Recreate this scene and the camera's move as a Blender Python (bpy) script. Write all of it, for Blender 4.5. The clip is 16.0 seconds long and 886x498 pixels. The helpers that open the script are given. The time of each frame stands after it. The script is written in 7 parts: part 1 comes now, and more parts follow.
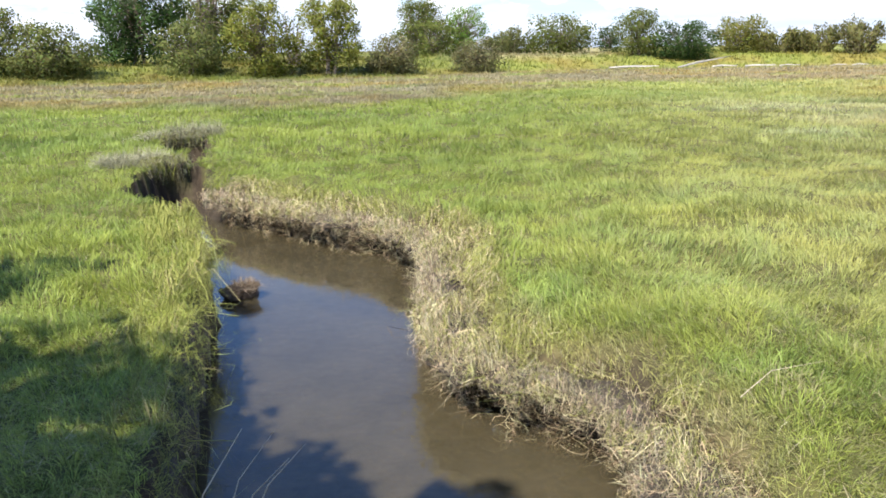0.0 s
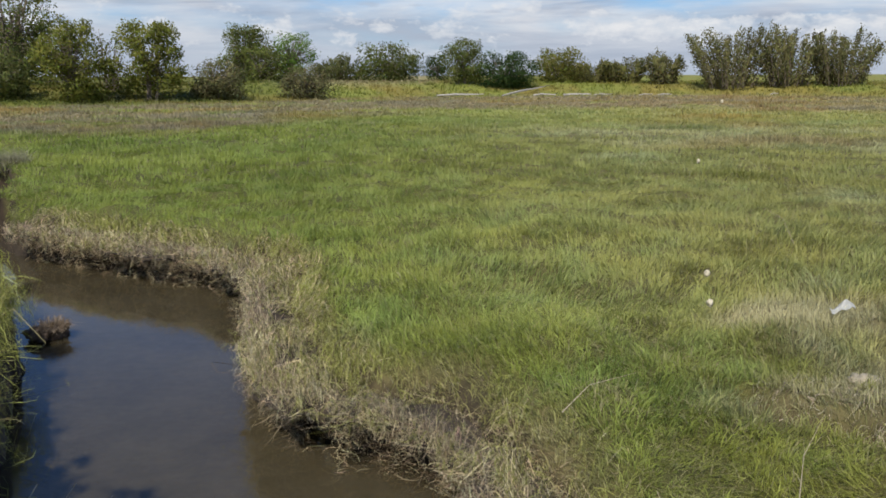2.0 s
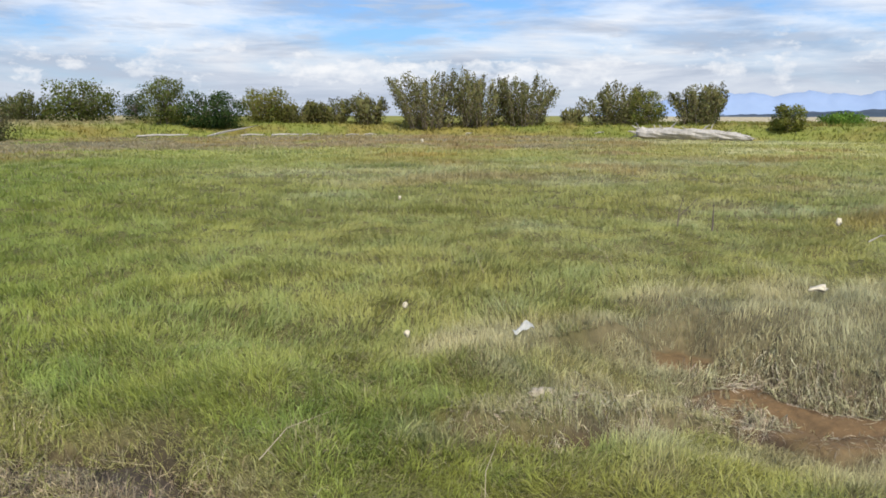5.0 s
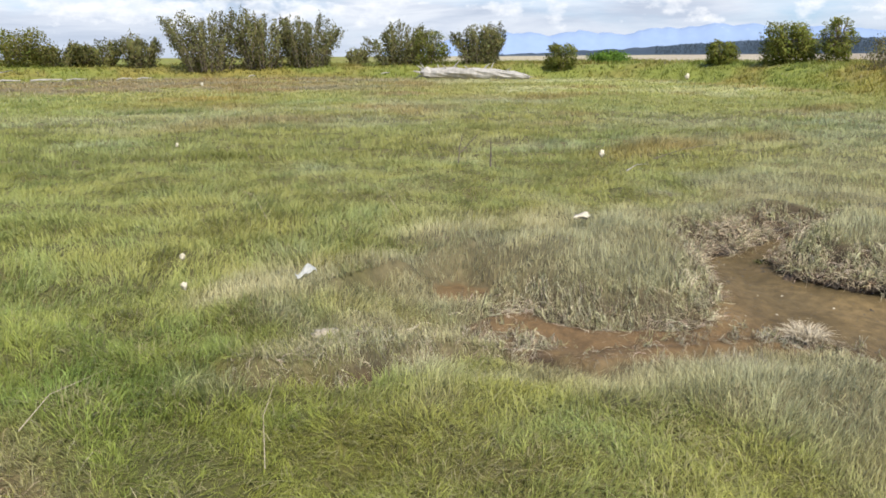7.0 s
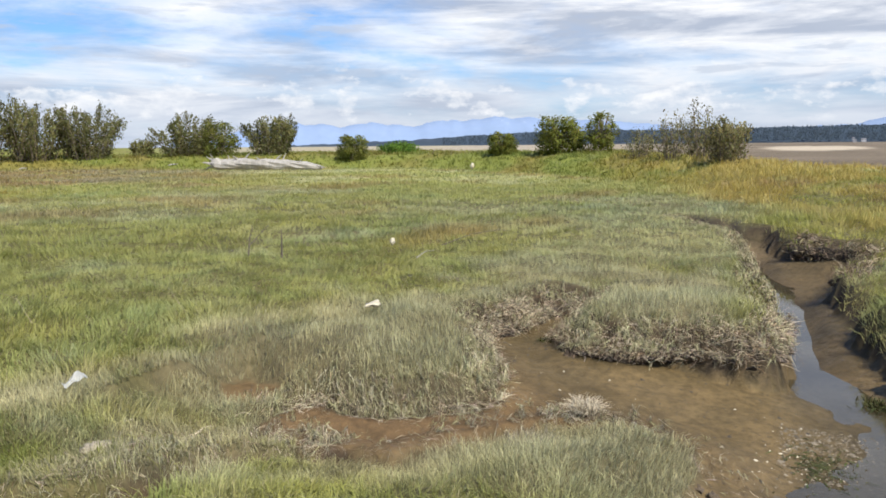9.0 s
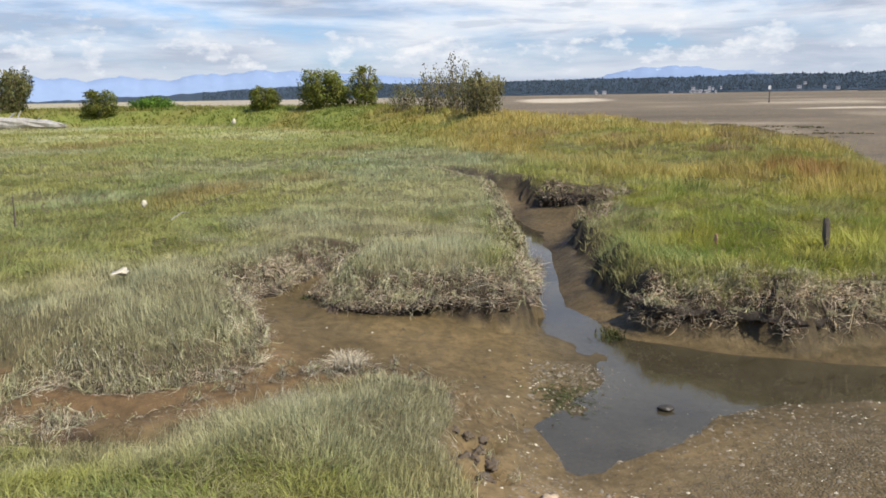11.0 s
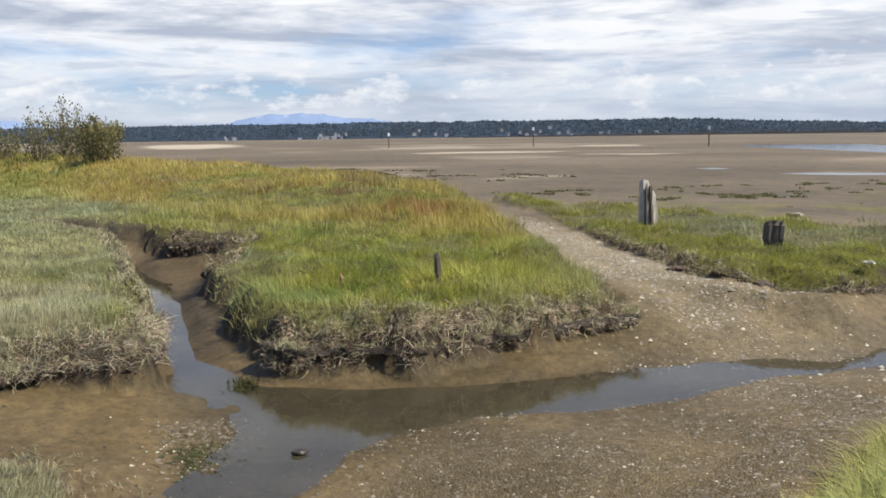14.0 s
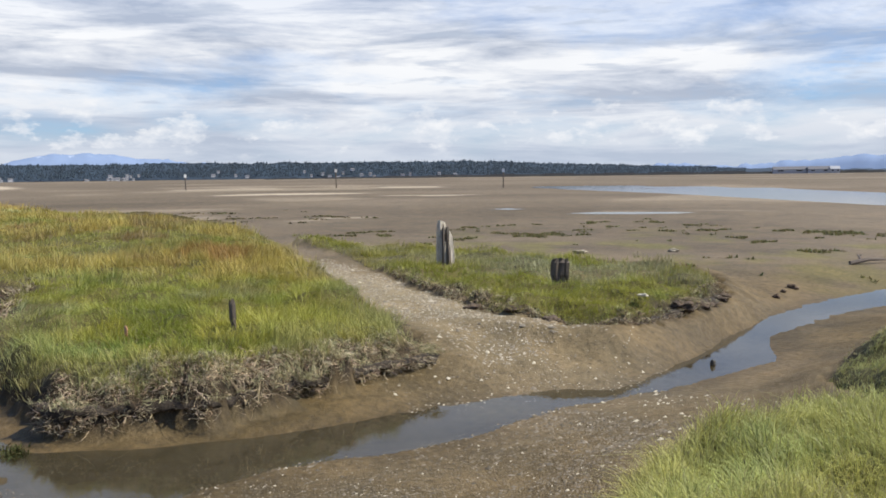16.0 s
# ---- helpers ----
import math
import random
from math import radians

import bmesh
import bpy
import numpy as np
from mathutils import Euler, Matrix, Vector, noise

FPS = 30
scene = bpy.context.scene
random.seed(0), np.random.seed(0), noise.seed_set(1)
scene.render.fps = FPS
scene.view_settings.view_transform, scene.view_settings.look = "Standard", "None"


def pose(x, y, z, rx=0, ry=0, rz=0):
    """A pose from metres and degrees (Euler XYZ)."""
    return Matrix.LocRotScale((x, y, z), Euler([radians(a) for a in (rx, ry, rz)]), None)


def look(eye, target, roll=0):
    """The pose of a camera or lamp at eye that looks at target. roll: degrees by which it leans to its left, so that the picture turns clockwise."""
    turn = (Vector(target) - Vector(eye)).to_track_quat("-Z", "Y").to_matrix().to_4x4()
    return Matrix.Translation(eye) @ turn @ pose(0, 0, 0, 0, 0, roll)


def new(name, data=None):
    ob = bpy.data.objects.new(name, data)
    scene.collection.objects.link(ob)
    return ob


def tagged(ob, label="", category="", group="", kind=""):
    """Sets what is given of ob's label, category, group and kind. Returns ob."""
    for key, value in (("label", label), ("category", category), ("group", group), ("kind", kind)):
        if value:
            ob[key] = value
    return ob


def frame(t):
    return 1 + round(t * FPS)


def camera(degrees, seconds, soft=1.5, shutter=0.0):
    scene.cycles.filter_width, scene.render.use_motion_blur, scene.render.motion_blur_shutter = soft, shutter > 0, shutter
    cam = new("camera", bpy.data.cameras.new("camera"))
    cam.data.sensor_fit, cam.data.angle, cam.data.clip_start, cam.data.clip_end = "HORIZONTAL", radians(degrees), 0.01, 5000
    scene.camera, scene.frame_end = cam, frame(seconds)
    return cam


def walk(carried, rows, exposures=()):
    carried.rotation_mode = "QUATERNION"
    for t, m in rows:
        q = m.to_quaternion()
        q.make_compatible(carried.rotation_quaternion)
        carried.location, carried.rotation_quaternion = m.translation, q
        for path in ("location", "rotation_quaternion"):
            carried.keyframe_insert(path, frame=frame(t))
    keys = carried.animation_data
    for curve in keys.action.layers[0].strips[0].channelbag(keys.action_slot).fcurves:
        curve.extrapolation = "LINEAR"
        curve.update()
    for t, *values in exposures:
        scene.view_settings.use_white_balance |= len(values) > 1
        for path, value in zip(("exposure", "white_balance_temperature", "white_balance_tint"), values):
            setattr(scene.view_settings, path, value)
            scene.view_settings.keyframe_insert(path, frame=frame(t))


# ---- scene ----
cam = camera(56.10, 16.0, soft=1.7)
PATH = [
    (0, look((-0.001, 0.408, 2.005), (1.111, 10.069, -0.324), -0.93)),
    (0.5, look((0.017, 0.421, 1.999), (1.605, 10.045, -0.209), -0.78)),
    (1, look((0.040, 0.431, 1.996), (2.071, 9.988, -0.133), -0.63)),
    (1.5, look((0.061, 0.447, 1.993), (2.601, 9.894, -0.082), -0.45)),
    (2, look((0.085, 0.453, 1.992), (3.130, 9.756, -0.049), -0.20)),
    (2.5, look((0.103, 0.436, 1.995), (3.727, 9.548, 0.036), 0.04)),
    (3, look((0.138, 0.441, 1.991), (4.273, 9.347, 0.097), -0.14)),
    (3.5, look((0.176, 0.427, 1.991), (4.868, 9.077, 0.215), -0.16)),
    (3.7, look((0.174, 0.423, 1.996), (5.112, 8.949, 0.285), 0.35)),
    (5.8, look((0.276, 0.347, 1.996), (6.928, 7.568, 0.096), -0.67)),
    (6, look((0.274, 0.331, 1.995), (7.100, 7.346, -0.052), -0.57)),
    (6.5, look((0.301, 0.300, 1.992), (7.521, 6.818, -0.331), -1.02)),
    (7, look((0.328, 0.271, 1.990), (7.998, 6.274, -0.274), -0.47)),
    (7.5, look((0.358, 0.243, 1.991), (8.526, 5.676, 0.053), -0.16)),
    (8, look((0.362, 0.231, 2.002), (8.867, 5.245, 0.411), -0.21)),
    (8.2, look((0.368, 0.237, 2.006), (8.977, 5.105, 0.526), -0.05)),
    (10.3, look((0.510, 0.113, 2.000), (10.131, 2.368, 0.470), -1.31)),
    (10.5, look((0.522, 0.110, 2.003), (10.186, 2.106, 0.381), -0.98)),
    (11, look((0.537, 0.080, 1.997), (10.269, 1.498, 0.188), -0.95)),
    (11.5, look((0.540, 0.025, 1.998), (10.341, 0.717, 0.135), -1.50)),
    (12, look((0.551, -0.004, 2.003), (10.389, -0.266, 0.230), -1.60)),
    (12.5, look((0.592, -0.019, 1.995), (10.379, -1.191, 0.308), -1.43)),
    (13, look((0.604, -0.029, 1.996), (10.307, -1.863, 0.413), -1.46)),
    (13.5, look((0.599, -0.050, 2.000), (10.222, -2.361, 0.561), -1.30)),
    (14, look((0.584, -0.071, 1.999), (10.084, -2.893, 0.661), -0.78)),
    (14.5, look((0.580, -0.099, 2.011), (9.907, -3.498, 0.805), -0.46)),
    (15, look((0.568, -0.136, 2.010), (9.681, -4.106, 0.916), -0.84)),
    (15.5, look((0.568, -0.154, 2.011), (9.450, -4.651, 1.067), -0.79)),
    (16, look((0.568, -0.176, 2.018), (9.193, -5.160, 1.143), -0.69)),
]
walk(cam, PATH, [(0.0, 1.22), (0.5, 1.0), (1.0, 0.52), (1.5, 0.34), (2.0, 0.1), (2.5, 0.27), (3.0, 0.5), (3.5, 0.64), (6.0, 0.2), (6.5, 0.38), (7.0, 0.56), (10.5, 0.36), (13.0, 0.36), (16.0, 0.32)])

# ---- sky, clouds and sun ----
SUN_AZ, SUN_EL = 214.0, 50.0          # clockwise from +y, degrees
world = bpy.data.worlds.new("world")
scene.world = world
world.use_nodes = True
wt = world.node_tree
wt.nodes.clear()


def node(tree, kind, **sets):
    n = tree.nodes.new(kind)
    for k, v in sets.items():
        if k == "op":
            n.operation = v
        elif k == "blend":
            n.data_type, n.blend_type = "RGBA", v
        else:
            n.inputs[k].default_value = v
    return n


def math_node(tree, op, a, b=None, clamp=False):
    n = tree.nodes.new("ShaderNodeMath")
    n.operation, n.use_clamp = op, clamp
    for i, v in enumerate((a, b)):
        if v is None:
            continue
        if isinstance(v, (int, float)):
            n.inputs[i].default_value = v
        else:
            tree.links.new(v, n.inputs[i])
    return n.outputs[0]


def mix_node(tree, fac, a, b, blend="MIX"):
    n = tree.nodes.new("ShaderNodeMix")
    n.data_type, n.blend_type = "RGBA", blend
    for i, v in ((0, fac), (6, a), (7, b)):
        if isinstance(v, (int, float)):
            n.inputs[i].default_value = v
        elif isinstance(v, tuple):
            n.inputs[i].default_value = (*v[:3], 1)
        else:
            tree.links.new(v, n.inputs[i])
    return n.outputs[2]


def ramp_node(tree, fac, stops):
    n = tree.nodes.new("ShaderNodeValToRGB")
    while len(n.color_ramp.elements) < len(stops):
        n.color_ramp.elements.new(0.5)
    for e, (p, c) in zip(n.color_ramp.elements, stops):
        e.position = p
        e.color = (c, c, c, 1) if isinstance(c, (int, float)) else (*c, 1)
    tree.links.new(fac, n.inputs[0])
    return n.outputs[0]


def noise_node(tree, vec, scale, detail=5.0, rough=0.55, distort=0.0):
    n = tree.nodes.new("ShaderNodeTexNoise")
    n.inputs["Scale"].default_value, n.inputs["Detail"].default_value = scale, detail
    n.inputs["Roughness"].default_value, n.inputs["Distortion"].default_value = rough, distort
    if vec is not None:
        tree.links.new(vec, n.inputs["Vector"])
    return n.outputs["Fac"]


sky = wt.nodes.new("ShaderNodeTexSky")
sky.sky_type, sky.sun_disc = "NISHITA", False
sky.sun_elevation, sky.sun_rotation = radians(SUN_EL), radians(SUN_AZ)
sky.air_density, sky.dust_density, sky.ozone_density = 1.0, 0.6, 1.5
tc = wt.nodes.new("ShaderNodeTexCoord")
sep = wt.nodes.new("ShaderNodeSeparateXYZ")
wt.links.new(tc.outputs["Generated"], sep.inputs[0])
up = math_node(wt, "ADD", math_node(wt, "MAXIMUM", sep.outputs[2], 0.0), 0.16)
com = wt.nodes.new("ShaderNodeCombineXYZ")
wt.links.new(math_node(wt, "DIVIDE", sep.outputs[0], up), com.inputs[0])
wt.links.new(math_node(wt, "DIVIDE", sep.outputs[1], up), com.inputs[1])
# high sheet: long soft streaks with blue gaps
layer = noise_node(wt, com.outputs[0], 0.5, 10.0, 0.6, 0.25)
wisps = noise_node(wt, com.outputs[0], 2.0, 8.0, 0.6, 0.1)
cover = math_node(wt, "ADD", math_node(wt, "MULTIPLY", layer, 0.8), math_node(wt, "MULTIPLY", wisps, 0.25))
cover = ramp_node(wt, cover, [(0.38, 0.05), (0.46, 0.6), (0.56, 1.0)])
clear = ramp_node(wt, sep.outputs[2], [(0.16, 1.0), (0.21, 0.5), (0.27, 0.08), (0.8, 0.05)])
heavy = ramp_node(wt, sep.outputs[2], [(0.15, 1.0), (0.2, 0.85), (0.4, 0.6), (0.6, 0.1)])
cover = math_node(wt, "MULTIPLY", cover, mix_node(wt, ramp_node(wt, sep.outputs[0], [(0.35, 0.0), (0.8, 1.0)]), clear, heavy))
shade = noise_node(wt, com.outputs[0], 1.1, 8.0, 0.58, 0.2)
tone = ramp_node(wt, shade, [(0.34, (4.9, 5.6, 6.9)), (0.47, (7.2, 7.6, 8.3)), (0.60, (9.3, 9.45, 9.7))])
com3 = wt.nodes.new("ShaderNodeCombineXYZ")
turn = math_node(wt, "ARCTAN2", sep.outputs[0], sep.outputs[1])
wt.links.new(math_node(wt, "MULTIPLY", turn, 1.6), com3.inputs[0])
wt.links.new(math_node(wt, "MULTIPLY", sep.outputs[2], 11.0), com3.inputs[1])
bars = noise_node(wt, com3.outputs[0], 2.6, 9.0, 0.6, 0.35)
tone = mix_node(wt, 0.85, tone, ramp_node(wt, bars, [(0.39, (3.9, 4.5, 5.7)), (0.48, (6.6, 7.0, 7.85)), (0.575, (9.4, 9.5, 9.7))]))
# heaped clouds low over the horizon: noise over bearing and elevation
com2 = wt.nodes.new("ShaderNodeCombineXYZ")
wt.links.new(math_node(wt, "MULTIPLY", turn, 1.0), com2.inputs[0])
wt.links.new(math_node(wt, "MULTIPLY", sep.outputs[2], 1.8), com2.inputs[1])
heap = noise_node(wt, com2.outputs[0], 17.0, 7.0, 0.58, 0.05)
com4 = wt.nodes.new("ShaderNodeCombineXYZ")
wt.links.new(turn, com4.inputs[0])
wt.links.new(math_node(wt, "ADD", math_node(wt, "MULTIPLY", sep.outputs[2], 1.8), 0.012), com4.inputs[1])
above = noise_node(wt, com4.outputs[0], 17.0, 7.0, 0.58, 0.05)
lit = math_node(wt, "ADD", math_node(wt, "MULTIPLY", math_node(wt, "SUBTRACT", heap, above), 3.5), 0.55, True)
band = ramp_node(wt, sep.outputs[2], [(0.022, -0.04), (0.045, 0.1), (0.062, 0.09), (0.085, -0.04)])
heaps = ramp_node(wt, math_node(wt, "ADD", heap, band), [(0.6, 0.0), (0.65, 0.6), (0.73, 1.0)])
heaps = math_node(wt, "MULTIPLY", heaps, ramp_node(wt, sep.outputs[2], [(0.02, 0.0), (0.035, 0.8), (0.075, 0.8), (0.11, 0.1)]))
# a pale blue-grey veil close to the horizon
low = ramp_node(wt, sep.outputs[2], [(0.0, 0.85), (0.04, 0.55), (0.09, 0.12), (0.15, 0.0)])
blue = mix_node(wt, 1.0, sky.outputs[0], (0.58, 0.92, 1.4), "MULTIPLY")
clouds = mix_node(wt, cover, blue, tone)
clouds = mix_node(wt, low, clouds, (5.0, 5.7, 6.9))
streak = noise_node(wt, com3.outputs[0], 7.0, 6.0, 0.55, 0.2)
streak = math_node(wt, "MULTIPLY", ramp_node(wt, streak, [(0.56, 0.0), (0.66, 1.0)]), ramp_node(wt, sep.outputs[2], [(0.05, 0.0), (0.08, 0.6), (0.2, 0.6), (0.3, 0.2)]))
clouds = mix_node(wt, streak, clouds, (5.0, 5.7, 6.9))
clouds = mix_node(wt, heaps, clouds, mix_node(wt, lit, (6.2, 6.8, 7.8), (9.3, 9.35, 9.5)))
bg = wt.nodes.new("ShaderNodeBackground")
bg.inputs["Strength"].default_value = 0.083
wt.links.new(clouds, bg.inputs["Color"])
wout = wt.nodes.new("ShaderNodeOutputWorld")
wt.links.new(bg.outputs[0], wout.inputs["Surface"])

sun_data = bpy.data.lights.new("sun", "SUN")
sun_data.energy, sun_data.angle, sun_data.color = 5.0, radians(0.53), (1.0, 0.93, 0.81)
a, e = radians(SUN_AZ), radians(SUN_EL)
sun = new("sun", sun_data)
sun.matrix_world = look(100 * Vector((math.sin(a) * math.cos(e), math.cos(a) * math.cos(e), math.sin(e))), (0, 0, 0))


# ---- materials ----
def material(name):
    m = bpy.data.materials.new(name)
    m.use_nodes = True
    t = m.node_tree
    return m, t, t.nodes["Principled BSDF"]


def coords(tree, scale=(1, 1, 1), world_space=True):
    tcn = tree.nodes.new("ShaderNodeNewGeometry") if world_space else tree.nodes.new("ShaderNodeTexCoord")
    mp = tree.nodes.new("ShaderNodeMapping")
    mp.inputs["Scale"].default_value = scale
    tree.links.new(tcn.outputs["Position" if world_space else "Object"], mp.inputs["Vector"])
    return mp.outputs[0]


def bump_to(tree, bsdf, height, strength, distance):
    b = tree.nodes.new("ShaderNodeBump")
    b.inputs["Strength"].default_value, b.inputs["Distance"].default_value = strength, distance
    tree.links.new(height, b.inputs["Height"])
    tree.links.new(b.outputs[0], bsdf.inputs["Normal"])


def attr(tree, name, out="Color"):
    n = tree.nodes.new("ShaderNodeAttribute")
    n.attribute_name = name
    return n.outputs[out]


def leaf_material(name, rough=0.55, translucent=0.3, gloss=0.25):
    """Blades and leaves: colour from the tint attribute, root shade of blades included, a little light passing through.
    """
    m, t, b = material(name)
    col = attr(t, "tint")
    t.links.new(col, b.inputs["Base Color"])
    b.inputs["Roughness"].default_value = rough
    b.inputs["Specular IOR Level"].default_value = gloss
    tr = t.nodes.new("ShaderNodeBsdfTranslucent")
    t.links.new(col, tr.inputs["Color"])
    mx = t.nodes.new("ShaderNodeMixShader")
    mx.inputs[0].default_value = translucent
    t.links.new(b.outputs[0], mx.inputs[1])
    t.links.new(tr.outputs[0], mx.inputs[2])
    t.links.new(mx.outputs[0], t.nodes["Material Output"].inputs["Surface"])
    return m


def plain(name, colour, rough=0.8, grain=(40.0, 0.25), stain=(3.0, 0.2), bump=0.3, stretch=(1, 1, 1), metal=0.0, depth=0.004):
    m, t, b = material(name)
    v = coords(t, stretch, False)
    n1 = noise_node(t, v, grain[0], 6.0, 0.6)
    n2 = noise_node(t, v, stain[0], 4.0, 0.55)
    c = mix_node(t, ramp_node(t, n1, [(0.3, 0.0), (0.7, 1.0)]), tuple(x * (1 - grain[1]) for x in colour), tuple(min(1, x * (1 + grain[1])) for x in colour))
    c = mix_node(t, ramp_node(t, n2, [(0.35, stain[1]), (0.65, 0.0)]), c, tuple(x * 0.45 for x in colour))
    t.links.new(c, b.inputs["Base Color"])
    b.inputs["Roughness"].default_value, b.inputs["Metallic"].default_value = rough, metal
    if bump:
        bump_to(t, b, n1, bump, depth)
    return m


def stones_material(name, dark, light, rough):
    m, t, b = material(name)
    gn = t.nodes.new("ShaderNodeNewGeometry")
    c = mix_node(t, gn.outputs["Random Per Island"], dark, light)
    n1 = noise_node(t, coords(t, (1, 1, 1), False), 120.0, 4.0, 0.6)
    c = mix_node(t, 1.0, c, mix_node(t, n1, (0.75, 0.75, 0.75), (1.25, 1.25, 1.25)), "MULTIPLY")
    t.links.new(c, b.inputs["Base Color"])
    b.inputs["Roughness"].default_value = rough
    return m


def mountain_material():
    """Blue rock with distance haze put into its colour, and snow left in the high gullies."""
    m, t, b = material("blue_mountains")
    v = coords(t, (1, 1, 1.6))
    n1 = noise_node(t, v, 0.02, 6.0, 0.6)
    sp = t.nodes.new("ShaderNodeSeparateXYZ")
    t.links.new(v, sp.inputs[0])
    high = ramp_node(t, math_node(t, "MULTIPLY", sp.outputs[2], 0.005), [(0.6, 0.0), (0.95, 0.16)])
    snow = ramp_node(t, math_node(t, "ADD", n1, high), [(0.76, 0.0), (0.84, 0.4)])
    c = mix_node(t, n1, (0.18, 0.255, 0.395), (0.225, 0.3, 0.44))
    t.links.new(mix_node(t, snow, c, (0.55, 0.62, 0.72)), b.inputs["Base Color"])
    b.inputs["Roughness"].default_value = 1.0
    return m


def ground_material():
    m, t, b = material("marsh_soil_and_mud")
    v = coords(t)
    col = attr(t, "tint")
    n1 = noise_node(t, v, 9.0, 8.0, 0.65)
    n2 = noise_node(t, v, 0.9, 5.0, 0.6)
    n3 = noise_node(t, v, 45.0, 4.0, 0.7)
    k = mix_node(t, ramp_node(t, n1, [(0.3, 0.0), (0.7, 1.0)]), (0.6, 0.6, 0.6), (1.25, 1.22, 1.18))
    c = mix_node(t, 1.0, col, k, "MULTIPLY")
    k2 = mix_node(t, ramp_node(t, n2, [(0.3, 0.0), (0.7, 1.0)]), (0.74, 0.77, 0.8), (1.18, 1.14, 1.07))
    c = mix_node(t, 1.0, c, k2, "MULTIPLY")
    grav = attr(t, "gravel", "Fac")
    vor = t.nodes.new("ShaderNodeTexVoronoi")
    vor.inputs["Scale"].default_value = 48.0
    t.links.new(v, vor.inputs["Vector"])
    sepc = t.nodes.new("ShaderNodeSeparateColor")
    t.links.new(vor.outputs["Color"], sepc.inputs[0])
    stone = ramp_node(t, sepc.outputs[0], [(0.0, (0.06, 0.046, 0.026)), (0.5, (0.125, 0.098, 0.056)), (0.9, (0.2, 0.165, 0.105)), (0.965, (0.5, 0.47, 0.38))])
    pick = math_node(t, "MULTIPLY", grav, ramp_node(t, n1, [(0.36, 0.04), (0.62, 0.28)]))
    c = mix_node(t, pick, c, stone)
    wet = attr(t, "wet", "Fac")
    n4 = noise_node(t, v, 17.0, 5.0, 0.62)
    spots = math_node(t, "MULTIPLY", ramp_node(t, n4, [(0.56, 0.0), (0.66, 0.62)]), math_node(t, "MULTIPLY", wet, 1.6, True))
    c = mix_node(t, spots, c, (0.055, 0.043, 0.026))
    t.links.new(c, b.inputs["Base Color"])
    rough = math_node(t, "SUBTRACT", 0.92, math_node(t, "MULTIPLY", wet, math_node(t, "ADD", math_node(t, "MULTIPLY", n1, 0.4), 0.14)))
    t.links.new(rough, b.inputs["Roughness"])
    b.inputs["Specular IOR Level"].default_value = 0.22
    h = math_node(t, "ADD", math_node(t, "MULTIPLY", n1, 1.0), math_node(t, "ADD", math_node(t, "MULTIPLY", n3, 0.35), math_node(t, "MULTIPLY", n4, 0.6)))
    h = math_node(t, "ADD", h, math_node(t, "MULTIPLY", math_node(t, "MULTIPLY", vor.outputs["Distance"], -0.7), grav))
    bump_to(t, b, h, 0.7, 0.03)
    return m


def water_material():
    """Shallow silty water: part of the light goes through to the mud, the rest comes back off silt and surface."""
    m, t, b = material("muddy_water")
    t.nodes.remove(b)
    v = coords(t)
    n2 = noise_node(t, v, 1.2, 5.0, 0.6)
    silt = noise_node(t, v, 7.0, 5.0, 0.6)
    c = mix_node(t, ramp_node(t, n2, [(0.35, 0.0), (0.65, 1.0)]), (0.096, 0.08, 0.048), (0.124, 0.104, 0.064))
    c = mix_node(t, ramp_node(t, silt, [(0.45, 0.0), (0.75, 0.5)]), c, (0.075, 0.066, 0.036))
    dif = t.nodes.new("ShaderNodeBsdfDiffuse")
    t.links.new(c, dif.inputs["Color"])
    clear = t.nodes.new("ShaderNodeBsdfTransparent")
    clear.inputs["Color"].default_value = (0.9, 0.84, 0.62, 1)
    body = t.nodes.new("ShaderNodeMixShader")
    body.inputs[0].default_value = 0.46
    t.links.new(clear.outputs[0], body.inputs[1])
    t.links.new(dif.outputs[0], body.inputs[2])
    gl = t.nodes.new("ShaderNodeBsdfGlossy")
    gl.inputs["Roughness"].default_value = 0.03
    fr = t.nodes.new("ShaderNodeFresnel")
    fr.inputs["IOR"].default_value = 1.56
    rip = noise_node(t, coords(t, (1, 1, 1)), 9.0, 3.0, 0.5)
    bp = t.nodes.new("ShaderNodeBump")
    bp.inputs["Strength"].default_value, bp.inputs["Distance"].default_value = 0.09, 0.01
    t.links.new(rip, bp.inputs["Height"])
    t.links.new(bp.outputs[0], gl.inputs["Normal"])
    t.links.new(bp.outputs[0], fr.inputs["Normal"])
    mx = t.nodes.new("ShaderNodeMixShader")
    t.links.new(fr.outputs[0], mx.inputs[0])
    t.links.new(body.outputs[0], mx.inputs[1])
    t.links.new(gl.outputs[0], mx.inputs[2])
    t.links.new(mx.outputs[0], t.nodes["Material Output"].inputs["Surface"])
    return m


M_GRASS = leaf_material("grass_blades", 0.5, 0.38, 0.3)
M_STRAW = leaf_material("dead_straw", 0.7, 0.15, 0.15)
M_LEAF = leaf_material("leaves", 0.65, 0.45, 0.12)
M_GROUND = ground_material()
M_WATER = water_material()
M_BARK = plain("bark", (0.16, 0.13, 0.10), 0.9, (30, 0.4), (4, 0.3), 0.6, (1, 1, 0.3))
M_DRIFT = plain("driftwood", (0.36, 0.34, 0.305), 0.85, (26, 0.35), (2.5, 0.5), 0.7, (1, 1, 0.12), depth=0.02)
M_OLDWOOD = plain("old_dark_wood", (0.13, 0.105, 0.085), 0.9, (30, 0.45), (6, 0.4), 0.8, (1, 1, 0.15), depth=0.012)
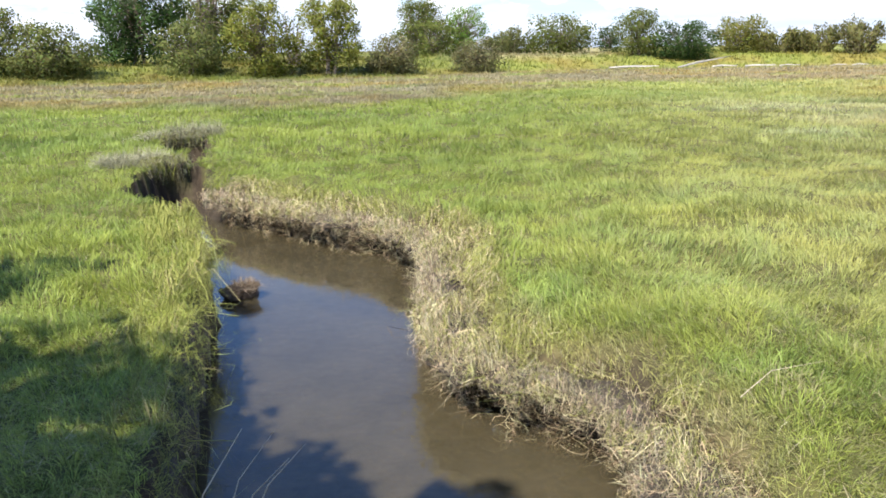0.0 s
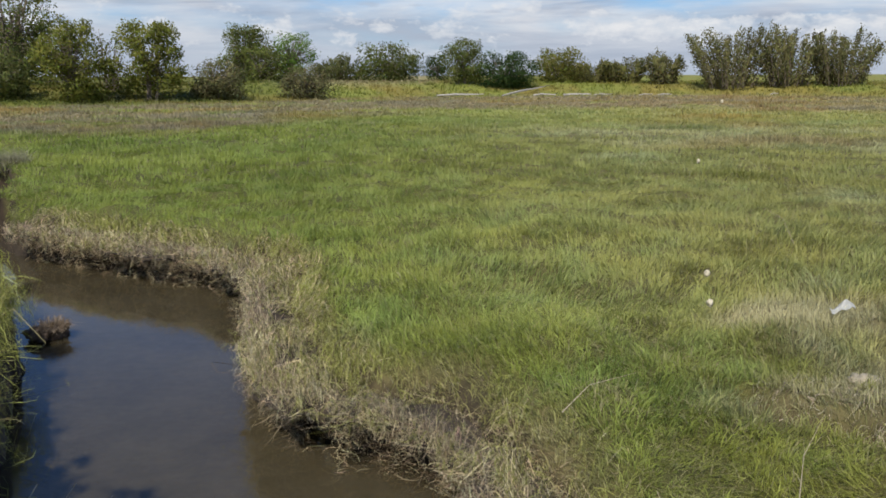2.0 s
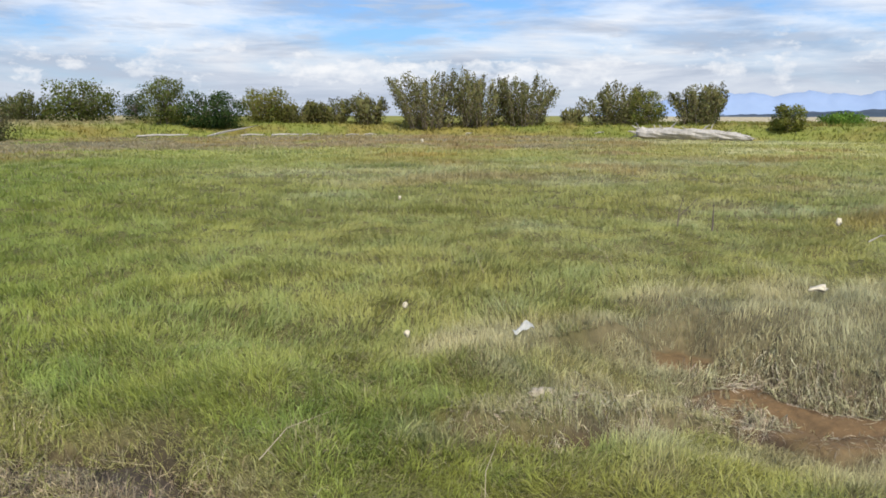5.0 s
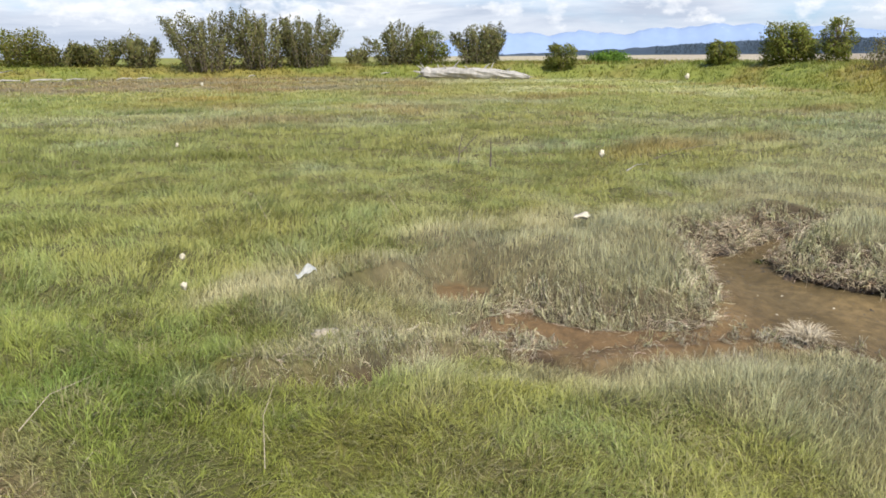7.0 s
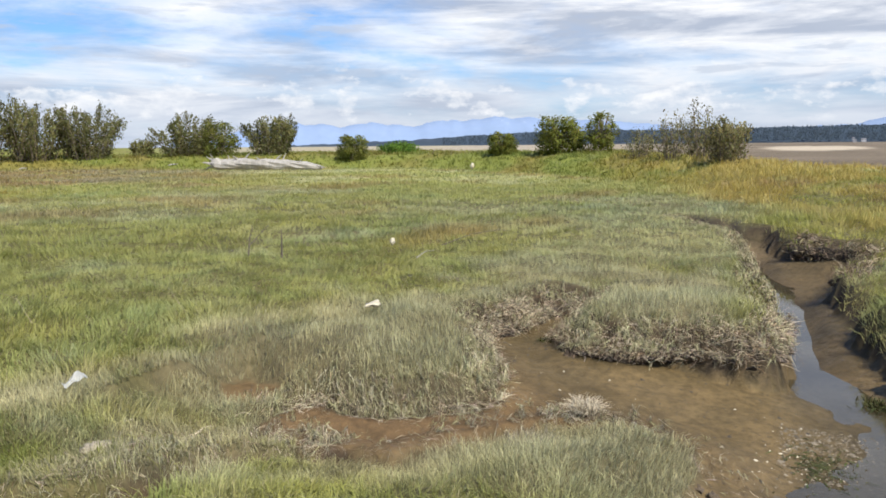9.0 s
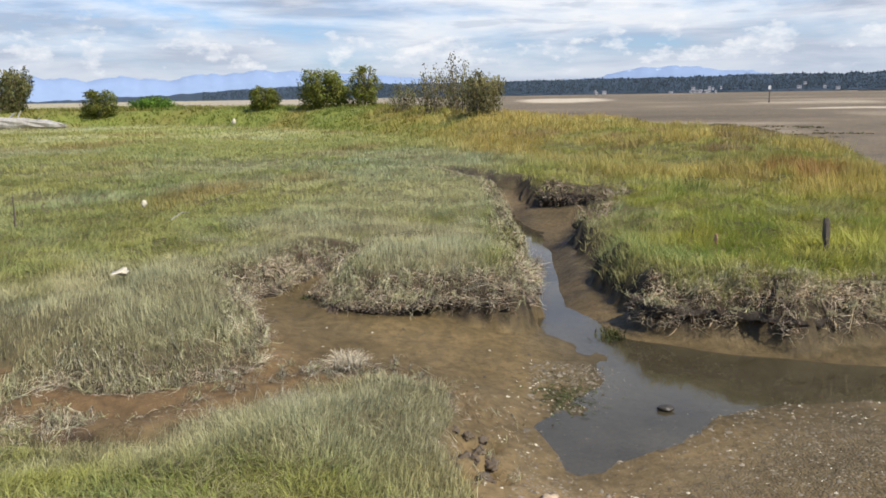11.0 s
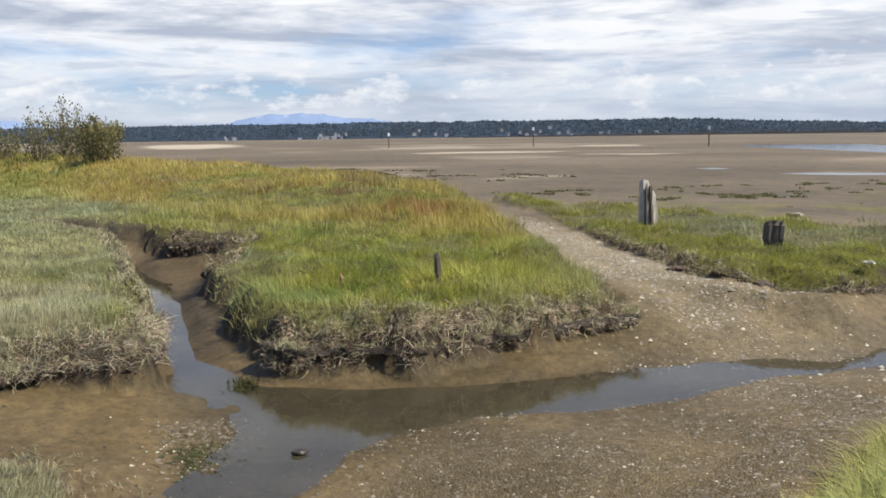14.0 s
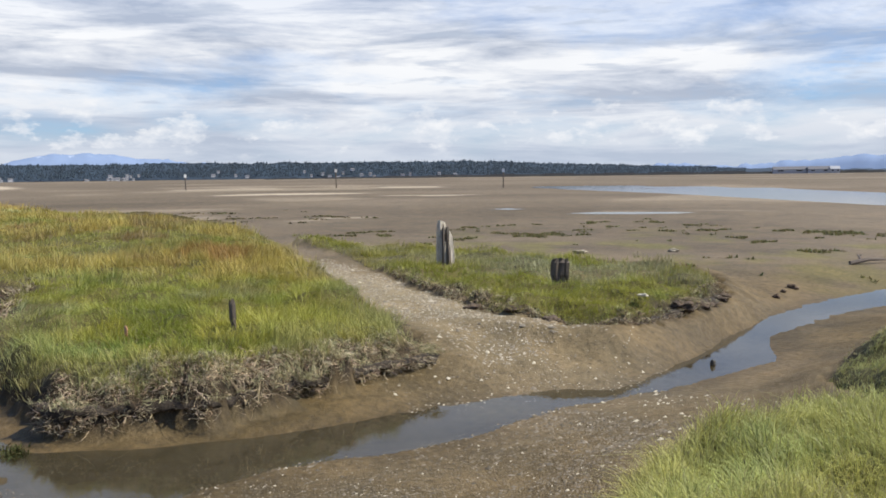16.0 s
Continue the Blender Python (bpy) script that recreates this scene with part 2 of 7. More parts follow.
M_GREYWOOD = plain("grey_weathered_wood", (0.55, 0.49, 0.4), 0.9, (34, 0.55), (9, 0.6), 0.9, (1, 1, 0.12), depth=0.02)
M_STONE = stones_material("pebble_stone", (0.085, 0.07, 0.046), (0.25, 0.21, 0.15), 0.7)
M_PALEGRAVEL = stones_material("pale_gravel", (0.14, 0.12, 0.085), (0.42, 0.37, 0.28), 0.75)
M_SOD = plain("root_sod", (0.05, 0.038, 0.026), 0.95, (45, 0.5), (9, 0.5), 0.9, depth=0.02)
M_SHELL = plain("shell_white", (0.54, 0.485, 0.36), 0.55, (60, 0.12), (14, 0.25), 0.2)
M_SAND = plain("pale_dry_sand", (0.42, 0.36, 0.26), 0.95, (60, 0.2), (6, 0.2), 0.4)
M_SANDPATCH = plain("sand_patch", (0.38, 0.33, 0.24), 0.95, (60, 0.3), (9, 0.4), 0.5)
M_PLASTIC = plain("white_film", (0.33, 0.335, 0.315), 0.5, (30, 0.08), (6, 0.1), 0.2)
M_CLOD = plain("wet_clod", (0.05, 0.042, 0.03), 0.5, (30, 0.4), (8, 0.3), 0.7)
M_MUDLUMP = plain("mud_lump", (0.10, 0.073, 0.045), 0.8, (30, 0.4), (8, 0.3), 0.7)
M_SODLUMP = plain("crumbling_sod", (0.12, 0.085, 0.055), 0.95, (40, 0.5), (9, 0.5), 0.9, depth=0.02)
M_TAN = plain("tan_leaf", (0.5, 0.37, 0.23), 0.7, (30, 0.25), (8, 0.3), 0.3)
M_ORANGE = plain("orange_leaf", (0.48, 0.27, 0.14), 0.7, (30, 0.3), (8, 0.3), 0.2)
# distance haze is mixed into these bluish hill and woods colours
M_HILL = plain("forested_hill", (0.03, 0.05, 0.075), 1.0, (0.02, 0.3), (0.004, 0.3), 0.0)
M_WOODS = plain("far_conifers", (0.022, 0.038, 0.054), 1.0, (0.05, 0.4), (0.01, 0.4), 0.0)
M_MOUNT = mountain_material()
M_HOUSE = plain("pale_house_wall", (0.4, 0.41, 0.43), 0.8, (2, 0.1), (0.3, 0.1), 0.0)
M_ROOF = plain("grey_roof", (0.16, 0.16, 0.17), 0.8, (2, 0.2), (0.3, 0.1), 0.0)
M_GLASSDARK = plain("dark_window", (0.03, 0.035, 0.04), 0.2, (2, 0.2), (0.3, 0.1), 0.0)
M_MARK = plain("marker_board", (0.8, 0.8, 0.78), 0.5, (5, 0.1), (1, 0.1), 0.0)
M_DIKE = plain("dark_rock_dike", (0.03, 0.03, 0.03), 0.95, (0.5, 0.4), (0.1, 0.3), 0.0)


# ---- number tools ----
rng = np.random.default_rng(7)


def lattice(ix, iy, seed):
    h = (ix.astype(np.int64) * 374761393 + iy.astype(np.int64) * 668265263 + seed * 974711) & 0x7FFFFFFF
    h = ((h ^ (h >> 13)) * 1274126177) & 0x7FFFFFFF
    return ((h ^ (h >> 16)) & 0xFFFFFF) / float(0xFFFFFF)


def vnoise(x, y, scale, seed=0, octaves=3):
    """Smooth value noise, about -1 to 1."""
    out, amp, tot = np.zeros_like(x, dtype=float), 1.0, 0.0
    for o in range(octaves):
        u, v = x * scale * 2 ** o + 37.1 * o, y * scale * 2 ** o - 11.7 * o
        iu, iv = np.floor(u), np.floor(v)
        fu, fv = u - iu, v - iv
        fu, fv = fu * fu * (3 - 2 * fu), fv * fv * (3 - 2 * fv)
        s = seed + o * 17
        n = (lattice(iu, iv, s) * (1 - fu) + lattice(iu + 1, iv, s) * fu) * (1 - fv) + (lattice(iu, iv + 1, s) * (1 - fu) + lattice(iu + 1, iv + 1, s) * fu) * fv
        out += amp * (2 * n - 1)
        tot += amp
        amp *= 0.5
    return out / tot


def smooth(lo, hi, x):
    t = np.clip((x - lo) / (hi - lo), 0, 1)
    return t * t * (3 - 2 * t)


def inside(poly, x, y):
    """Signed distance to a polygon: positive inside."""
    p = np.asarray(poly, float)
    best, odd = np.full(x.shape, 1e18), np.zeros(x.shape, bool)
    for (ax, ay), (bx, by) in zip(p, np.roll(p, -1, 0)):
        ex, ey = bx - ax, by - ay
        wx, wy = x - ax, y - ay
        t = np.clip((wx * ex + wy * ey) / (ex * ex + ey * ey + 1e-12), 0, 1)
        best = np.minimum(best, (wx - t * ex) ** 2 + (wy - t * ey) ** 2)
        cross = (ay > y) != (by > y)
        with np.errstate(divide="ignore", invalid="ignore"):
            odd ^= cross & (x < ex * (y - ay) / (ey if ey else 1e-12) + ax)
    return np.where(odd, 1.0, -1.0) * np.sqrt(best)


# ---- plan of the marsh (metres) ----
WATER_Z, SOIL_Z = -0.80, -0.12
CREEK = [(-14, 1.9), (-14, 3.4), (-8, 3.8), (-4, 3.2), (-2.0, 3.2), (-1.15, 3.55), (-1.0, 4.0), (-1.05, 4.6), (-1.15, 5.6), (-1.26, 6.6), (-1.42, 7.8), (-1.62, 9.3), (-1.95, 10.9), (-2.35, 12.4),
         (-3.0, 13.3), (-3.5, 14.6), (-3.75, 16.9), (-3.5, 17.3), (-3.15, 17.3), (-3.25, 18.4), (-4.0, 19.3), (-4.4, 22.3), (-3.45, 22.4), (-3.0, 19.2), (-2.75, 16.8), (-2.55, 15.0),
         (-2.2, 14.6), (-1.5, 13.7), (-0.67, 12.75), (0.16, 11.9), (0.8, 11.1), (1.05, 10.5), (1.0, 9.7), (0.9, 8.8), (0.8, 7.6), (0.75, 6.85),
         (0.87, 6.37), (1.11, 6.0), (1.55, 5.65), (1.67, 5.2), (1.75, 4.3), (1.7, 3.0), (1.2, 2.2), (0.2, 1.9), (-1.5, 1.75), (-4, 1.7), (-8, 2.3)]
BASIN_NORTH = [(6.35, 4.5), (6.75, 4.4), (6.65, 4.0), (6.7, 3.6), (6.95, 3.2), (7.1, 2.85), (7.55, 2.8), (8.4, 3.15), (9.3, 3.65), (10.1, 4.0), (10.4, 3.65), (11.1, 3.7), (12.1, 3.35), (12.1, 3.0), (11.2, 2.92),
               (10.1, 2.95), (9.75, 2.6), (9.75, 1.95), (10.0, 1.5), (9.9, 0.65), (10.6, 0.5), (12.4, 0.55), (15.0, 0.95), (18.2, 1.35), (21.2, 1.9), (25.3, 4.0)]
ISLAND_SIDE = [(25.6, 3.6), (21.8, 1.3), (20.0, 0.6), (19.4, -0.8), (18.5, -1.0), (15.2, -0.35), (11.8, -0.45), (10.5, -0.75), (10.05, -1.0), (9.95, -1.5), (9.85, -2.1),
               (9.55, -2.4), (9.75, -2.9), (9.9, -3.55), (10.2, -4.5), (10.35, -5.7), (11.5, -5.9), (15.3, -6.5), (20.0, -7.6), (27.0, -8.9)]
SHORE = [(34, -9.6), (44, -7), (58, 0), (75, 12), (95, 30), (160, 70), (400, 200), (4600, 1800), (4600, -4600), (-1500, -4600), (2, -60), (4, -25)]
NEAR_SIDE = [(7.0, -14.0), (7.6, -12.2), (7.2, -10.3), (6.6, -9.0), (6.0, -8.4), (5.3, -8.25), (4.95, -7.85), (5.2, -7.3), (5.52, -6.6), (5.65, -6.0), (5.6, -5.3), (5.35, -4.7), (5.0, -4.15), (4.5, -3.45), (4.0, -2.0), (4.3, -0.6),
             (5.0, 0.45), (5.64, 0.72), (6.14, 0.98), (6.57, 0.95), (7.3, 0.95), (7.55, 1.6), (7.1, 2.3), (6.4, 2.7), (5.9, 3.1), (5.7, 3.8), (5.75, 4.2), (6.0, 4.5)]
SLIT = [(6.86, 5.48), (7.18, 5.39), (6.98, 4.92), (6.61, 4.79), (6.5, 5.04)]
RUT_LINE = [(3.6, 4.75), (3.8, 4.3), (4.0, 4.06), (4.35, 4.05), (4.77, 4.1), (5.24, 3.99), (5.55, 3.75), (5.85, 3.55)]
RUT = [(x, y - 0.1) for x, y in RUT_LINE] + [(x, y + 0.07) for x, y in RUT_LINE[::-1]]
BASIN = BASIN_NORTH + ISLAND_SIDE + SHORE + NEAR_SIDE
ISLET = [(10.2, -8.6), (10.65, -8.25), (11.4, -8.05), (12.1, -7.85), (12.9, -7.95), (15.3, -8.2), (17.4, -8.6), (21.4, -9.4), (30.2, -10.7), (28.3, -11.6), (24.7, -12.3), (22.2, -13.4), (18.4, -14.3), (16.2, -15.2), (14.5, -15.1), (13.0, -14.2), (12.0, -13.2), (11.2, -11.85), (10.5, -9.9), (10.25, -9.2)]
STREAM = [(20.2, 1.4), (17.6, 0.75), (15.6, 0.4), (11.5, 0.12), (10.1, -0.55), (9.95, -0.75), (9.5, -1.8), (9.2, -3.0), (9.15, -4.3), (9.2, -5.9), (9.1, -6.6), (8.8, -7.6), (9.4, -9.3),
          (10.3, -11.3), (11.3, -13.8), (11.9, -16.1), (12.2, -19.0), (14.0, -26.0), (13.0, -26.0), (11.2, -19.0), (10.9, -16.9), (10.8, -14.5), (10.1, -12.4), (8.7, -10.5), (8.4, -9.0), (8.3, -8.0),
          (8.4, -6.4), (8.2, -5.4), (7.95, -4.2), (8.2, -2.7), (7.95, -1.75), (7.65, -1.2), (7.1, -0.8), (6.55, -0.25), (6.5, -0.05), (7.3, 0.25), (8.0, -0.1),
          (8.6, -0.45), (9.35, -0.4), (10.1, 0.2), (11.8, 0.42), (17.6, 0.95), (20.2, 1.6)]
BAY = [(175, -118), (110, -92), (75, -78), (40, -62), (0, -60), (-60, -110), (10, -150), (61, -104), (100, -128), (140, -135)]
POOLS = [[(46.84, -36.88), (46.81, -39.42), (45.2, -41.34), (43.65, -43.19), (41.66, -44.25), (41.16, -42.09), (42.83, -39.15), (44.61, -37.56)], [(57.13, -37.35), (57.33, -39.16), (54.77, -39.1), (54.63, -37.31)]]

# the grassy rise round the marsh: bearing (clockwise from +y), foot, crest, height
B_AZ = np.array([-60, -25, 0, 8, 17, 25, 37, 45, 51, 57, 66, 71, 78, 84, 90, 97, 104, 110, 116], float)
B_FOOT = np.array([68, 68, 68, 74, 84, 86, 90, 86, 80, 76, 72, 62, 48, 36, 28, 23, 20, 19, 19], float)
B_CREST = np.array([80, 80, 82, 88, 95, 97, 98, 95, 90, 86, 80, 74, 62, 48, 39, 33, 29, 27, 26], float)
B_H = np.array([1.2, 1.2, 1.2, 1.4, 1.4, 1.3, 1.1, 1.2, 1.3, 1.3, 1.3, 1.25, 1.2, 0.95, 0.62, 0.45, 0.25, 0.08, 0.0], float)


def bearing(x, y):
    return np.degrees(np.arctan2(x, y))


def low_ground(x, y):
    """How far inside the creek or the mud basin a place lies (minus: on the grassed marsh), with a ragged edge."""
    r = np.hypot(x, y)
    rag = (0.13 * vnoise(x, y, 1.1, 3, 2) + (0.06 + 0.07 * smooth(8, 9, x) * smooth(16, 14, x)) * vnoise(x, y, 4.0, 5, 2)) * np.clip(r / 8, 0.5, 2.0)
    d = np.maximum(np.maximum(inside(CREEK, x, y), inside(SLIT, x, y)), np.minimum(inside(BASIN, x, y), -inside(ISLET, x, y)))
    return d + rag + 0.32 * east_bank(x, y) * (d > -1.5) * smooth(3.0, 2.4, x)


def near_bank(x, y):
    """The low shoulder on the viewer's side of the mud."""
    return smooth(3.2, 4.2, x) * smooth(8.6, 7.0, x + 0.25 * y) * (y < 5.6) * (y > -1.6)


def east_bank(x, y):
    """The slumped straw bank on the creek's sunny side."""
    mid = np.interp(y, [2, 6, 9, 11, 13, 15, 24], [0.4, -0.1, -0.2, -0.4, -1.6, -2.9, -3.9])
    return (x > mid) * smooth(3.2, 2.6, x) * smooth(16.0, 14.5, y)


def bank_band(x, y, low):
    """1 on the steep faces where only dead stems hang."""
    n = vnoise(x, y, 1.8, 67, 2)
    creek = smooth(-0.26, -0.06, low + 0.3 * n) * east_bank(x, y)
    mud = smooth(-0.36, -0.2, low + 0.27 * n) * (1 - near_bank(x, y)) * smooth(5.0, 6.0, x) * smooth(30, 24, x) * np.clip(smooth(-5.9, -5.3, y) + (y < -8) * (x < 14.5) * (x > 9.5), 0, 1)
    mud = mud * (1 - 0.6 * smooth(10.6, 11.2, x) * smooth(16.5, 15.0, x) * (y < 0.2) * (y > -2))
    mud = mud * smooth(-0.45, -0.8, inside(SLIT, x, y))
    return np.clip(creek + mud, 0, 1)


def height(x, y, low=None):
    low = low_ground(x, y) if low is None else low
    az, r = bearing(x, y), np.hypot(x, y)
    foot, crest, rise = (np.interp(az, B_AZ, b, right=b[-1] * (0 if b is B_H else 1)) for b in (B_FOOT, B_CREST, B_H))
    rise = rise * (1 + 0.15 * vnoise(x, y, 0.12, 9, 2))
    land = SOIL_Z + 0.05 * vnoise(x, y, 0.7, 11, 3) + 0.05 * vnoise(x, y, 0.2, 12, 1) + rise * smooth(0, 1, (r - foot) / (crest - foot))
    land = land + (SOIL_Z - 0.3 - land) * smooth(0, 1, (r - crest - 22) / 20) * smooth(44, 54, az)
    land = land + (0.11 + 0.12 * smooth(84, 88, az)) * vnoise(x, y, 1.3, 13, 2) * smooth(40, 12, r) - 0.08 * smooth(0, 0.3, inside(ISLET, x, y)) + 0.4 * smooth(3.2, 1.6, r)
    for lx, ly, lr, lh in ((10.9, 1.9, 1.3, 0.13), (8.0, 4.3, 1.1, 0.13), (10.2, 4.8, 0.9, 0.1), (6.3, 1.5, 0.8, 0.1), (5.6, 5.0, 1.0, 0.06)):
        land = land + lh * np.exp(-((x - lx) ** 2 + (y - ly) ** 2) / lr ** 2)
    # rounded shoulders towards the mud, broad on the near side
    near = near_bank(x, y)
    steep = np.clip(smooth(8.2, 9.0, x) * smooth(0.3, 0.6, y) * 0.35 + smooth(12.5, 15, x) * (y > -3), 0, 1)
    fall = np.clip((low + 0.4) / 0.4, 0, 1) ** 1.5
    steep = np.clip(steep + 0.45 * smooth(9.0, 9.4, x) * smooth(11.2, 10.6, x) * smooth(-0.8, -1.1, y) * smooth(-5.8, -5.4, y) + 1.2 * smooth(10.9, 11.8, x) * smooth(-5.3, -5.8, y) * (1 - (y < -8.2) * smooth(15, 13, x)), 0, 1.3)
    land = land - ((0.40 - 0.26 * steep) * fall * (1 - near) + 0.36 * smooth(-1.7, 0.0, low) * near) * smooth(3.0, 4.0, x) * smooth(60, 40, r)
    land = land - 0.32 * np.clip((low + 0.4) / 0.4, 0, 1) ** 1.6 * east_bank(x, y)
    # the worn rut through the near shoulder, with a raised mat of stems behind it
    rut = inside(RUT, x, y)
    behind = y > np.interp(x, [p[0] for p in RUT_LINE], [p[1] for p in RUT_LINE])
    land = land - 0.17 * smooth(-0.08, 0.06, rut) + 0.09 * smooth(-0.7, -0.1, rut) * smooth(-0.02, -0.1, rut) * behind * smooth(3.4, 3.8, x)
    # the mud: dips under the water, lifts away from it, with a shell bank between the islands
    wet = np.maximum(np.maximum(inside(STREAM, x, y), inside(CREEK, x, y) + 0.02 + 0.3 * east_bank(x, y)), inside(BAY, x, y))
    wet = wet + 0.08 * smooth(9.8, 10.5, x) - 0.08 * smooth(-6.0, -7.5, y) * (r < 40)
    floor = WATER_Z - 0.13 * smooth(-0.03, 0.5, wet) + 0.28 * smooth(-0.02, 2.6, -wet) + 0.012 * vnoise(x, y, 1.6, 21, 3) + 0.02 * vnoise(x, y, 1.2, 22, 3) * smooth(0, 1, -wet)
    shoal = smooth(8.3, 7.7, x) * smooth(4.5, 5.5, x) * smooth(-1.6, -1.0, y) * smooth(-0.1, 0.1, wet)
    floor = floor + shoal * (WATER_Z - 0.03 + 0.075 * vnoise(x, y, 2.6, 24, 3) - 0.03 * smooth(0.25, 0.6, wet) - floor)
    path = np.exp(-((x - 19) / 9) ** 2 - ((y + 7.6) / 1.6) ** 2) + 0.5 * np.exp(-((x - 12) / 3) ** 2 - ((y + 6.6) / 1.3) ** 2)
    floor = floor + 0.2 * path * smooth(-0.05, -0.9, wet)
    cut = smooth(8.8, 9.4, x) * smooth(12.8, 12.2, x) * smooth(-5.9, -5.3, y) * (y < 4.2)
    floor = floor + (0.16 - 0.075 * cut) * smooth(1.0, 0.1, low) * smooth(3.5, 5.0, x) * smooth(0.0, -0.3, wet)
    floor = floor + 0.24 * smooth(1.3, 0.0, -inside(ISLET, x, y)) * smooth(0.0, -0.3, wet)
    floor = np.where(r < 40, np.minimum(floor, SOIL_Z - 0.14 + 0.03 * vnoise(x, y, 0.8, 25, 2)), floor)
    for px, py in ((6.37, 0.78), (6.05, 0.6), (6.2, 0.86), (5.9, 0.5), (6.5, 0.62), (5.8, 0.72)):      # footprints
        floor = floor - 0.15 * np.exp(-(((x - px) / 0.1) ** 2 + ((y - py) / 0.07) ** 2))
    far = smooth(24, 40, r) * (az > 60)
    flats = WATER_Z + 0.09 + 0.05 * vnoise(x, y, 0.035, 23, 3) * smooth(30, 60, np.hypot(x - 40, y + 38)) - 0.25 * smooth(0, 6, inside(BAY, x, y))
    floor = floor + (flats - floor) * far
    return land + (floor - land) * smooth(-0.05, 0.07, low)


G1, G2, SAGE, STRAW, RUST, PURPLE, GOLD, FRESH = (np.array(c) for c in ((0.268, 0.292, 0.064), (0.212, 0.25, 0.053), (0.43, 0.415, 0.25), (0.38, 0.335, 0.195),
                                                                       (0.30, 0.215, 0.09), (0.265, 0.215, 0.155), (0.44, 0.32, 0.10), (0.265, 0.295, 0.072)))


def plants(x, y, low):
    """Colour of what grows at a place, and its height in metres."""
    az, r = bearing(x, y), np.hypot(x, y)
    az = np.where(az < -90, az + 360, az)
    foot = np.interp(az, B_AZ, B_FOOT)
    n1, n2, n3 = vnoise(x, y, 0.35, 31, 3), vnoise(x, y, 1.3, 33, 3), vnoise(x, y, 0.08, 35, 3)
    n4 = vnoise(x, y, 0.17, 37, 2)
    col = G1 + (G2 - G1) * smooth(-0.1, 0.6, n1 + 0.5 * n2)[:, None]
    col = col + (G1 * 1.1 + GOLD * 0.1 - col) * (0.6 * smooth(0.0, 0.6, n4))[:, None]
    tall = 0.2 - 0.05 * smooth(8, 5, r) + 0.06 * n2 + 0.03 * n1
    stiff = np.zeros_like(x)

    def blend(colour, w, h=None):
        nonlocal col, tall
        w = np.clip(w, 0, 1)
        col = col + (colour - col) * w[:, None]
        if h is not None:
            tall = tall + (h - tall) * w

    col = col * (1 - np.array([0.14, 0.0, 0.06]) * smooth(48, 20, az)[:, None])
    blend(G1 * 0.78 + SAGE * 0.3, 0.75 * smooth(4, 34, az) * smooth(100, 84, az) * smooth(5, 9, r))
    # grey-green saltmarsh plants round the mud
    sage = 1.1 * np.exp(-((x - 4.75) / 1.0) ** 2 - ((y - 4.5) / 0.42) ** 2) + 0.8 * np.exp(-((x - 5.1) / 0.7) ** 2 - ((y - 6.1) / 0.55) ** 2) + np.exp(-((x - 6.6) / 0.6) ** 2 - ((y - 5.4) / 0.7) ** 2) + np.exp(-((x - 8.0) / 2.6) ** 2 - ((y - 3.6) / 2.6) ** 2) + 0.8 * np.exp(-((x - 12.5) / 5) ** 2 - ((y - 3.0) / 3.0) ** 2)
    sage = sage + 0.8 * np.exp(-((x - 6.3) / 1.4) ** 2 - ((y - 1.5) / 1.4) ** 2)
    grey = smooth(0.25, 0.8, sage + 0.5 * n2 + 0.3 * n1)
    stiff = np.maximum(stiff, grey)
    blend(SAGE * (1 + 0.15 * n2)[:, None], 0.9 * grey, 0.19 + 0.06 * n2)
    blend(SAGE * np.array((0.95, 1.0, 0.85)), 0.85 * smooth(-0.2, 0.4, n3 + 0.6 * n1 + 0.3 * n2) * smooth(8, 14, r) * smooth(14, 34, az), 0.17)
    # rust and purple belt before the rise
    belt = smooth(0.46, 0.62, r / foot + 0.12 * n3 + 0.04 * n1) * smooth(62, 40, az) * (az < 66)
    blend(RUST + (PURPLE - RUST) * smooth(-0.5, 0.15, vnoise(az * 0.9, r * 1.2, 0.25, 41, 3))[:, None], 0.8 * belt * smooth(-0.85, 0.0, n1 + 0.6 * n2), 0.24)
    blend(RUST, 0.55 * smooth(0.15, 0.5, vnoise(x, y, 0.22, 43, 2)) * smooth(14, 24, r) * smooth(28, 40, az) * smooth(86, 76, az), 0.32)
    for bx, by, sx, sy, c, h in ((18.5, 8.4, 3.2, 1.6, RUST * np.array((1.15, 1.0, 0.8)), 0.34), (26, 36, 4.0, 3.0, GOLD * 0.8, 0.35), (25, 21, 2.2, 1.6, RUST, 0.3), (22.0, 7.0, 2.0, 1.0, RUST, 0.28), (11.6, 15.0, 1.5, 0.5, G2 * 0.6, 0.34), (20, 30, 3.0, 1.0, G2 * 0.7, 0.3)):
        blend(c, (0.5 if c[0] > 1.2 * c[1] else 0.75) * smooth(0.35, 0.9, np.exp(-((x - bx) / sx) ** 2 - ((y - by) / sy) ** 2) + 0.25 * n2), h)
    # the rise itself: green and yellow-green, gold at its near end
    rise_c = G2 * 0.9 + (GOLD * 0.3 + G1 * 0.35 - G2 * 0.9) * smooth(-0.3, 0.6, vnoise(az, r * 0.5, 0.5, 45, 3))[:, None]
    blend(rise_c * (1 - 0.25 * smooth(14, 4, az))[:, None], smooth(0.97, 1.03, r / foot) * (az < 84), 0.36)
    blend(STRAW * 0.9, 0.75 * smooth(0.5, 0.95, (r - foot) / 14.0) * smooth(6, 9, az) * smooth(20, 16, az) * (r > foot))
    isle = smooth(84, 88, az) * (r > 8)
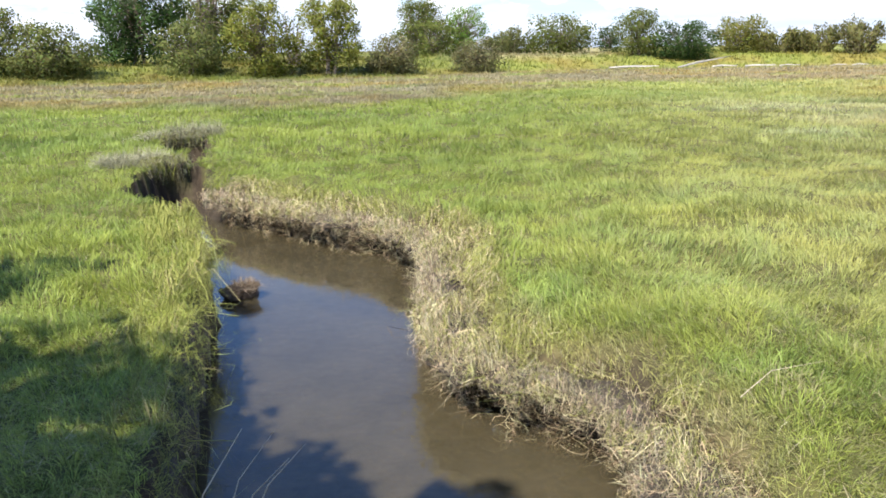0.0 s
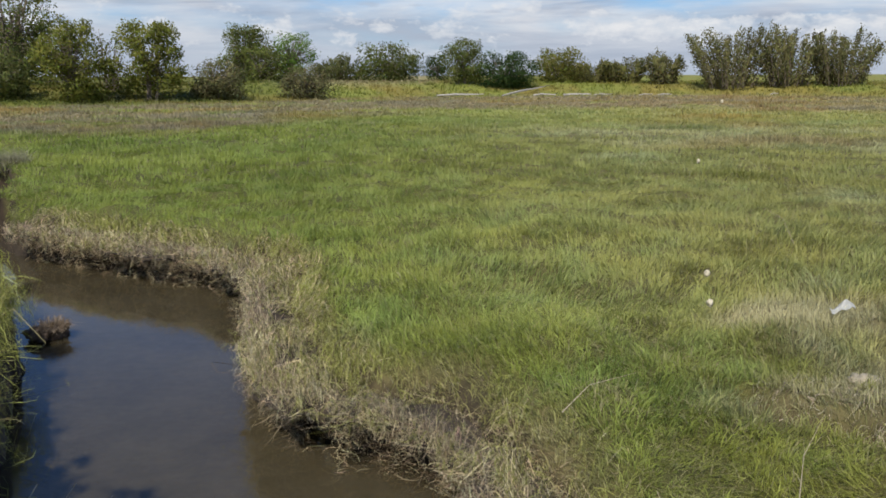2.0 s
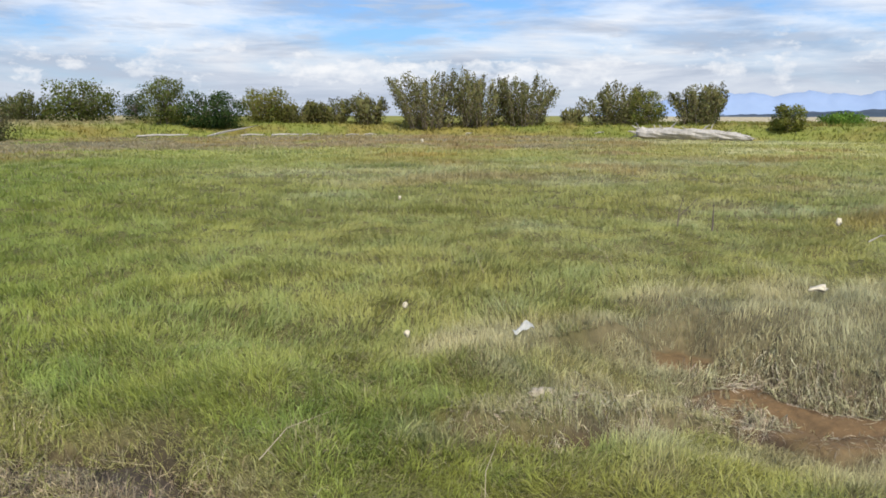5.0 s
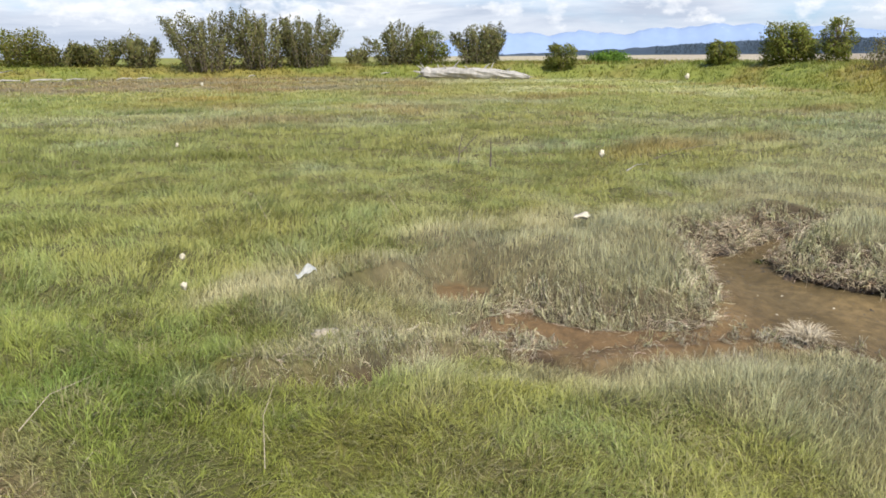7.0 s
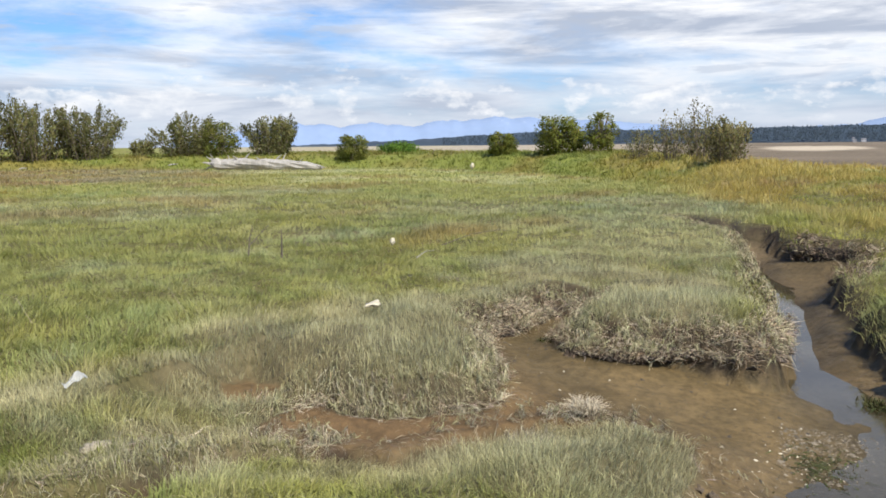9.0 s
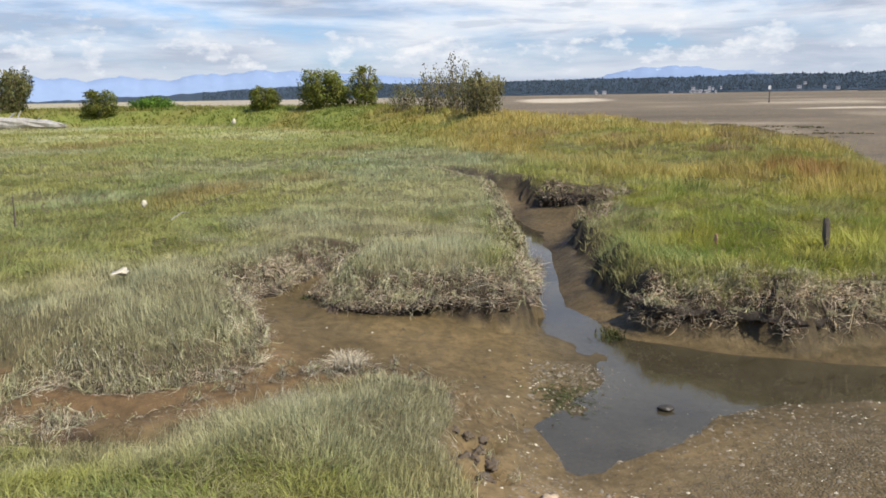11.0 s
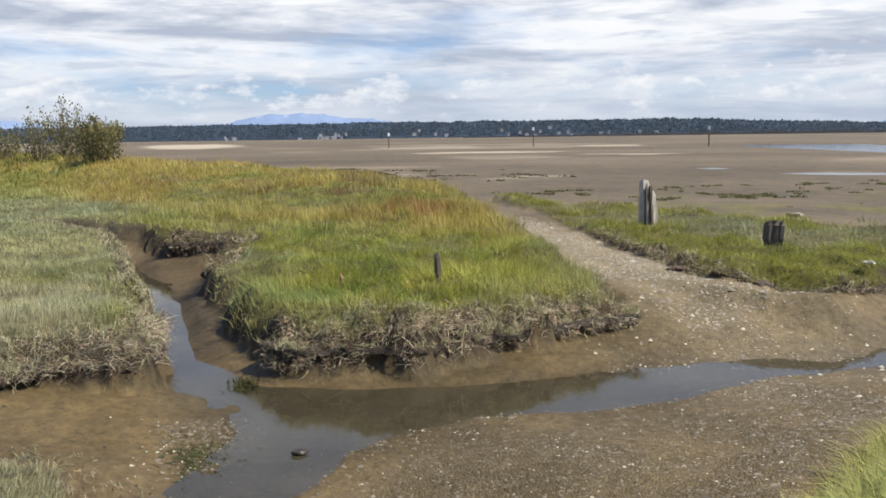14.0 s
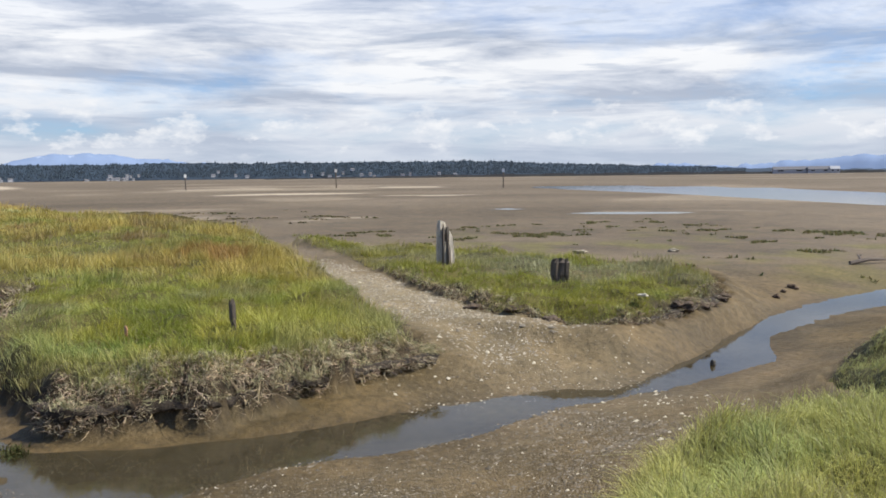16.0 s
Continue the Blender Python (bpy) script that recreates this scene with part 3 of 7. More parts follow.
    blend(FRESH * np.array((1.26, 1.18, 0.95)) + (G1 * np.array((1.34, 1.23, 1.05)) - FRESH * np.array((1.26, 1.18, 0.95))) * smooth(-0.45, 0.25, n1 + n2 * 0.5)[:, None], isle * smooth(40, 12, r), 0.29 + 0.16 * n1 + 0.08 * n2)
    blend(G2 * np.array((0.72, 0.95, 0.75)), 0.5 * isle * smooth(40, 12, r) * smooth(0.15, 0.5, vnoise(x, y, 0.8, 47, 2)), 0.24)
    lush = np.exp(-((x - 11.6) / 0.7) ** 2 - ((y + 1.7) / 0.9) ** 2) + np.exp(-((x - 13.0) / 0.8) ** 2 - ((y + 0.7) / 0.5) ** 2)
    blend(FRESH * np.array((0.7, 1.0, 0.7)), 0.85 * smooth(0.3, 0.7, lush + 0.2 * n2), 0.3)
    blend(STRAW * 0.7 + G1 * 0.35, 0.6 * isle * smooth(40, 12, r) * smooth(0.1, 0.5, vnoise(x, y, 0.7, 49, 2)))
    blend(G1 * 0.6 + SAGE * 0.42, 0.6 * isle * smooth(-1.4, -0.5, low + 0.3 * n2) * (r < 16) * (y > -7))
    hump = smooth(0.83, 1.03, r / foot + 0.14 * n1 + 0.08 * n2) * smooth(74, 86, az) * smooth(122, 104, az)
    blend(GOLD * 0.78 + G1 * 0.36 + (RUST * 1.1 - GOLD * 0.78 - G1 * 0.36) * smooth(0.15, 0.6, vnoise(x, y, 0.5, 46, 2) + 0.4 * n2)[:, None], 0.9 * hump * smooth(-0.4, 0.3, n1 + 0.7 * n2 + 0.2), 0.42 + 0.26 * n1 + 0.1 * n2)
    mound = np.exp(-((x - 23.2) / 2.6) ** 2 - ((y + 6.0) / 1.0) ** 2)
    blend(RUST * np.array((1.1, 0.9, 0.7)), 0.8 * smooth(0.35, 0.7, mound + 0.25 * n2), 0.5)
    islet = smooth(-0.1, 0.1, inside(ISLET, x, y))
    blend(G1 * np.array((1.12, 1.05, 0.9)) + (SAGE * 0.85 - G1 * np.array((1.12, 1.05, 0.9))) * (0.75 * smooth(0.0, 0.5, n1 - 0.4 * n2))[:, None], 0.9 * islet, 0.19 + 0.14 * n2 + 0.06 * n1)
    near = smooth(10.5, 8, r) * smooth(100, 112, az) * smooth(260, 200, az)
    blend(G1 * 1.1 + STRAW * 0.4, near, 0.33)
    blend(G1 * 0.74 + SAGE * 0.22, 0.6 * smooth(6.5, 5, r) * smooth(40, 60, az) * smooth(104, 92, az))
    blend(G1 * 0.72 + SAGE * 0.45, 0.85 * smooth(-7.9, -8.3, y) * (x < 9.5) * (x > 3), 0.09)
    # dead straw along the banks
    creek = inside(CREEK, x, y)
    edge = smooth(-0.45, 0.0, low + 0.22 * n2)
    west = (creek > -1.5) * (1 - east_bank(x, y))
    blend(STRAW, 0.75 * edge * np.where(creek > -1.5, 1.0, 0.55) * (1 - west))
    blend(STRAW, 0.4 * smooth(-0.55, -0.15, creek + 0.4 * n2) * east_bank(x, y))
    return col * np.array((1.03, 1.0, 0.97)), tall, stiff


def make_mesh(name, verts, faces_flat, size, mat, smooth_faces=False):
    me = bpy.data.meshes.new(name)
    nv, nf = len(verts), len(faces_flat) // size
    me.vertices.add(nv)
    me.vertices.foreach_set("co", np.ascontiguousarray(verts, np.float32).ravel())
    me.loops.add(nf * size)
    me.loops.foreach_set("vertex_index", np.ascontiguousarray(faces_flat, np.int32).ravel())
    me.polygons.add(nf)
    me.polygons.foreach_set("loop_start", np.arange(0, nf * size, size, dtype=np.int32))
    if smooth_faces:
        me.polygons.foreach_set("use_smooth", np.ones(nf, bool))
    me.update(calc_edges=True)
    me.materials.append(mat)
    return me


def tint(me, colours, name="tint"):
    at = me.color_attributes.new(name, "FLOAT_COLOR", "POINT")
    at.data.foreach_set("color", np.c_[colours, np.ones(len(colours))].astype(np.float32).ravel())


def value(me, name, values):
    me.attributes.new(name, "FLOAT", "POINT").data.foreach_set("value", values.astype(np.float32))


# ---- ground: one sheet out to the horizon ----
def build_ground():
    az = np.radians(np.r_[np.arange(-32, 156, 0.5), np.arange(156, 328, 4.0)])
    r = np.r_[np.arange(0.4, 3, 0.25), 3 * 1.0085 ** np.arange(236), 22.1 * 1.03 ** np.arange(65), 152 * 1.12 ** np.arange(31)]
    A, R = np.meshgrid(az, r, indexing="ij")
    x, y = (R * np.sin(A)).ravel(), (R * np.cos(A)).ravel()
    low = low_ground(x, y)
    z = height(x, y, low)
    na, nr = len(az), len(r)
    i, j = np.meshgrid(np.arange(na), np.arange(nr - 1), indexing="ij")
    i2 = (i + 1) % na
    f = np.stack([i * nr + j, i * nr + j + 1, i2 * nr + j + 1, i2 * nr + j], -1).reshape(-1, 4)[:, ::-1]
    centre = len(x)
    fan = np.stack([np.full(na, centre), np.arange(na) * nr, np.arange(na) * nr, ((np.arange(na) + 1) % na) * nr], -1)
    verts = np.r_[np.c_[x, y, z], [[0, 0, z[0]]]]
    me = make_mesh("ground", verts, f.ravel(), 4, M_GROUND, True)
    bm = bmesh.new()
    bm.from_mesh(me)
    bm.verts.ensure_lookup_table()
    c = bm.verts[centre]
    for k in range(na):
        bm.faces.new((c, bm.verts[((k + 1) % na) * nr], bm.verts[k * nr]))
    bm.to_mesh(me)
    bm.free()
    veg, _, _ = plants(x, y, low)
    rr, bz = np.hypot(x, y), bearing(x, y)
    soil = veg * 0.22 + np.array([0.06, 0.046, 0.026]) * 0.6
    soil = soil + (veg * 0.95 - soil) * smooth(25, 60, rr)[:, None]
    wet_d = np.maximum(np.maximum(inside(STREAM, x, y), inside(CREEK, x, y)), inside(BAY, x, y))
    mud = np.array([0.142, 0.104, 0.05]) + np.array([0.055, 0.04, 0.022]) * (vnoise(x, y, 0.5, 51, 3) + 0.8 * vnoise(x, y, 2.2, 54, 3))[:, None]
    rusty = np.exp(-((x - 6.8) / 1.2) ** 2 - ((y - 3.6) / 1.8) ** 2)
    mud = mud + (np.array([0.16, 0.085, 0.04]) - mud) * (0.5 * rusty)[:, None]
    dark = smooth(-0.6, 0.05, wet_d + 0.2 * vnoise(x, y, 1.5, 52, 3))
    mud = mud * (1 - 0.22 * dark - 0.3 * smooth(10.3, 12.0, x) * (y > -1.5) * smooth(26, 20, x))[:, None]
    flat_mud = np.array([0.165, 0.133, 0.094]) + np.array([0.03, 0.025, 0.02]) * vnoise(x, y, 0.05, 53, 4)[:, None]
    lay = np.log(np.maximum(rr, 1)) * 7
    flat_mud = flat_mud * (1 + 0.3 * vnoise(bz * 0.08, lay, 1.0, 58, 3))[:, None]
    bars = smooth(0.25, 0.45, vnoise(bz * 0.09, lay, 0.8, 55, 3)) * smooth(45, 70, rr)
    flat_mud = flat_mud + (np.array([0.30, 0.25, 0.18]) - flat_mud) * (0.7 * bars)[:, None]
    for sa, sr, wa, wr, k in ((90, 380, 3.3, 0.38, 0.95), (109.5, 141, 6.0, 0.045, 0.9), (117.8, 205, 2.6, 0.09, 0.9), (106, 222, 5.0, 0.08, 0.5), (112.6, 56, 3.2, 0.025, 0.5), (119, 118, 4.0, 0.03, 0.7), (100, 62, 5.0, 0.04, 0.35)):
        shoal = np.exp(-((bz - sa) / wa) ** 2 - ((np.log(np.maximum(rr, 1)) - math.log(sr) + 0.05 * vnoise(bz, lay, 0.4, 60, 2)) / wr) ** 2)
        flat_mud = flat_mud + (np.array([0.52, 0.45, 0.345]) - flat_mud) * (k * smooth(0.3, 0.6, shoal + 0.12 * vnoise(bz, lay, 1.5, 62, 2)))[:, None]
    weed = smooth(0.05, 0.4, vnoise(x, y, 0.5, 57, 3)) * smooth(19, 22, rr) * smooth(48, 30, rr) * smooth(112, 120, bz)
    flat_mud = flat_mud + (np.array([0.17, 0.155, 0.06]) - flat_mud) * (0.85 * weed)[:, None]
    # hollows at the creek's far end: their shade put into the mud colour
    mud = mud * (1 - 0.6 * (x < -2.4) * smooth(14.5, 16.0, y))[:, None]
    mud = mud + (flat_mud - mud) * (smooth(16, 30, rr) * (bz > 60))[:, None]
    walked = np.clip(np.exp(-((x - 17) / 7) ** 2 - ((y + 7.2) / 1.2) ** 2) * 1.2, 0, 1)
    mud = mud + (np.array([0.3, 0.248, 0.155]) - mud) * (0.9 * walked)[:, None]
    # near-black for bank faces and undercuts: overhang shade put into the ground colour
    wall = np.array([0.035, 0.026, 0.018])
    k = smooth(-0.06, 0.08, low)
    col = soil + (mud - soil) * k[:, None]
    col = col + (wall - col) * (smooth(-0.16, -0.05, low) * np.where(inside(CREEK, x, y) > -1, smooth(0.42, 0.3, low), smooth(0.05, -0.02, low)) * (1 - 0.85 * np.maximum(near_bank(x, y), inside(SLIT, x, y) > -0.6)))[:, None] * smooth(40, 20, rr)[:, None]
    # dark ground under hanging stems: shade of the gaps put into the colour
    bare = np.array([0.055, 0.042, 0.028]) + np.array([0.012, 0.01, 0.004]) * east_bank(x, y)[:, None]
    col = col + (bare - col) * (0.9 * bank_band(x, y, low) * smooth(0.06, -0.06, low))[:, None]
    col = col + (np.array([0.075, 0.052, 0.032]) - col) * smooth(-0.06, 0.0, inside(RUT, x, y))[:, None]
    beach = smooth(44, 56, bz) * smooth(118, 130, rr) * smooth(84, 74, bz)
    col = col + (np.array([0.44, 0.39, 0.30]) - col) * (0.8 * beach)[:, None]
    pathw = np.clip(np.exp(-((x - 16) / 9) ** 2 - ((y + 7.2) / 1.3) ** 2) * 1.3, 0, 1)
    grav = k * np.clip(smooth(0.0, 1.3, -wet_d + 0.5 * vnoise(x, y, 1.2, 59, 3)) * smooth(9.0, 7.6, x) * smooth(1.0, -1.4, y) + 0.45 * pathw + 0.5 * np.exp(-((x - 10) / 2.0) ** 2 - ((y + 6.3) / 1.0) ** 2), 0, 1) * smooth(34, 24, rr)
    ap = lambda v, e: np.r_[v, [e]]
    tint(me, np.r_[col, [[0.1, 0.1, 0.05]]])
    value(me, "wet", ap(k * np.clip(0.35 + 0.75 * smooth(-1.4, 0.0, wet_d), 0, 1) * smooth(30, 10, rr), 0))
    value(me, "gravel", ap(grav, 0))
    return tagged(new("ground", me), "marsh soil, brown tidal mud and shell gravel", "ground", kind="structure")


build_ground()


def water_sheet(name, poly, label, z=WATER_Z):
    bm = bmesh.new()
    vs = [bm.verts.new((x, y, z)) for x, y in poly]
    bm.faces.new(vs)
    bmesh.ops.triangulate(bm, faces=bm.faces[:])
    bmesh.ops.recalc_face_normals(bm, faces=bm.faces[:])
    if bm.faces[:][0].normal.z < 0:
        bmesh.ops.reverse_faces(bm, faces=bm.faces[:])
    me = bpy.data.meshes.new(name)
    bm.to_mesh(me)
    bm.free()
    me.materials.append(M_WATER)
    return tagged(new(name, me), label, "water", kind="structure")


water_sheet("water_1", [(-15, 1.0), (2.6, 1.0), (2.6, 13), (-2.0, 16), (-2.2, 24), (-5.2, 24), (-5.2, 5), (-15, 5)], "still brown tidal creek water between grass banks")
water_sheet("water_2", [(5.4, 2.0), (8.0, 2.0), (30, 4.5), (30, 0), (13, -1.6), (12, -5), (13, -12), (16, -28), (6, -28), (6.5, -9), (6.0, -3)], "shallow brown stream over mud and gravel")
for k, line in enumerate(POOLS):
    water_sheet("water_%d" % (k + 4), line, "thin bright pool left on the tidal flat", WATER_Z + 0.10)
water_sheet("water_3", [(200, -90), (35, -30), (-80, -45), (-120, -180), (80, -190), (210, -160)], "pale tidal water on the far flats")


# ---- grass ----
def blades(pos, tall, wide, lean, face, col, segs, curl=0.6):
    """Tapered blades as arrays: root places, heights, widths, lean vectors (n, 2), facing angles, colours."""
    n = len(pos)
    droop = np.clip(0.1 + 0.45 * np.hypot(*lean.T) / tall, 0, 0.8)
    sx, sy = np.cos(face) * wide / 2, np.sin(face) * wide / 2
    side = np.c_[sx, sy, np.zeros(n)]
    rows = []
    for s in range(segs):
        t = s / segs
        mid = pos + np.c_[lean * t ** (1 + curl), tall * t * (1 - droop * t)]
        w = (1 - 0.55 * t)
        rows += [mid - side * w, mid + side * w]
    tip = pos + np.c_[lean, tall * (1 - droop)]
    rows.append(tip)
    k = 2 * segs + 1
    verts = np.stack(rows, 1).reshape(-1, 3)
    base = (np.arange(n) * k)[:, None]
    tri = []
    for s in range(segs - 1):
        q = 2 * s
        tri += [[q, q + 1, q + 3], [q, q + 3, q + 2]]
    q = 2 * (segs - 1)
    tri.append([q, q + 1, q + 2])
    faces = (base + np.array(tri).ravel()[None]).ravel()
    # darker root, lighter tip: sward shade and tip light put into blade colour
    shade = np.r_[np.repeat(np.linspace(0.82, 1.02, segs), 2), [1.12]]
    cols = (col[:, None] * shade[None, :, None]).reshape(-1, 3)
    return verts, faces, cols


def scatter(r0, r1, per_m2, a0=-27.0, a1=151.0):
    area = (r1 ** 2 - r0 ** 2) * np.radians(a1 - a0) / 2
    n = int(area * per_m2)
    r = np.sqrt(rng.uniform(r0 ** 2, r1 ** 2, n))
    a = np.radians(rng.uniform(a0, a1, n))
    return r * np.sin(a), r * np.cos(a)


def tussocks(x, y, cell, seed):
    """Each place's tussock: its centre and two random numbers of its own."""
    ix, iy = np.floor(x / cell), np.floor(y / cell)
    best = np.full(x.shape, 1e9)
    cx, cy, u, v = (np.zeros_like(x) for _ in range(4))
    for dx in (-1, 0, 1):
        for dy in (-1, 0, 1):
            jx, jy = ix + dx, iy + dy
            px, py = (jx + lattice(jx, jy, seed)) * cell, (jy + lattice(jx, jy, seed + 1)) * cell
            d = (px - x) ** 2 + (py - y) ** 2
            near = d < best
            best = np.where(near, d, best)
            cx, cy = np.where(near, px, cx), np.where(near, py, cy)
            u, v = np.where(near, lattice(jx, jy, seed + 2), u), np.where(near, lattice(jx, jy, seed + 3), v)
    return cx, cy, u, v


def grow(name, label, r0, r1, per_m2, wide, segs, bushy=1.0, a0=-27.0, a1=151.0):
    x, y = scatter(r0, r1, per_m2, a0, a1)
    low = low_ground(x, y)
    west = (inside(CREEK, x, y) > -1) * (1 - east_bank(x, y))
    keep = (low < -0.02 - 0.02 * west) & (rng.random(len(x)) > (0.93 - 0.25 * east_bank(x, y)) * bank_band(x, y, low))
    keep &= (inside(RUT, x, y) < -0.03) | (rng.random(len(x)) < 0.12)
    x, y, low = x[keep], y[keep], low[keep]
    foot = np.interp(bearing(x, y), B_AZ, B_CREST)
    thin = vnoise(x, y, 4.5, 77, 2) + 0.4 * vnoise(x, y, 1.2, 78, 2)
    keep = (np.hypot(x, y) < foot + 16) & (rng.random(len(x)) > (0.7 * smooth(0.36, 0.65, thin) if r1 < 13 else 0))
    x, y, low = x[keep], y[keep], low[keep]
    col, tall, stiff = plants(x, y, low)
    n = len(x)
    cell = max(0.11, 0.019 * 0.5 * (r0 + r1))
    cx, cy, u, v = tussocks(x, y, cell, 201)
    _, _, u2, v2 = tussocks(x, y, cell * 4.2, 231)
    out = np.c_[x - cx, y - cy] / cell
    loose = 1 - stiff
    pull = (0.28 if r1 < 9 else 0.2) * loose
    x, y = x - pull * (x - cx), y - pull * (y - cy)
    core = 1 - loose * np.clip(0.45 * np.hypot(*out.T) - 0.1, 0, 0.4)
    near = float(r1 < 20)
    clump = 0.55 * vnoise(x, y, 1.1 if r1 < 30 else 0.5, 65, 2) + 0.3 * (u2 - 0.5)
    tall = tall * rng.uniform(0.4, 1.25, n) * bushy * core * (0.85 + 0.3 * u * loose) * (1 + ((0.75 if r1 < 13 else 0.45) - 0.35 * stiff) * clump)
    # patches of their own hue: warmer, bluer, and trampled dead ones
    dead = smooth(0.34, 0.6, vnoise(x, y, 1.5, 75, 3)) * smooth(0.0, 0.3, vnoise(x, y, 0.45, 76, 2) + 0.15) * near * loose
    tall = np.clip(tall * (1 - 0.35 * dead), 0.035, 0.85)
    swirl = 2 * np.pi * vnoise(x, y, 0.9, 63, 2) + 2.0 * (v - 0.5) + rng.normal(0, 0.9 if near else 0.6, n)
    reach = tall * rng.uniform(0.15, 1.35 if r1 < 9 else 1.0 if near else 0.5, n) * (1 - 0.5 * stiff)
    lean = np.c_[np.cos(swirl), np.sin(swirl)] * reach[:, None] + out * (tall * 0.3 * loose)[:, None] + rng.normal(0, 0.13, (n, 2)) * tall[:, None]
    jit = rng.normal(0, 0.28 if r1 < 6 else 0.24 if r1 < 9 else 0.1 if r1 < 13 else 0.06, n)
    tone = (1 + jit) * (1 + (0.36 if r1 < 6 else 0.28 if r1 < 9 else 0.14 if near else 0.08) * loose * (v - 0.5)) * (1 + (1 if r1 < 9 else 0.6) * (0.12 * (v2 - 0.5) + 0.15 * vnoise(x, y, 0.9 if r1 < 30 else 0.3, 69, 2)))
    h1, h2 = vnoise(x, y, 1.3 if near else 0.3, 71, 3), vnoise(x, y, 2.1 if near else 0.4, 73, 2)
    col = col * tone[:, None] * (1 + h1[:, None] * np.array([0.1, 0.02, -0.08]))
    cool = ((0.5 if r1 < 9 else 0.35) * smooth(0.05, 0.45, h2) * loose)[:, None]
    col = col * (1 - cool + cool * np.array([0.78, 0.95, 1.12]))
    gone = rng.random(n) < np.maximum(0.6 * dead * (1 if r1 < 9 else 0.4), 0.06 if r1 < 9 else 0.03)
    col[gone] = col[gone] * 0.3 + STRAW * 0.62 * rng.uniform(0.6, 1.2, (gone.sum(), 1))
    col = np.clip(col, 0.01, 0.8)
    pos = np.c_[x, y, height(x, y, low) - 0.01]
    wd = wide * rng.uniform(0.7, 1.4, n) * (1 - 0.25 * stiff)
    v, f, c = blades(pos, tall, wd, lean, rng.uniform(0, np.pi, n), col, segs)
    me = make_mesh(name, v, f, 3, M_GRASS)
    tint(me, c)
    return tagged(new(name, me), label, "grass", kind="stuff")


grow("marsh_grass", "yellow-green marsh grass, thick and wind-combed, on the banks", 2.6, 5.0, 3300, 0.0047, 3, 0.9)
grow("marsh_grass", "green and grey-green saltmarsh grass beside the mud", 5.0, 8.0, 2750, 0.0057, 2)
grow("marsh_grass", "green marsh grass with straw tufts on the flat meadow", 8.0, 12.0, 1350, 0.0082, 2)
grow("marsh_grass", "green marsh meadow with paler tufts", 12.0, 18.0, 780, 0.0115, 1)
grow("marsh_grass", "green marsh meadow with rust-coloured patches", 18.0, 28.0, 310, 0.0195, 1)
grow("marsh_grass", "green to rust-brown marsh meadow", 28.0, 45.0, 108, 0.034, 1)
grow("marsh_grass", "rust and purple-brown marsh plants before the grassy rise", 45.0, 75.0, 30, 0.075, 1, 1.1)
grow("marsh_grass", "tall yellow-green grass on the rise", 75.0, 112.0, 10.5, 0.128, 1, 1.3)


grow("marsh_grass", "yellow-green grass on the bank where the viewer stands", 0.6, 2.6, 900, 0.007, 2, 1.0, -180.0, 180.0)
grow("marsh_grass", "green grass of the meadow behind the viewer", 2.6, 14.0, 120, 0.025, 1, 1.0, 151.0, 333.0)


def thatch(name, label, r0, r1, per_m2, wide):
    """Short bent blades, dead and green, that lie matted between the tussocks."""
    x, y = scatter(r0, r1, per_m2)
    low = low_ground(x, y)
    keep = (low < -0.06) & (rng.random(len(x)) > 0.9 * bank_band(x, y, low)) & (inside(RUT, x, y) < -0.04)
    x, y, low = x[keep], y[keep], low[keep]
    n = len(x)
    col, tall, stiff = plants(x, y, low)
    cx, cy, u, v = tussocks(x, y, 0.16, 291)
    way = 6.3 * v + 3.0 * vnoise(x, y, 1.4, 93, 2) + rng.normal(0, 0.7, n)
    tall = tall * rng.uniform(0.25, 0.6, n) * (0.7 + 0.6 * u)
    lean = np.c_[np.cos(way), np.sin(way)] * (rng.uniform(0.06, 0.2, n) * (1 - 0.5 * stiff))[:, None]
    straw = rng.random(n) < 0.22 + 0.5 * smooth(0.1, 0.5, vnoise(x, y, 1.6, 95, 3))
    col = col * (rng.uniform(0.65, 1.15, n) * (0.75 + 0.5 * u))[:, None]
    col[straw] = col[straw] * 0.25 + STRAW * rng.uniform(0.4, 1.0, (straw.sum(), 1))
    pos = np.c_[x, y, height(x, y, low) - 0.005 + 0.05 * u * rng.random(n)]
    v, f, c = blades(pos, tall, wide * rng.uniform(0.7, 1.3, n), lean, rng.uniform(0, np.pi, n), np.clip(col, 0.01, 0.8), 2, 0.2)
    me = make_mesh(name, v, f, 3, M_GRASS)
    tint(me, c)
    tagged(new(name, me), label, "grass", kind="stuff")


thatch("matted_grass", "matted green and straw-coloured grass lying between tussocks", 2.6, 5.2, 1900, 0.0055)
thatch("matted_grass", "matted green and straw-coloured grass of the meadow", 5.2, 8.5, 900, 0.0075)


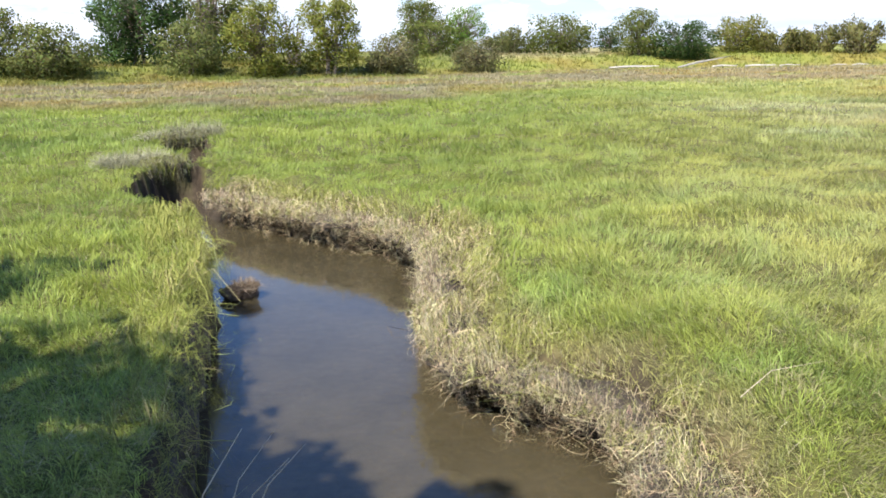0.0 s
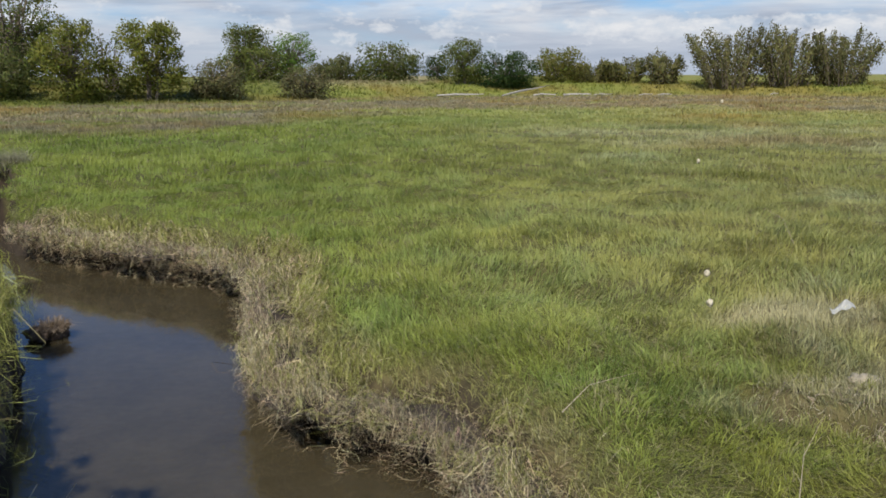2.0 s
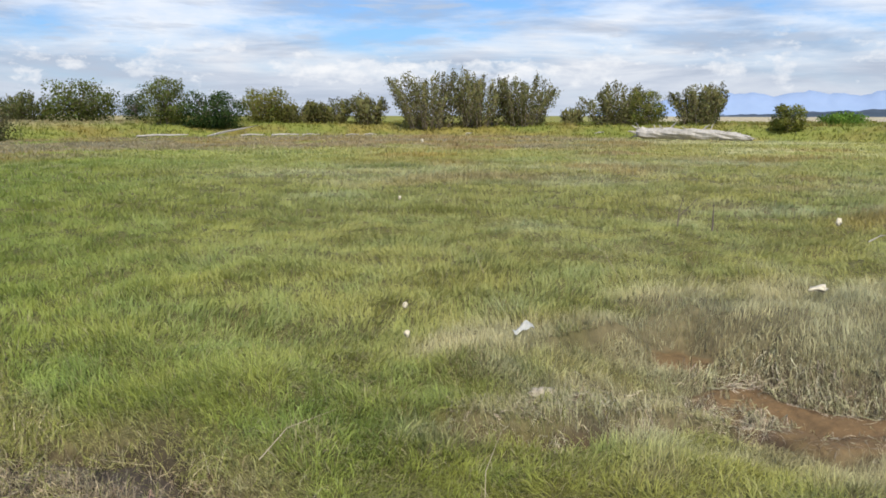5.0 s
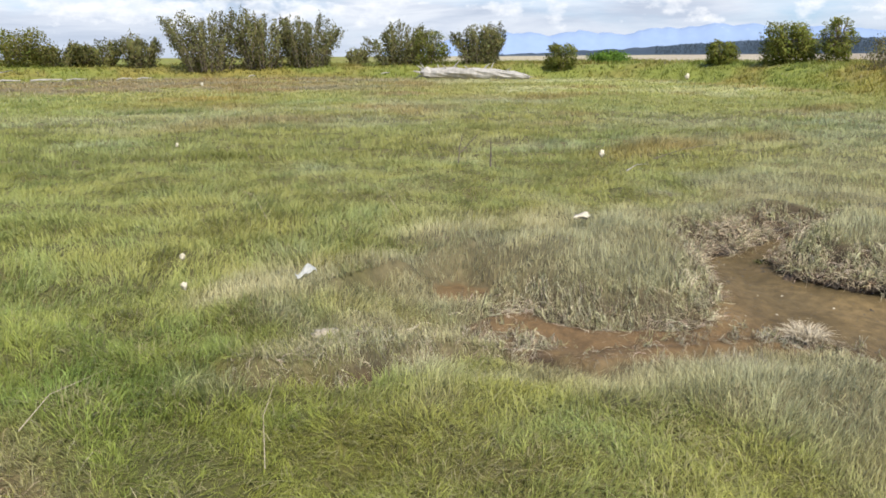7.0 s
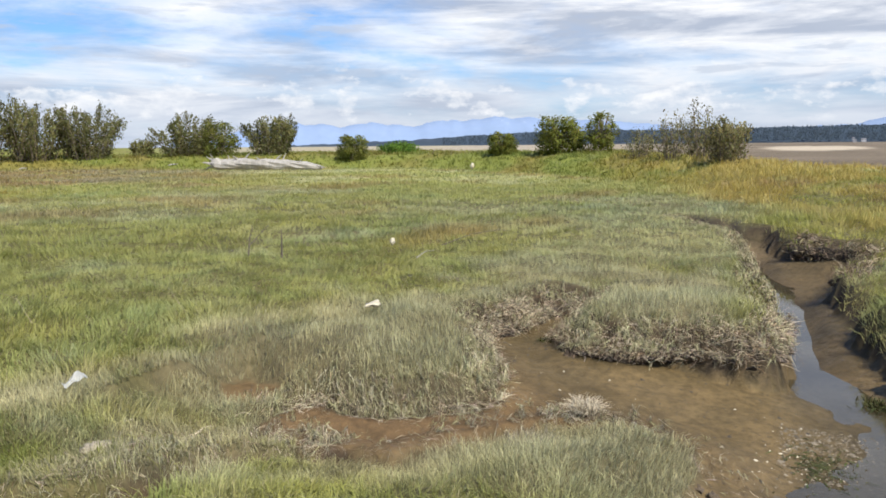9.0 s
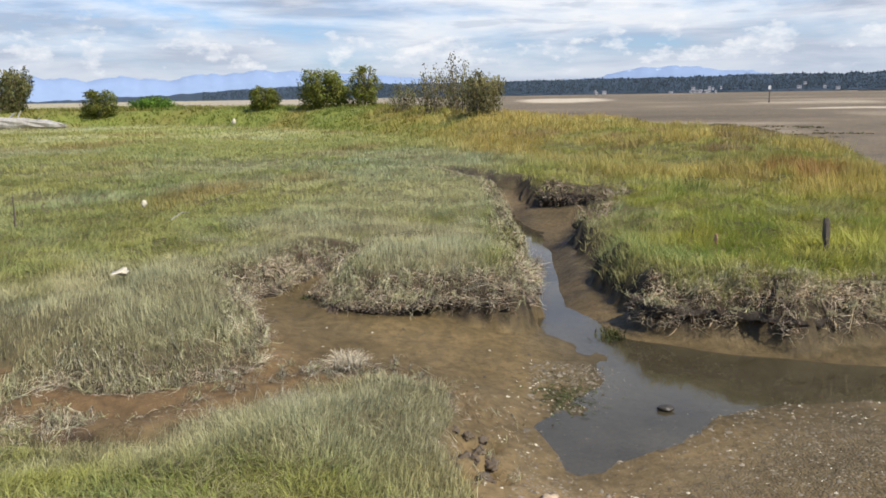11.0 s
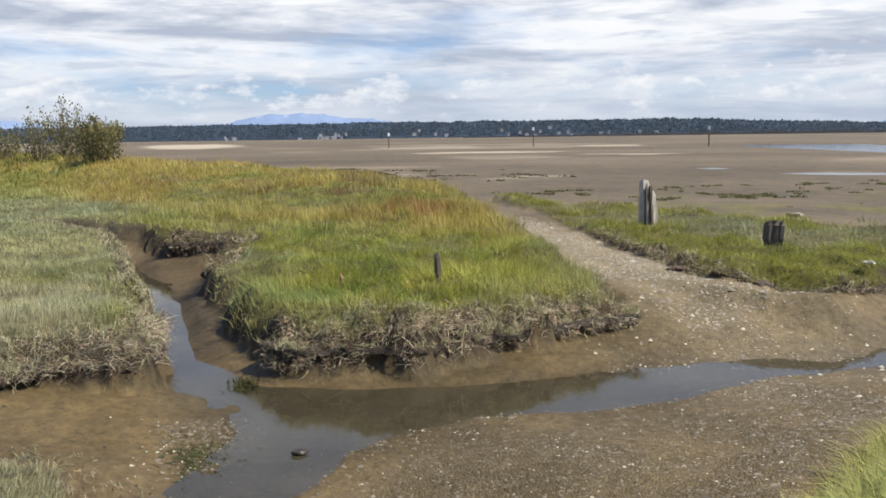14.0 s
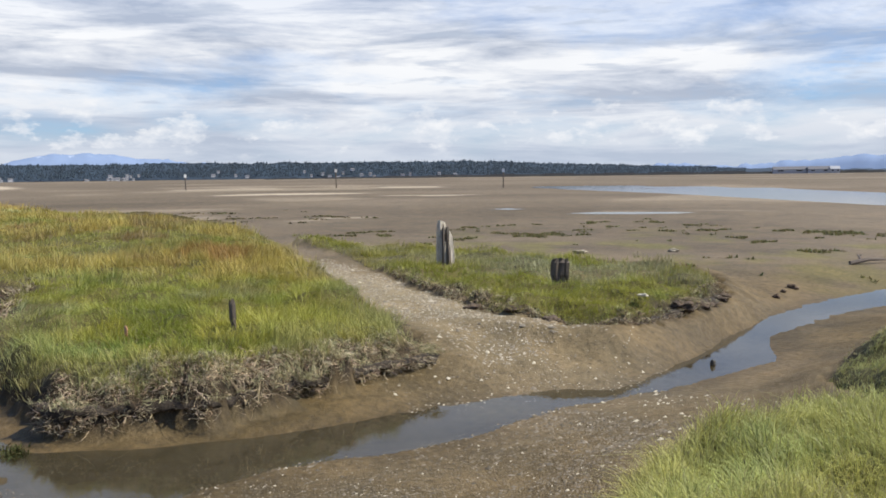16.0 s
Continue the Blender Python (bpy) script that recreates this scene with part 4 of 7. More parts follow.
def flat_weed(name, label, count, patch, box, tone, tall, wide):
    """Low seaweed and glasswort patches on the open mud."""
    x, y = rng.uniform(box[0], box[1], count), rng.uniform(box[2], box[3], count)
    keep = (low_ground(x, y) > 0.3) & (vnoise(x, y, 0.45, 71, 3) + 0.5 * vnoise(x, y, 1.6, 73, 2) > patch) & (inside(STREAM, x, y) < -0.5) & (inside(BAY, x, y) < -1)
    x, y = x[keep], y[keep]
    n = len(x)
    pos = np.c_[x, y, height(x, y) - 0.01]
    lean = rng.normal(0, 0.07, (n, 2))
    col = np.array(tone) * rng.uniform(0.5, 1.4, (n, 1)) * (1 + rng.normal(0, 0.1, (n, 3)))
    v, f, c = blades(pos, tall * rng.uniform(0.5, 1.3, n), wide * rng.uniform(0.6, 1.4, n), lean, rng.uniform(0, np.pi, n), np.clip(col, 0.01, 0.6), 1)
    me = make_mesh(name, v, f, 3, M_GRASS)
    tint(me, c)
    tagged(new(name, me), label, "marsh plants", kind="stuff")


flat_weed("glasswort", "low olive-green and brown plants in patches on the tidal mud", 110000, 0.4, (12, 38, -36, -15), (0.16, 0.15, 0.06), 0.13, 0.08)
flat_weed("glasswort", "low dark brown tufts in patches on the tidal mud", 24000, 0.1, (58, 74, -14, 0), (0.17, 0.15, 0.075), 0.14, 0.16)
flat_weed("glasswort", "scattered brown tufts on the tidal mud", 14000, 0.44, (48, 68, -24, -12), (0.16, 0.14, 0.07), 0.14, 0.15)


def sod_shelf(name, label, line, out, thick, top=SOIL_Z, step=0.07, seed=3):
    """Overhanging root mat along a bank; the open side lies to the right of the line's direction."""
    p = np.array(line, float)
    seg = np.hypot(*np.diff(p, axis=0).T)
    s_at = np.r_[0, np.cumsum(seg)]
    s = np.arange(0, s_at[-1], step)
    x, y = np.interp(s, s_at, p[:, 0]), np.interp(s, s_at, p[:, 1])
    k = 9
    ker = np.ones(k) / k
    x[k:-k], y[k:-k] = np.convolve(x, ker, "same")[k:-k], np.convolve(y, ker, "same")[k:-k]
    tx, ty = np.gradient(x), np.gradient(y)
    tl = np.hypot(tx, ty) + 1e-9
    nx, ny = ty / tl, -tx / tl
    rag = 1.1 * vnoise(s, s * 0, 1.5, seed, 3) + 0.7 * vnoise(s, s * 0 + 5, 6.0, seed, 2)
    o = np.clip(out * (0.9 + rag), -0.08, None)
    h = np.clip(thick * (0.9 + 0.9 * vnoise(s, s * 0 + 9, 2.2, seed, 3)), 0.05, None)
    prof = [(-0.34, 0 * h - 0.14), (-0.1 + 0 * o, 0 * h - 0.03), (o * 0.55, -0.02 + 0 * h), (o * 0.95, -0.07 - 0.2 * h), (o, -0.5 * h - 0.05), (o * 0.8, -0.9 * h), (o * 0.2, -h * 1.1), (-0.4 + 0 * o, -h * 1.15)]
    rows = []
    for d, z in prof:
        d = d + 0 * o
        jit = 0.018 * rng.normal(0, 1, (len(s), 3))
        rows.append(np.c_[x + nx * d, y + ny * d, top + z] + jit)
    m, n = len(prof), len(s)
    v = np.stack(rows, 0).reshape(-1, 3)
    i, j = np.meshgrid(np.arange(m - 1), np.arange(n - 1), indexing="ij")
    f = np.stack([i * n + j, (i + 1) * n + j, (i + 1) * n + j + 1, i * n + j + 1], -1).reshape(-1)
    me = make_mesh(name, v, f, 4, M_SOD, True)
    tagged(new(name, me), label, "bank", kind="structure")
    return x, y, nx, ny, o, h, top


def shelf_straw(name, label, shelf, per_m, tone, reach, drop, fresh, dead_up=0.5, inner=None):
    x, y, nx, ny, o, h, top = shelf
    n = int(len(x) * 0.07 * per_m)
    k = rng.integers(0, len(x), n)
    u = rng.random(n)
    # from the mat's top, its nose and its underside
    off = np.where(u < dead_up, rng.uniform(-0.35, 1.0, n) * o[k], o[k] * rng.uniform(0.6, 1.0, n))
    if inner is not None:
        off = np.where(u < dead_up, rng.uniform(-inner, 0.0, n) + o[k], off)
    z = top + np.where(u < dead_up, 0.0, -rng.uniform(0.1, 1.0, n) * h[k])
    root = np.c_[x[k] + nx[k] * off, y[k] + ny[k] * off, z] + rng.normal(0, 0.02, (n, 3))
    turn = rng.normal(0, 1.0, n)
    dx, dy = nx[k] * np.cos(turn) - ny[k] * np.sin(turn), nx[k] * np.sin(turn) + ny[k] * np.cos(turn)
    out = reach * rng.uniform(0.2, 1.4, n) * np.where(u < dead_up, 1.0, 0.35)
    fall = drop * rng.uniform(0, 1.3, n) ** 1.4
    hop = np.where(u < dead_up, rng.uniform(0.02, 0.16, n), 0.0)
    wide = rng.uniform(0.002, 0.005, n) * np.clip(np.hypot(x[k], y[k]) / 7, 0.8, 2.2)
    face = rng.uniform(0, np.pi, n)
    side = np.c_[np.cos(face), np.sin(face), np.zeros(n)] * wide[:, None] / 2
    wig, ph = rng.normal(0, 0.04, (n, 2)), rng.uniform(0, 6, n)
    rows, segs = [], 4
    for q in range(segs + 1):
        t = q / segs
        w = np.sin(6 * t + ph) - np.sin(ph)
        mid = root + np.c_[dx * out * t ** 0.8 + wig[:, 0] * w, dy * out * t ** 0.8 + wig[:, 1] * w, hop * 4 * t * (1 - t) - fall * t * t]
        rows += [mid - side * (1 - 0.5 * t), mid + side * (1 - 0.5 * t)] if q < segs else [mid]
    kk = 2 * segs + 1
    tri = []
    for q in range(segs - 1):
        tri += [[2 * q, 2 * q + 1, 2 * q + 3], [2 * q, 2 * q + 3, 2 * q + 2]]
    tri.append([2 * segs - 2, 2 * segs - 1, 2 * segs])
    faces = ((np.arange(n) * kk)[:, None] + np.array(tri).ravel()[None]).ravel()
    col = np.array(tone) * rng.uniform(0.25, 1.3, (n, 1)) * (1 + rng.normal(0, 0.06, (n, 3)))
    g = (rng.random(n) < fresh) & (u < dead_up)
    col[g] = G1 * rng.uniform(0.7, 1.3, (g.sum(), 1))
    me = make_mesh(name, np.stack(rows, 1).reshape(-1, 3), faces, 3, M_STRAW)
    tint(me, np.repeat(np.clip(col, 0.01, 0.8), kk, 0))
    tagged(new(name, me), label, "dead grass", kind="stuff")


RIGHT_BANK = [(1.75, 3.2), (1.75, 4.3), (1.67, 5.2), (1.55, 5.65), (1.11, 6.0), (0.87, 6.37), (0.75, 6.85), (0.8, 7.6), (0.9, 8.8), (1.0, 9.7), (1.05, 10.5), (0.8, 11.1), (0.16, 11.9), (-0.67, 12.75), (-1.5, 13.7), (-2.2, 14.6)]
LEFT_BANK = [(-2.35, 12.4), (-1.95, 10.9), (-1.62, 9.3), (-1.42, 7.8), (-1.26, 6.6), (-1.15, 5.6), (-1.05, 4.6), (-1.0, 4.0), (-1.15, 3.6)]
NORTH_BANK = [(9.3, 3.65), (10.1, 4.0), (10.4, 3.65), (11.1, 3.7), (12.1, 3.35), (12.1, 3.0), (11.2, 2.92), (10.1, 2.95), (9.75, 2.6), (9.75, 1.95), (10.0, 1.5), (9.9, 0.65), (10.6, 0.5), (12.4, 0.55)]
ISLE_BANK = [(20.0, 0.6), (19.4, -0.8), (18.5, -1.0), (15.2, -0.35), (11.8, -0.45), (10.5, -0.75), (10.05, -1.0), (9.95, -1.5), (9.85, -2.1), (9.55, -2.4), (9.75, -2.9), (9.9, -3.55), (10.2, -4.5), (10.35, -5.75)]
def along(line, step=0.07):
    """Places, outward directions along a bank line; the open side lies to the right."""
    p = np.array(line, float)
    s_at = np.r_[0, np.cumsum(np.hypot(*np.diff(p, axis=0).T))]
    s = np.arange(0, s_at[-1], step)
    x, y = np.interp(s, s_at, p[:, 0]), np.interp(s, s_at, p[:, 1])
    tx, ty = np.gradient(x), np.gradient(y)
    tl = np.hypot(tx, ty) + 1e-9
    return x, y, ty / tl, -tx / tl, s_at[-1]


def dead_stems(name, label, line, per_m, d0, d1, length, tone, hop=0.07, wild=0.8, gaps=0.3, thick=1.0, fresh=0.08, hang=WATER_Z, lip=0.12, sod=None, node=0.13):
    """Curled dead stems that lie draped down a bank's slope, in clumps with dark gaps between."""
    lx, ly, lnx, lny, total = along(line)
    n = int(total * per_m)
    k = rng.integers(0, len(lx), n)
    d = rng.uniform(d0, d1, n)
    x, y = lx[k] + lnx[k] * d + rng.normal(0, 0.04, n), ly[k] + lny[k] * d + rng.normal(0, 0.04, n)
    clump = vnoise(x, y, 3.2, 81, 2)
    cx, cy, u, v = tussocks(x, y, node, 251)
    keep = (rng.random(n) < np.clip(0.5 + clump * 1.4 + 0.5 - gaps, 0.12, 1)) & (u > 0.12) & (rng.random(n) < 0.4 + 0.8 * u)
    x, y, k, clump, cx, cy, u, v = (q[keep] for q in (x, y, k, clump, cx, cy, u, v))
    x, y = x - 0.55 * (x - cx), y - 0.55 * (y - cy)
    n = len(x)
    turn = rng.normal(0, 0.4 * wild, n) + 1.6 * wild * (v - 0.5) + 0.8 * vnoise(x, y, 2.1, 83, 2)
    ox, oy = lnx[k] * np.cos(turn) - lny[k] * np.sin(turn), lnx[k] * np.sin(turn) + lny[k] * np.cos(turn)
    d = d[keep]
    ln = length * np.minimum(rng.lognormal(-0.1, 0.45, n), 1.9) * (1 + 0.6 * clump)
    ht = hop * rng.uniform(0.1, 1.6, n) * (1 + 0.8 * clump)
    fall = ln * rng.uniform(0.25, 1.5, n)
    bend = ln * ((u - 0.5) * 1.5 * wild + rng.normal(0, 0.3, n))
    z0 = height(x, y)
    wide = rng.uniform(0.0022, 0.0056, n) * thick * np.clip(np.hypot(x, y) / 7, 0.8, 2.2)
    face = rng.uniform(0, np.pi, n)
    side = np.c_[np.cos(face), np.sin(face), rng.normal(0, 0.6, n)] * wide[:, None] / 2
    ph, curl = rng.uniform(0, 6.3, (n, 2)), (rng.normal(0, 0.13, (n, 2)) + 0.22 * np.c_[u - 0.5, v - 0.5]) * ln[:, None]
    room = np.maximum(lip - d, 0.03)
    floor = hang + rng.uniform(0, 0.14, n)
    rows, segs = [], 3
    for q in range(segs + 1):
        t = q / segs
        px = x + ox * room * (1 - np.exp(-ln * t / room)) + curl[:, 0] * (np.sin(4.5 * t + ph[:, 0]) - np.sin(ph[:, 0])) - lny[k] * bend * t * t
        py = y + oy * room * (1 - np.exp(-ln * t / room)) + curl[:, 1] * (np.sin(4.5 * t + ph[:, 1]) - np.sin(ph[:, 1])) + lnx[k] * bend * t * t
        bed = height(px, py)
        if sod is not None:
            dn = d + (px - x) * lnx[k] + (py - y) * lny[k]
            bed = np.maximum(bed, np.where((dn > -0.3) & (dn < sod[1]), sod[0] - 0.5 * np.maximum(dn, 0), -9))
        if q == 0:
            z0 = np.maximum(z0, bed)
        pz = np.maximum(z0 + ht * 4 * t * (1 - t) - fall * t * t, np.maximum(bed, floor) + 0.012)
        mid = np.c_[px, py, pz]
        rows += [mid - side * (1 - 0.5 * t), mid + side * (1 - 0.5 * t)] if q < segs else [mid]
    kk = 2 * segs + 1
    tri = []
    for q in range(segs - 1):
        tri += [[2 * q, 2 * q + 1, 2 * q + 3], [2 * q, 2 * q + 3, 2 * q + 2]]
    tri.append([2 * segs - 2, 2 * segs - 1, 2 * segs])
    faces = ((np.arange(n) * kk)[:, None] + np.array(tri).ravel()[None]).ravel()
    col = np.array(tone) * rng.uniform(0.45, 1.4, (n, 1)) * ((0.7 + 0.6 * v) * (1 + 0.25 * clump))[:, None] * (1 + rng.normal(0, 0.05, (n, 3)))
    dark = rng.random(n) < 0.2
    col[dark] = np.array((0.10, 0.075, 0.05)) * rng.uniform(0.6, 1.3, (dark.sum(), 1))
    g = rng.random(n) < fresh + 0.5 * smooth(-0.25, d0, d)
    col[g] = np.where((x[g] > 5)[:, None], SAGE * 0.8 + G1 * 0.2, G1 * 0.9 + STRAW * 0.15) * rng.uniform(0.7, 1.2, (g.sum(), 1))
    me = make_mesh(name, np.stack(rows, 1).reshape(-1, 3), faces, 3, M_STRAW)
    # shade at the stem's root and light at its tip put into the tint
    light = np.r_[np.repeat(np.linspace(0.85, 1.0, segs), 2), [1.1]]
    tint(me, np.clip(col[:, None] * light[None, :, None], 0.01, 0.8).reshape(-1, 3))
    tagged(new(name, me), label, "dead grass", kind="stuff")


def tangle(name, label, line, per_m, d0, d1, length, thick, tone, lift, roof, sink=0.03, deep=0.3):
    """Short crooked woody stems, lying every way on and over a bank's edge; roof is the height of the overhang's top."""
    lx, ly, lnx, lny, total = along(line)
    n = int(total * per_m)
    k = rng.integers(0, len(lx), n)
    d = d0 + (d1 - d0) * rng.beta(1.6, 1.4, n)
    x, y = lx[k] + lnx[k] * d, ly[k] + lny[k] * d
    cx, cy, u, v = tussocks(x, y, 0.17, 271)
    keep = (u > 0.26) & (rng.random(n) < 0.45 + 0.55 * v)
    x, y, k, d, u, v, cx, cy = (q[keep] for q in (x, y, k, d, u, v, cx, cy))
    x, y = x - 0.25 * (x - cx), y - 0.25 * (y - cy)
    n = len(x)
    bed = height(x, y)
    over = smooth(-0.1, 0.05, d)
    z = bed + rng.exponential(lift, n) - sink + over * np.maximum(roof - bed, 0) * rng.uniform(deep, 1.0, n) * (0.6 + 0.4 * u if deep < 0.5 else 1.0)
    base = np.c_[x, y, z]
    out = np.c_[lnx[k], lny[k], np.zeros(n)]
    tang = np.c_[-lny[k], lnx[k], np.zeros(n)]
    way = out * rng.normal(0.35, 0.5, (n, 1)) + tang * (rng.normal(0, 0.75, n) + 1.2 * (v - 0.5))[:, None] + np.c_[np.zeros((n, 2)), rng.normal(-0.15, 0.45, n)]
    way /= np.linalg.norm(way, axis=1)[:, None]
    ln = length * rng.lognormal(0, 0.4, n)
    arc = rng.normal(0, 1, (n, 3)) * np.array([1, 1, 0.5]) + np.array([0, 0, 0.5])
    arc -= way * (arc * way).sum(1)[:, None]
    arc /= np.linalg.norm(arc, axis=1)[:, None]
    side = np.cross(way, rng.normal(0, 1, (n, 3)))
    side /= np.linalg.norm(side, axis=1)[:, None]
    side *= (0.5 * thick * rng.uniform(0.5, 1.4, n) * np.clip(np.hypot(x, y) / 9, 0.8, 1.8))[:, None]
    hook = rng.normal(0, 0.25, n)
    rows, segs = [], 4
    for q in range(segs + 1):
        t = q / segs
        mid = base + way * (ln * t)[:, None] + arc * (ln * (1.3 * t * (1 - t) + hook * t ** 3))[:, None]
        mid[:, 2] = np.maximum(mid[:, 2], height(mid[:, 0], mid[:, 1]) + 0.004)
        rows += [mid - side * (1 - 0.6 * t), mid + side * (1 - 0.6 * t)] if q < segs else [mid]
    kk = 2 * segs + 1
    tri = []
    for q in range(segs - 1):
        tri += [[2 * q, 2 * q + 1, 2 * q + 3], [2 * q, 2 * q + 3, 2 * q + 2]]
    tri.append([2 * segs - 2, 2 * segs - 1, 2 * segs])
    faces = ((np.arange(n) * kk)[:, None] + np.array(tri).ravel()[None]).ravel()
    col = np.array(tone) * (rng.uniform(0.4, 1.35, n) * (0.7 + 0.6 * v))[:, None] * (1 + rng.normal(0, 0.05, (n, 3)))
    brown = rng.random(n) < 0.25
    col[brown] = np.array((0.13, 0.085, 0.05)) * rng.uniform(0.5, 1.3, (brown.sum(), 1))
    me = make_mesh(name, np.stack(rows, 1).reshape(-1, 3), faces, 3, M_STRAW)
    tint(me, np.repeat(np.clip(col, 0.01, 0.8), kk, 0))
    tagged(new(name, me), label, "dead stems", kind="stuff")


EAST = RIGHT_BANK[::-1]
ISLET_EDGE = [(17.4, -8.6), (15.3, -8.2), (12.9, -7.95), (12.1, -7.85), (11.4, -8.05), (10.65, -8.25), (10.2, -8.6), (10.25, -9.2), (10.5, -9.9), (11.2, -11.85), (12.0, -13.2)]
shelf = sod_shelf("bank_sod", "dark overhanging root mat of the creek bank", EAST, 0.18, 0.09, SOIL_Z - 0.19, seed=3)
shelf_straw("bank_straw", "pale dead grass and roots hanging from the creek bank", shelf, 520, (0.44, 0.37, 0.25), 0.08, 0.13, 0.03, 0.4)
dead_stems("dead_grass", "thick pale dead grass slumped down the creek bank", EAST, 5400, -0.68, 0.17, 0.16, (0.47, 0.405, 0.25), 0.09, 1.3, 0.52, 0.85, 0.3, WATER_Z + 0.36, 0.2, (SOIL_Z - 0.2, 0.17), 0.12)
tangle("dead_grass", "pale curled dead grass over the creek bank", EAST, 2600, -0.42, 0.17, 0.12, 0.0042, (0.43, 0.36, 0.225), 0.035, SOIL_Z - 0.22, 0.03, 0.7)
shelf = sod_shelf("bank_sod", "dark overhanging root mat of the shaded creek bank", LEFT_BANK[::-1], 0.06, 0.6, SOIL_Z - 0.04, seed=4)
shelf_straw("bank_straw", "green grass drooping over the shaded creek bank", shelf, 300, (0.2, 0.2, 0.08), 0.2, 0.14, 0.85, 0.97, 0.4)
dead_stems("bank_straw", "long green grass combed over the shaded creek bank", LEFT_BANK[::-1], 1500, -0.5, 0.1, 0.27, (0.34, 0.31, 0.15), 0.17, 1.6, 0.55, 0.95, 0.75, WATER_Z + 0.42, 0.26, node=0.27)
for line in ([(-3.95, 16.4), (-3.8, 17.0), (-3.5, 17.4), (-3.1, 17.3)], [(-4.6, 22.0), (-4.3, 22.5), (-3.8, 22.6), (-3.35, 22.3)]):
    shelf = sod_shelf("bank_sod", "grey tussock overhanging a dark hollow of the creek", line, 0.3, 0.22, SOIL_Z + 0.08, seed=8)
    shelf_straw("bank_straw", "grey-green grass hanging over a dark hollow", shelf, 900, (0.24, 0.225, 0.14), 0.25, 0.3, 0.3, 0.7)
shelf = sod_shelf("bank_sod", "dark root mat along the muddy bank", NORTH_BANK, 0.1, 0.16, SOIL_Z - 0.2, seed=5)
dead_stems("dead_stems", "grey-green stems drooping over the muddy bank", NORTH_BANK, 1800, -0.4, 0.1, 0.09, (0.42, 0.38, 0.25), 0.08, 1.6, 0.58, 0.95, 0.45, -0.5, 0.2, (SOIL_Z - 0.2, 0.14), 0.12)
tangle("dead_stems", "grey tangled woody stems slumped over the muddy bank", NORTH_BANK, 1900, -0.3, 0.17, 0.11, 0.0052, (0.46, 0.39, 0.275), 0.035, SOIL_Z - 0.2, 0.03, 0.6)
shelf = sod_shelf("bank_sod", "dark root mat along the channel's bank", ISLE_BANK[:4], 0.2, 0.3, SOIL_Z - 0.1, seed=6)
# stems toned darker here: shade of the sun-averted bank put into their colour
shelf_straw("bank_straw", "brown stems hanging over the channel's bank", shelf, 300, (0.26, 0.205, 0.13), 0.12, 0.16, 0.1, 0.5)
tangle("dead_stems", "grey-brown tangled dead stems slumped along the channel", ISLE_BANK[:4], 700, -0.35, 0.15, 0.16, 0.008, (0.34, 0.28, 0.19), 0.04, SOIL_Z - 0.15)
sod_shelf("bank_sod", "dark crumbling root mat of the island's bank", ISLE_BANK[5:], 0.05, 0.12, SOIL_Z - 0.27, seed=7)
dead_stems("dead_stems", "brown thatch drooping down the island's bank", ISLE_BANK[5:], 3300, -0.55, 0.06, 0.09, (0.5, 0.415, 0.26), 0.07, 1.9, 0.55, 0.9, 0.4, -0.5, 0.08, (SOIL_Z - 0.27, 0.1), 0.12)
tangle("dead_stems", "grey-brown tangled dead stems slumped down the island's bank", ISLE_BANK[5:], 1900, -0.42, 0.12, 0.1, 0.0052, (0.52, 0.425, 0.285), 0.03, SOIL_Z - 0.3, 0.03, 0.45)
dead_stems("dead_stems", "grey dead stems along the channel's grassy lip", [(12.0, 0.55), (15.0, 0.95), (18.2, 1.35), (21.2, 1.9), (25.0, 3.8)], 900, -0.4, 0.1, 0.14, (0.36, 0.31, 0.2), 0.09, 1.0, 0.35, 1.2, 0.25)
dead_stems("dead_stems", "brown dead stems along the islet's crumbling edge", ISLET_EDGE, 1200, -0.4, 0.06, 0.1, (0.33, 0.275, 0.175), 0.05, 1.2, 0.5, 1.1, 0.12, -0.46)
tangle("dead_stems", "brown crooked stems along the islet's crumbling edge", ISLET_EDGE, 500, -0.25, 0.12, 0.1, 0.007, (0.32, 0.26, 0.17), 0.02, SOIL_Z - 0.3)
sod_shelf("bank_sod", "crumbling dark soil edge of the islet", ISLET_EDGE[2:], 0.1, 0.12, SOIL_Z - 0.2, step=0.1, seed=9)
SHOULDER = [(5.9, 4.4), (5.7, 3.8), (5.9, 3.1), (6.4, 2.7), (7.1, 2.3), (7.55, 1.6), (7.3, 0.95), (6.57, 0.95), (6.14, 0.98), (5.64, 0.72)]
dead_stems("dead_stems", "grey dead stems drooping over a worn rut in the grass", RUT_LINE, 1500, -0.55, 0.0, 0.08, (0.44, 0.4, 0.28), 0.08, 1.6, 0.5, 0.9, 0.25, -0.5, 0.1, None, 0.12)
tangle("dead_stems", "pale tangled woody stems over a worn rut in the grass", RUT_LINE, 800, -0.5, 0.04, 0.09, 0.0042, (0.46, 0.4, 0.29), 0.04, SOIL_Z - 0.1)
COVE = [(6.4, 4.5), (6.75, 4.4), (6.65, 4.0), (6.7, 3.6), (6.95, 3.2), (7.1, 2.85), (7.55, 2.8), (8.4, 3.15), (9.3, 3.65)]
dead_stems("dead_stems", "pale grey dead stems on the low shoulder by the mud", SHOULDER, 700, -0.5, 0.04, 0.07, (0.36, 0.33, 0.24), 0.06, 1.4, 0.5, 1.0, 0.15)
tangle("dead_stems", "pale crooked dead stems on the low shoulder by the mud", SHOULDER, 260, -0.4, 0.1, 0.08, 0.0045, (0.42, 0.37, 0.27), 0.025, -0.6)
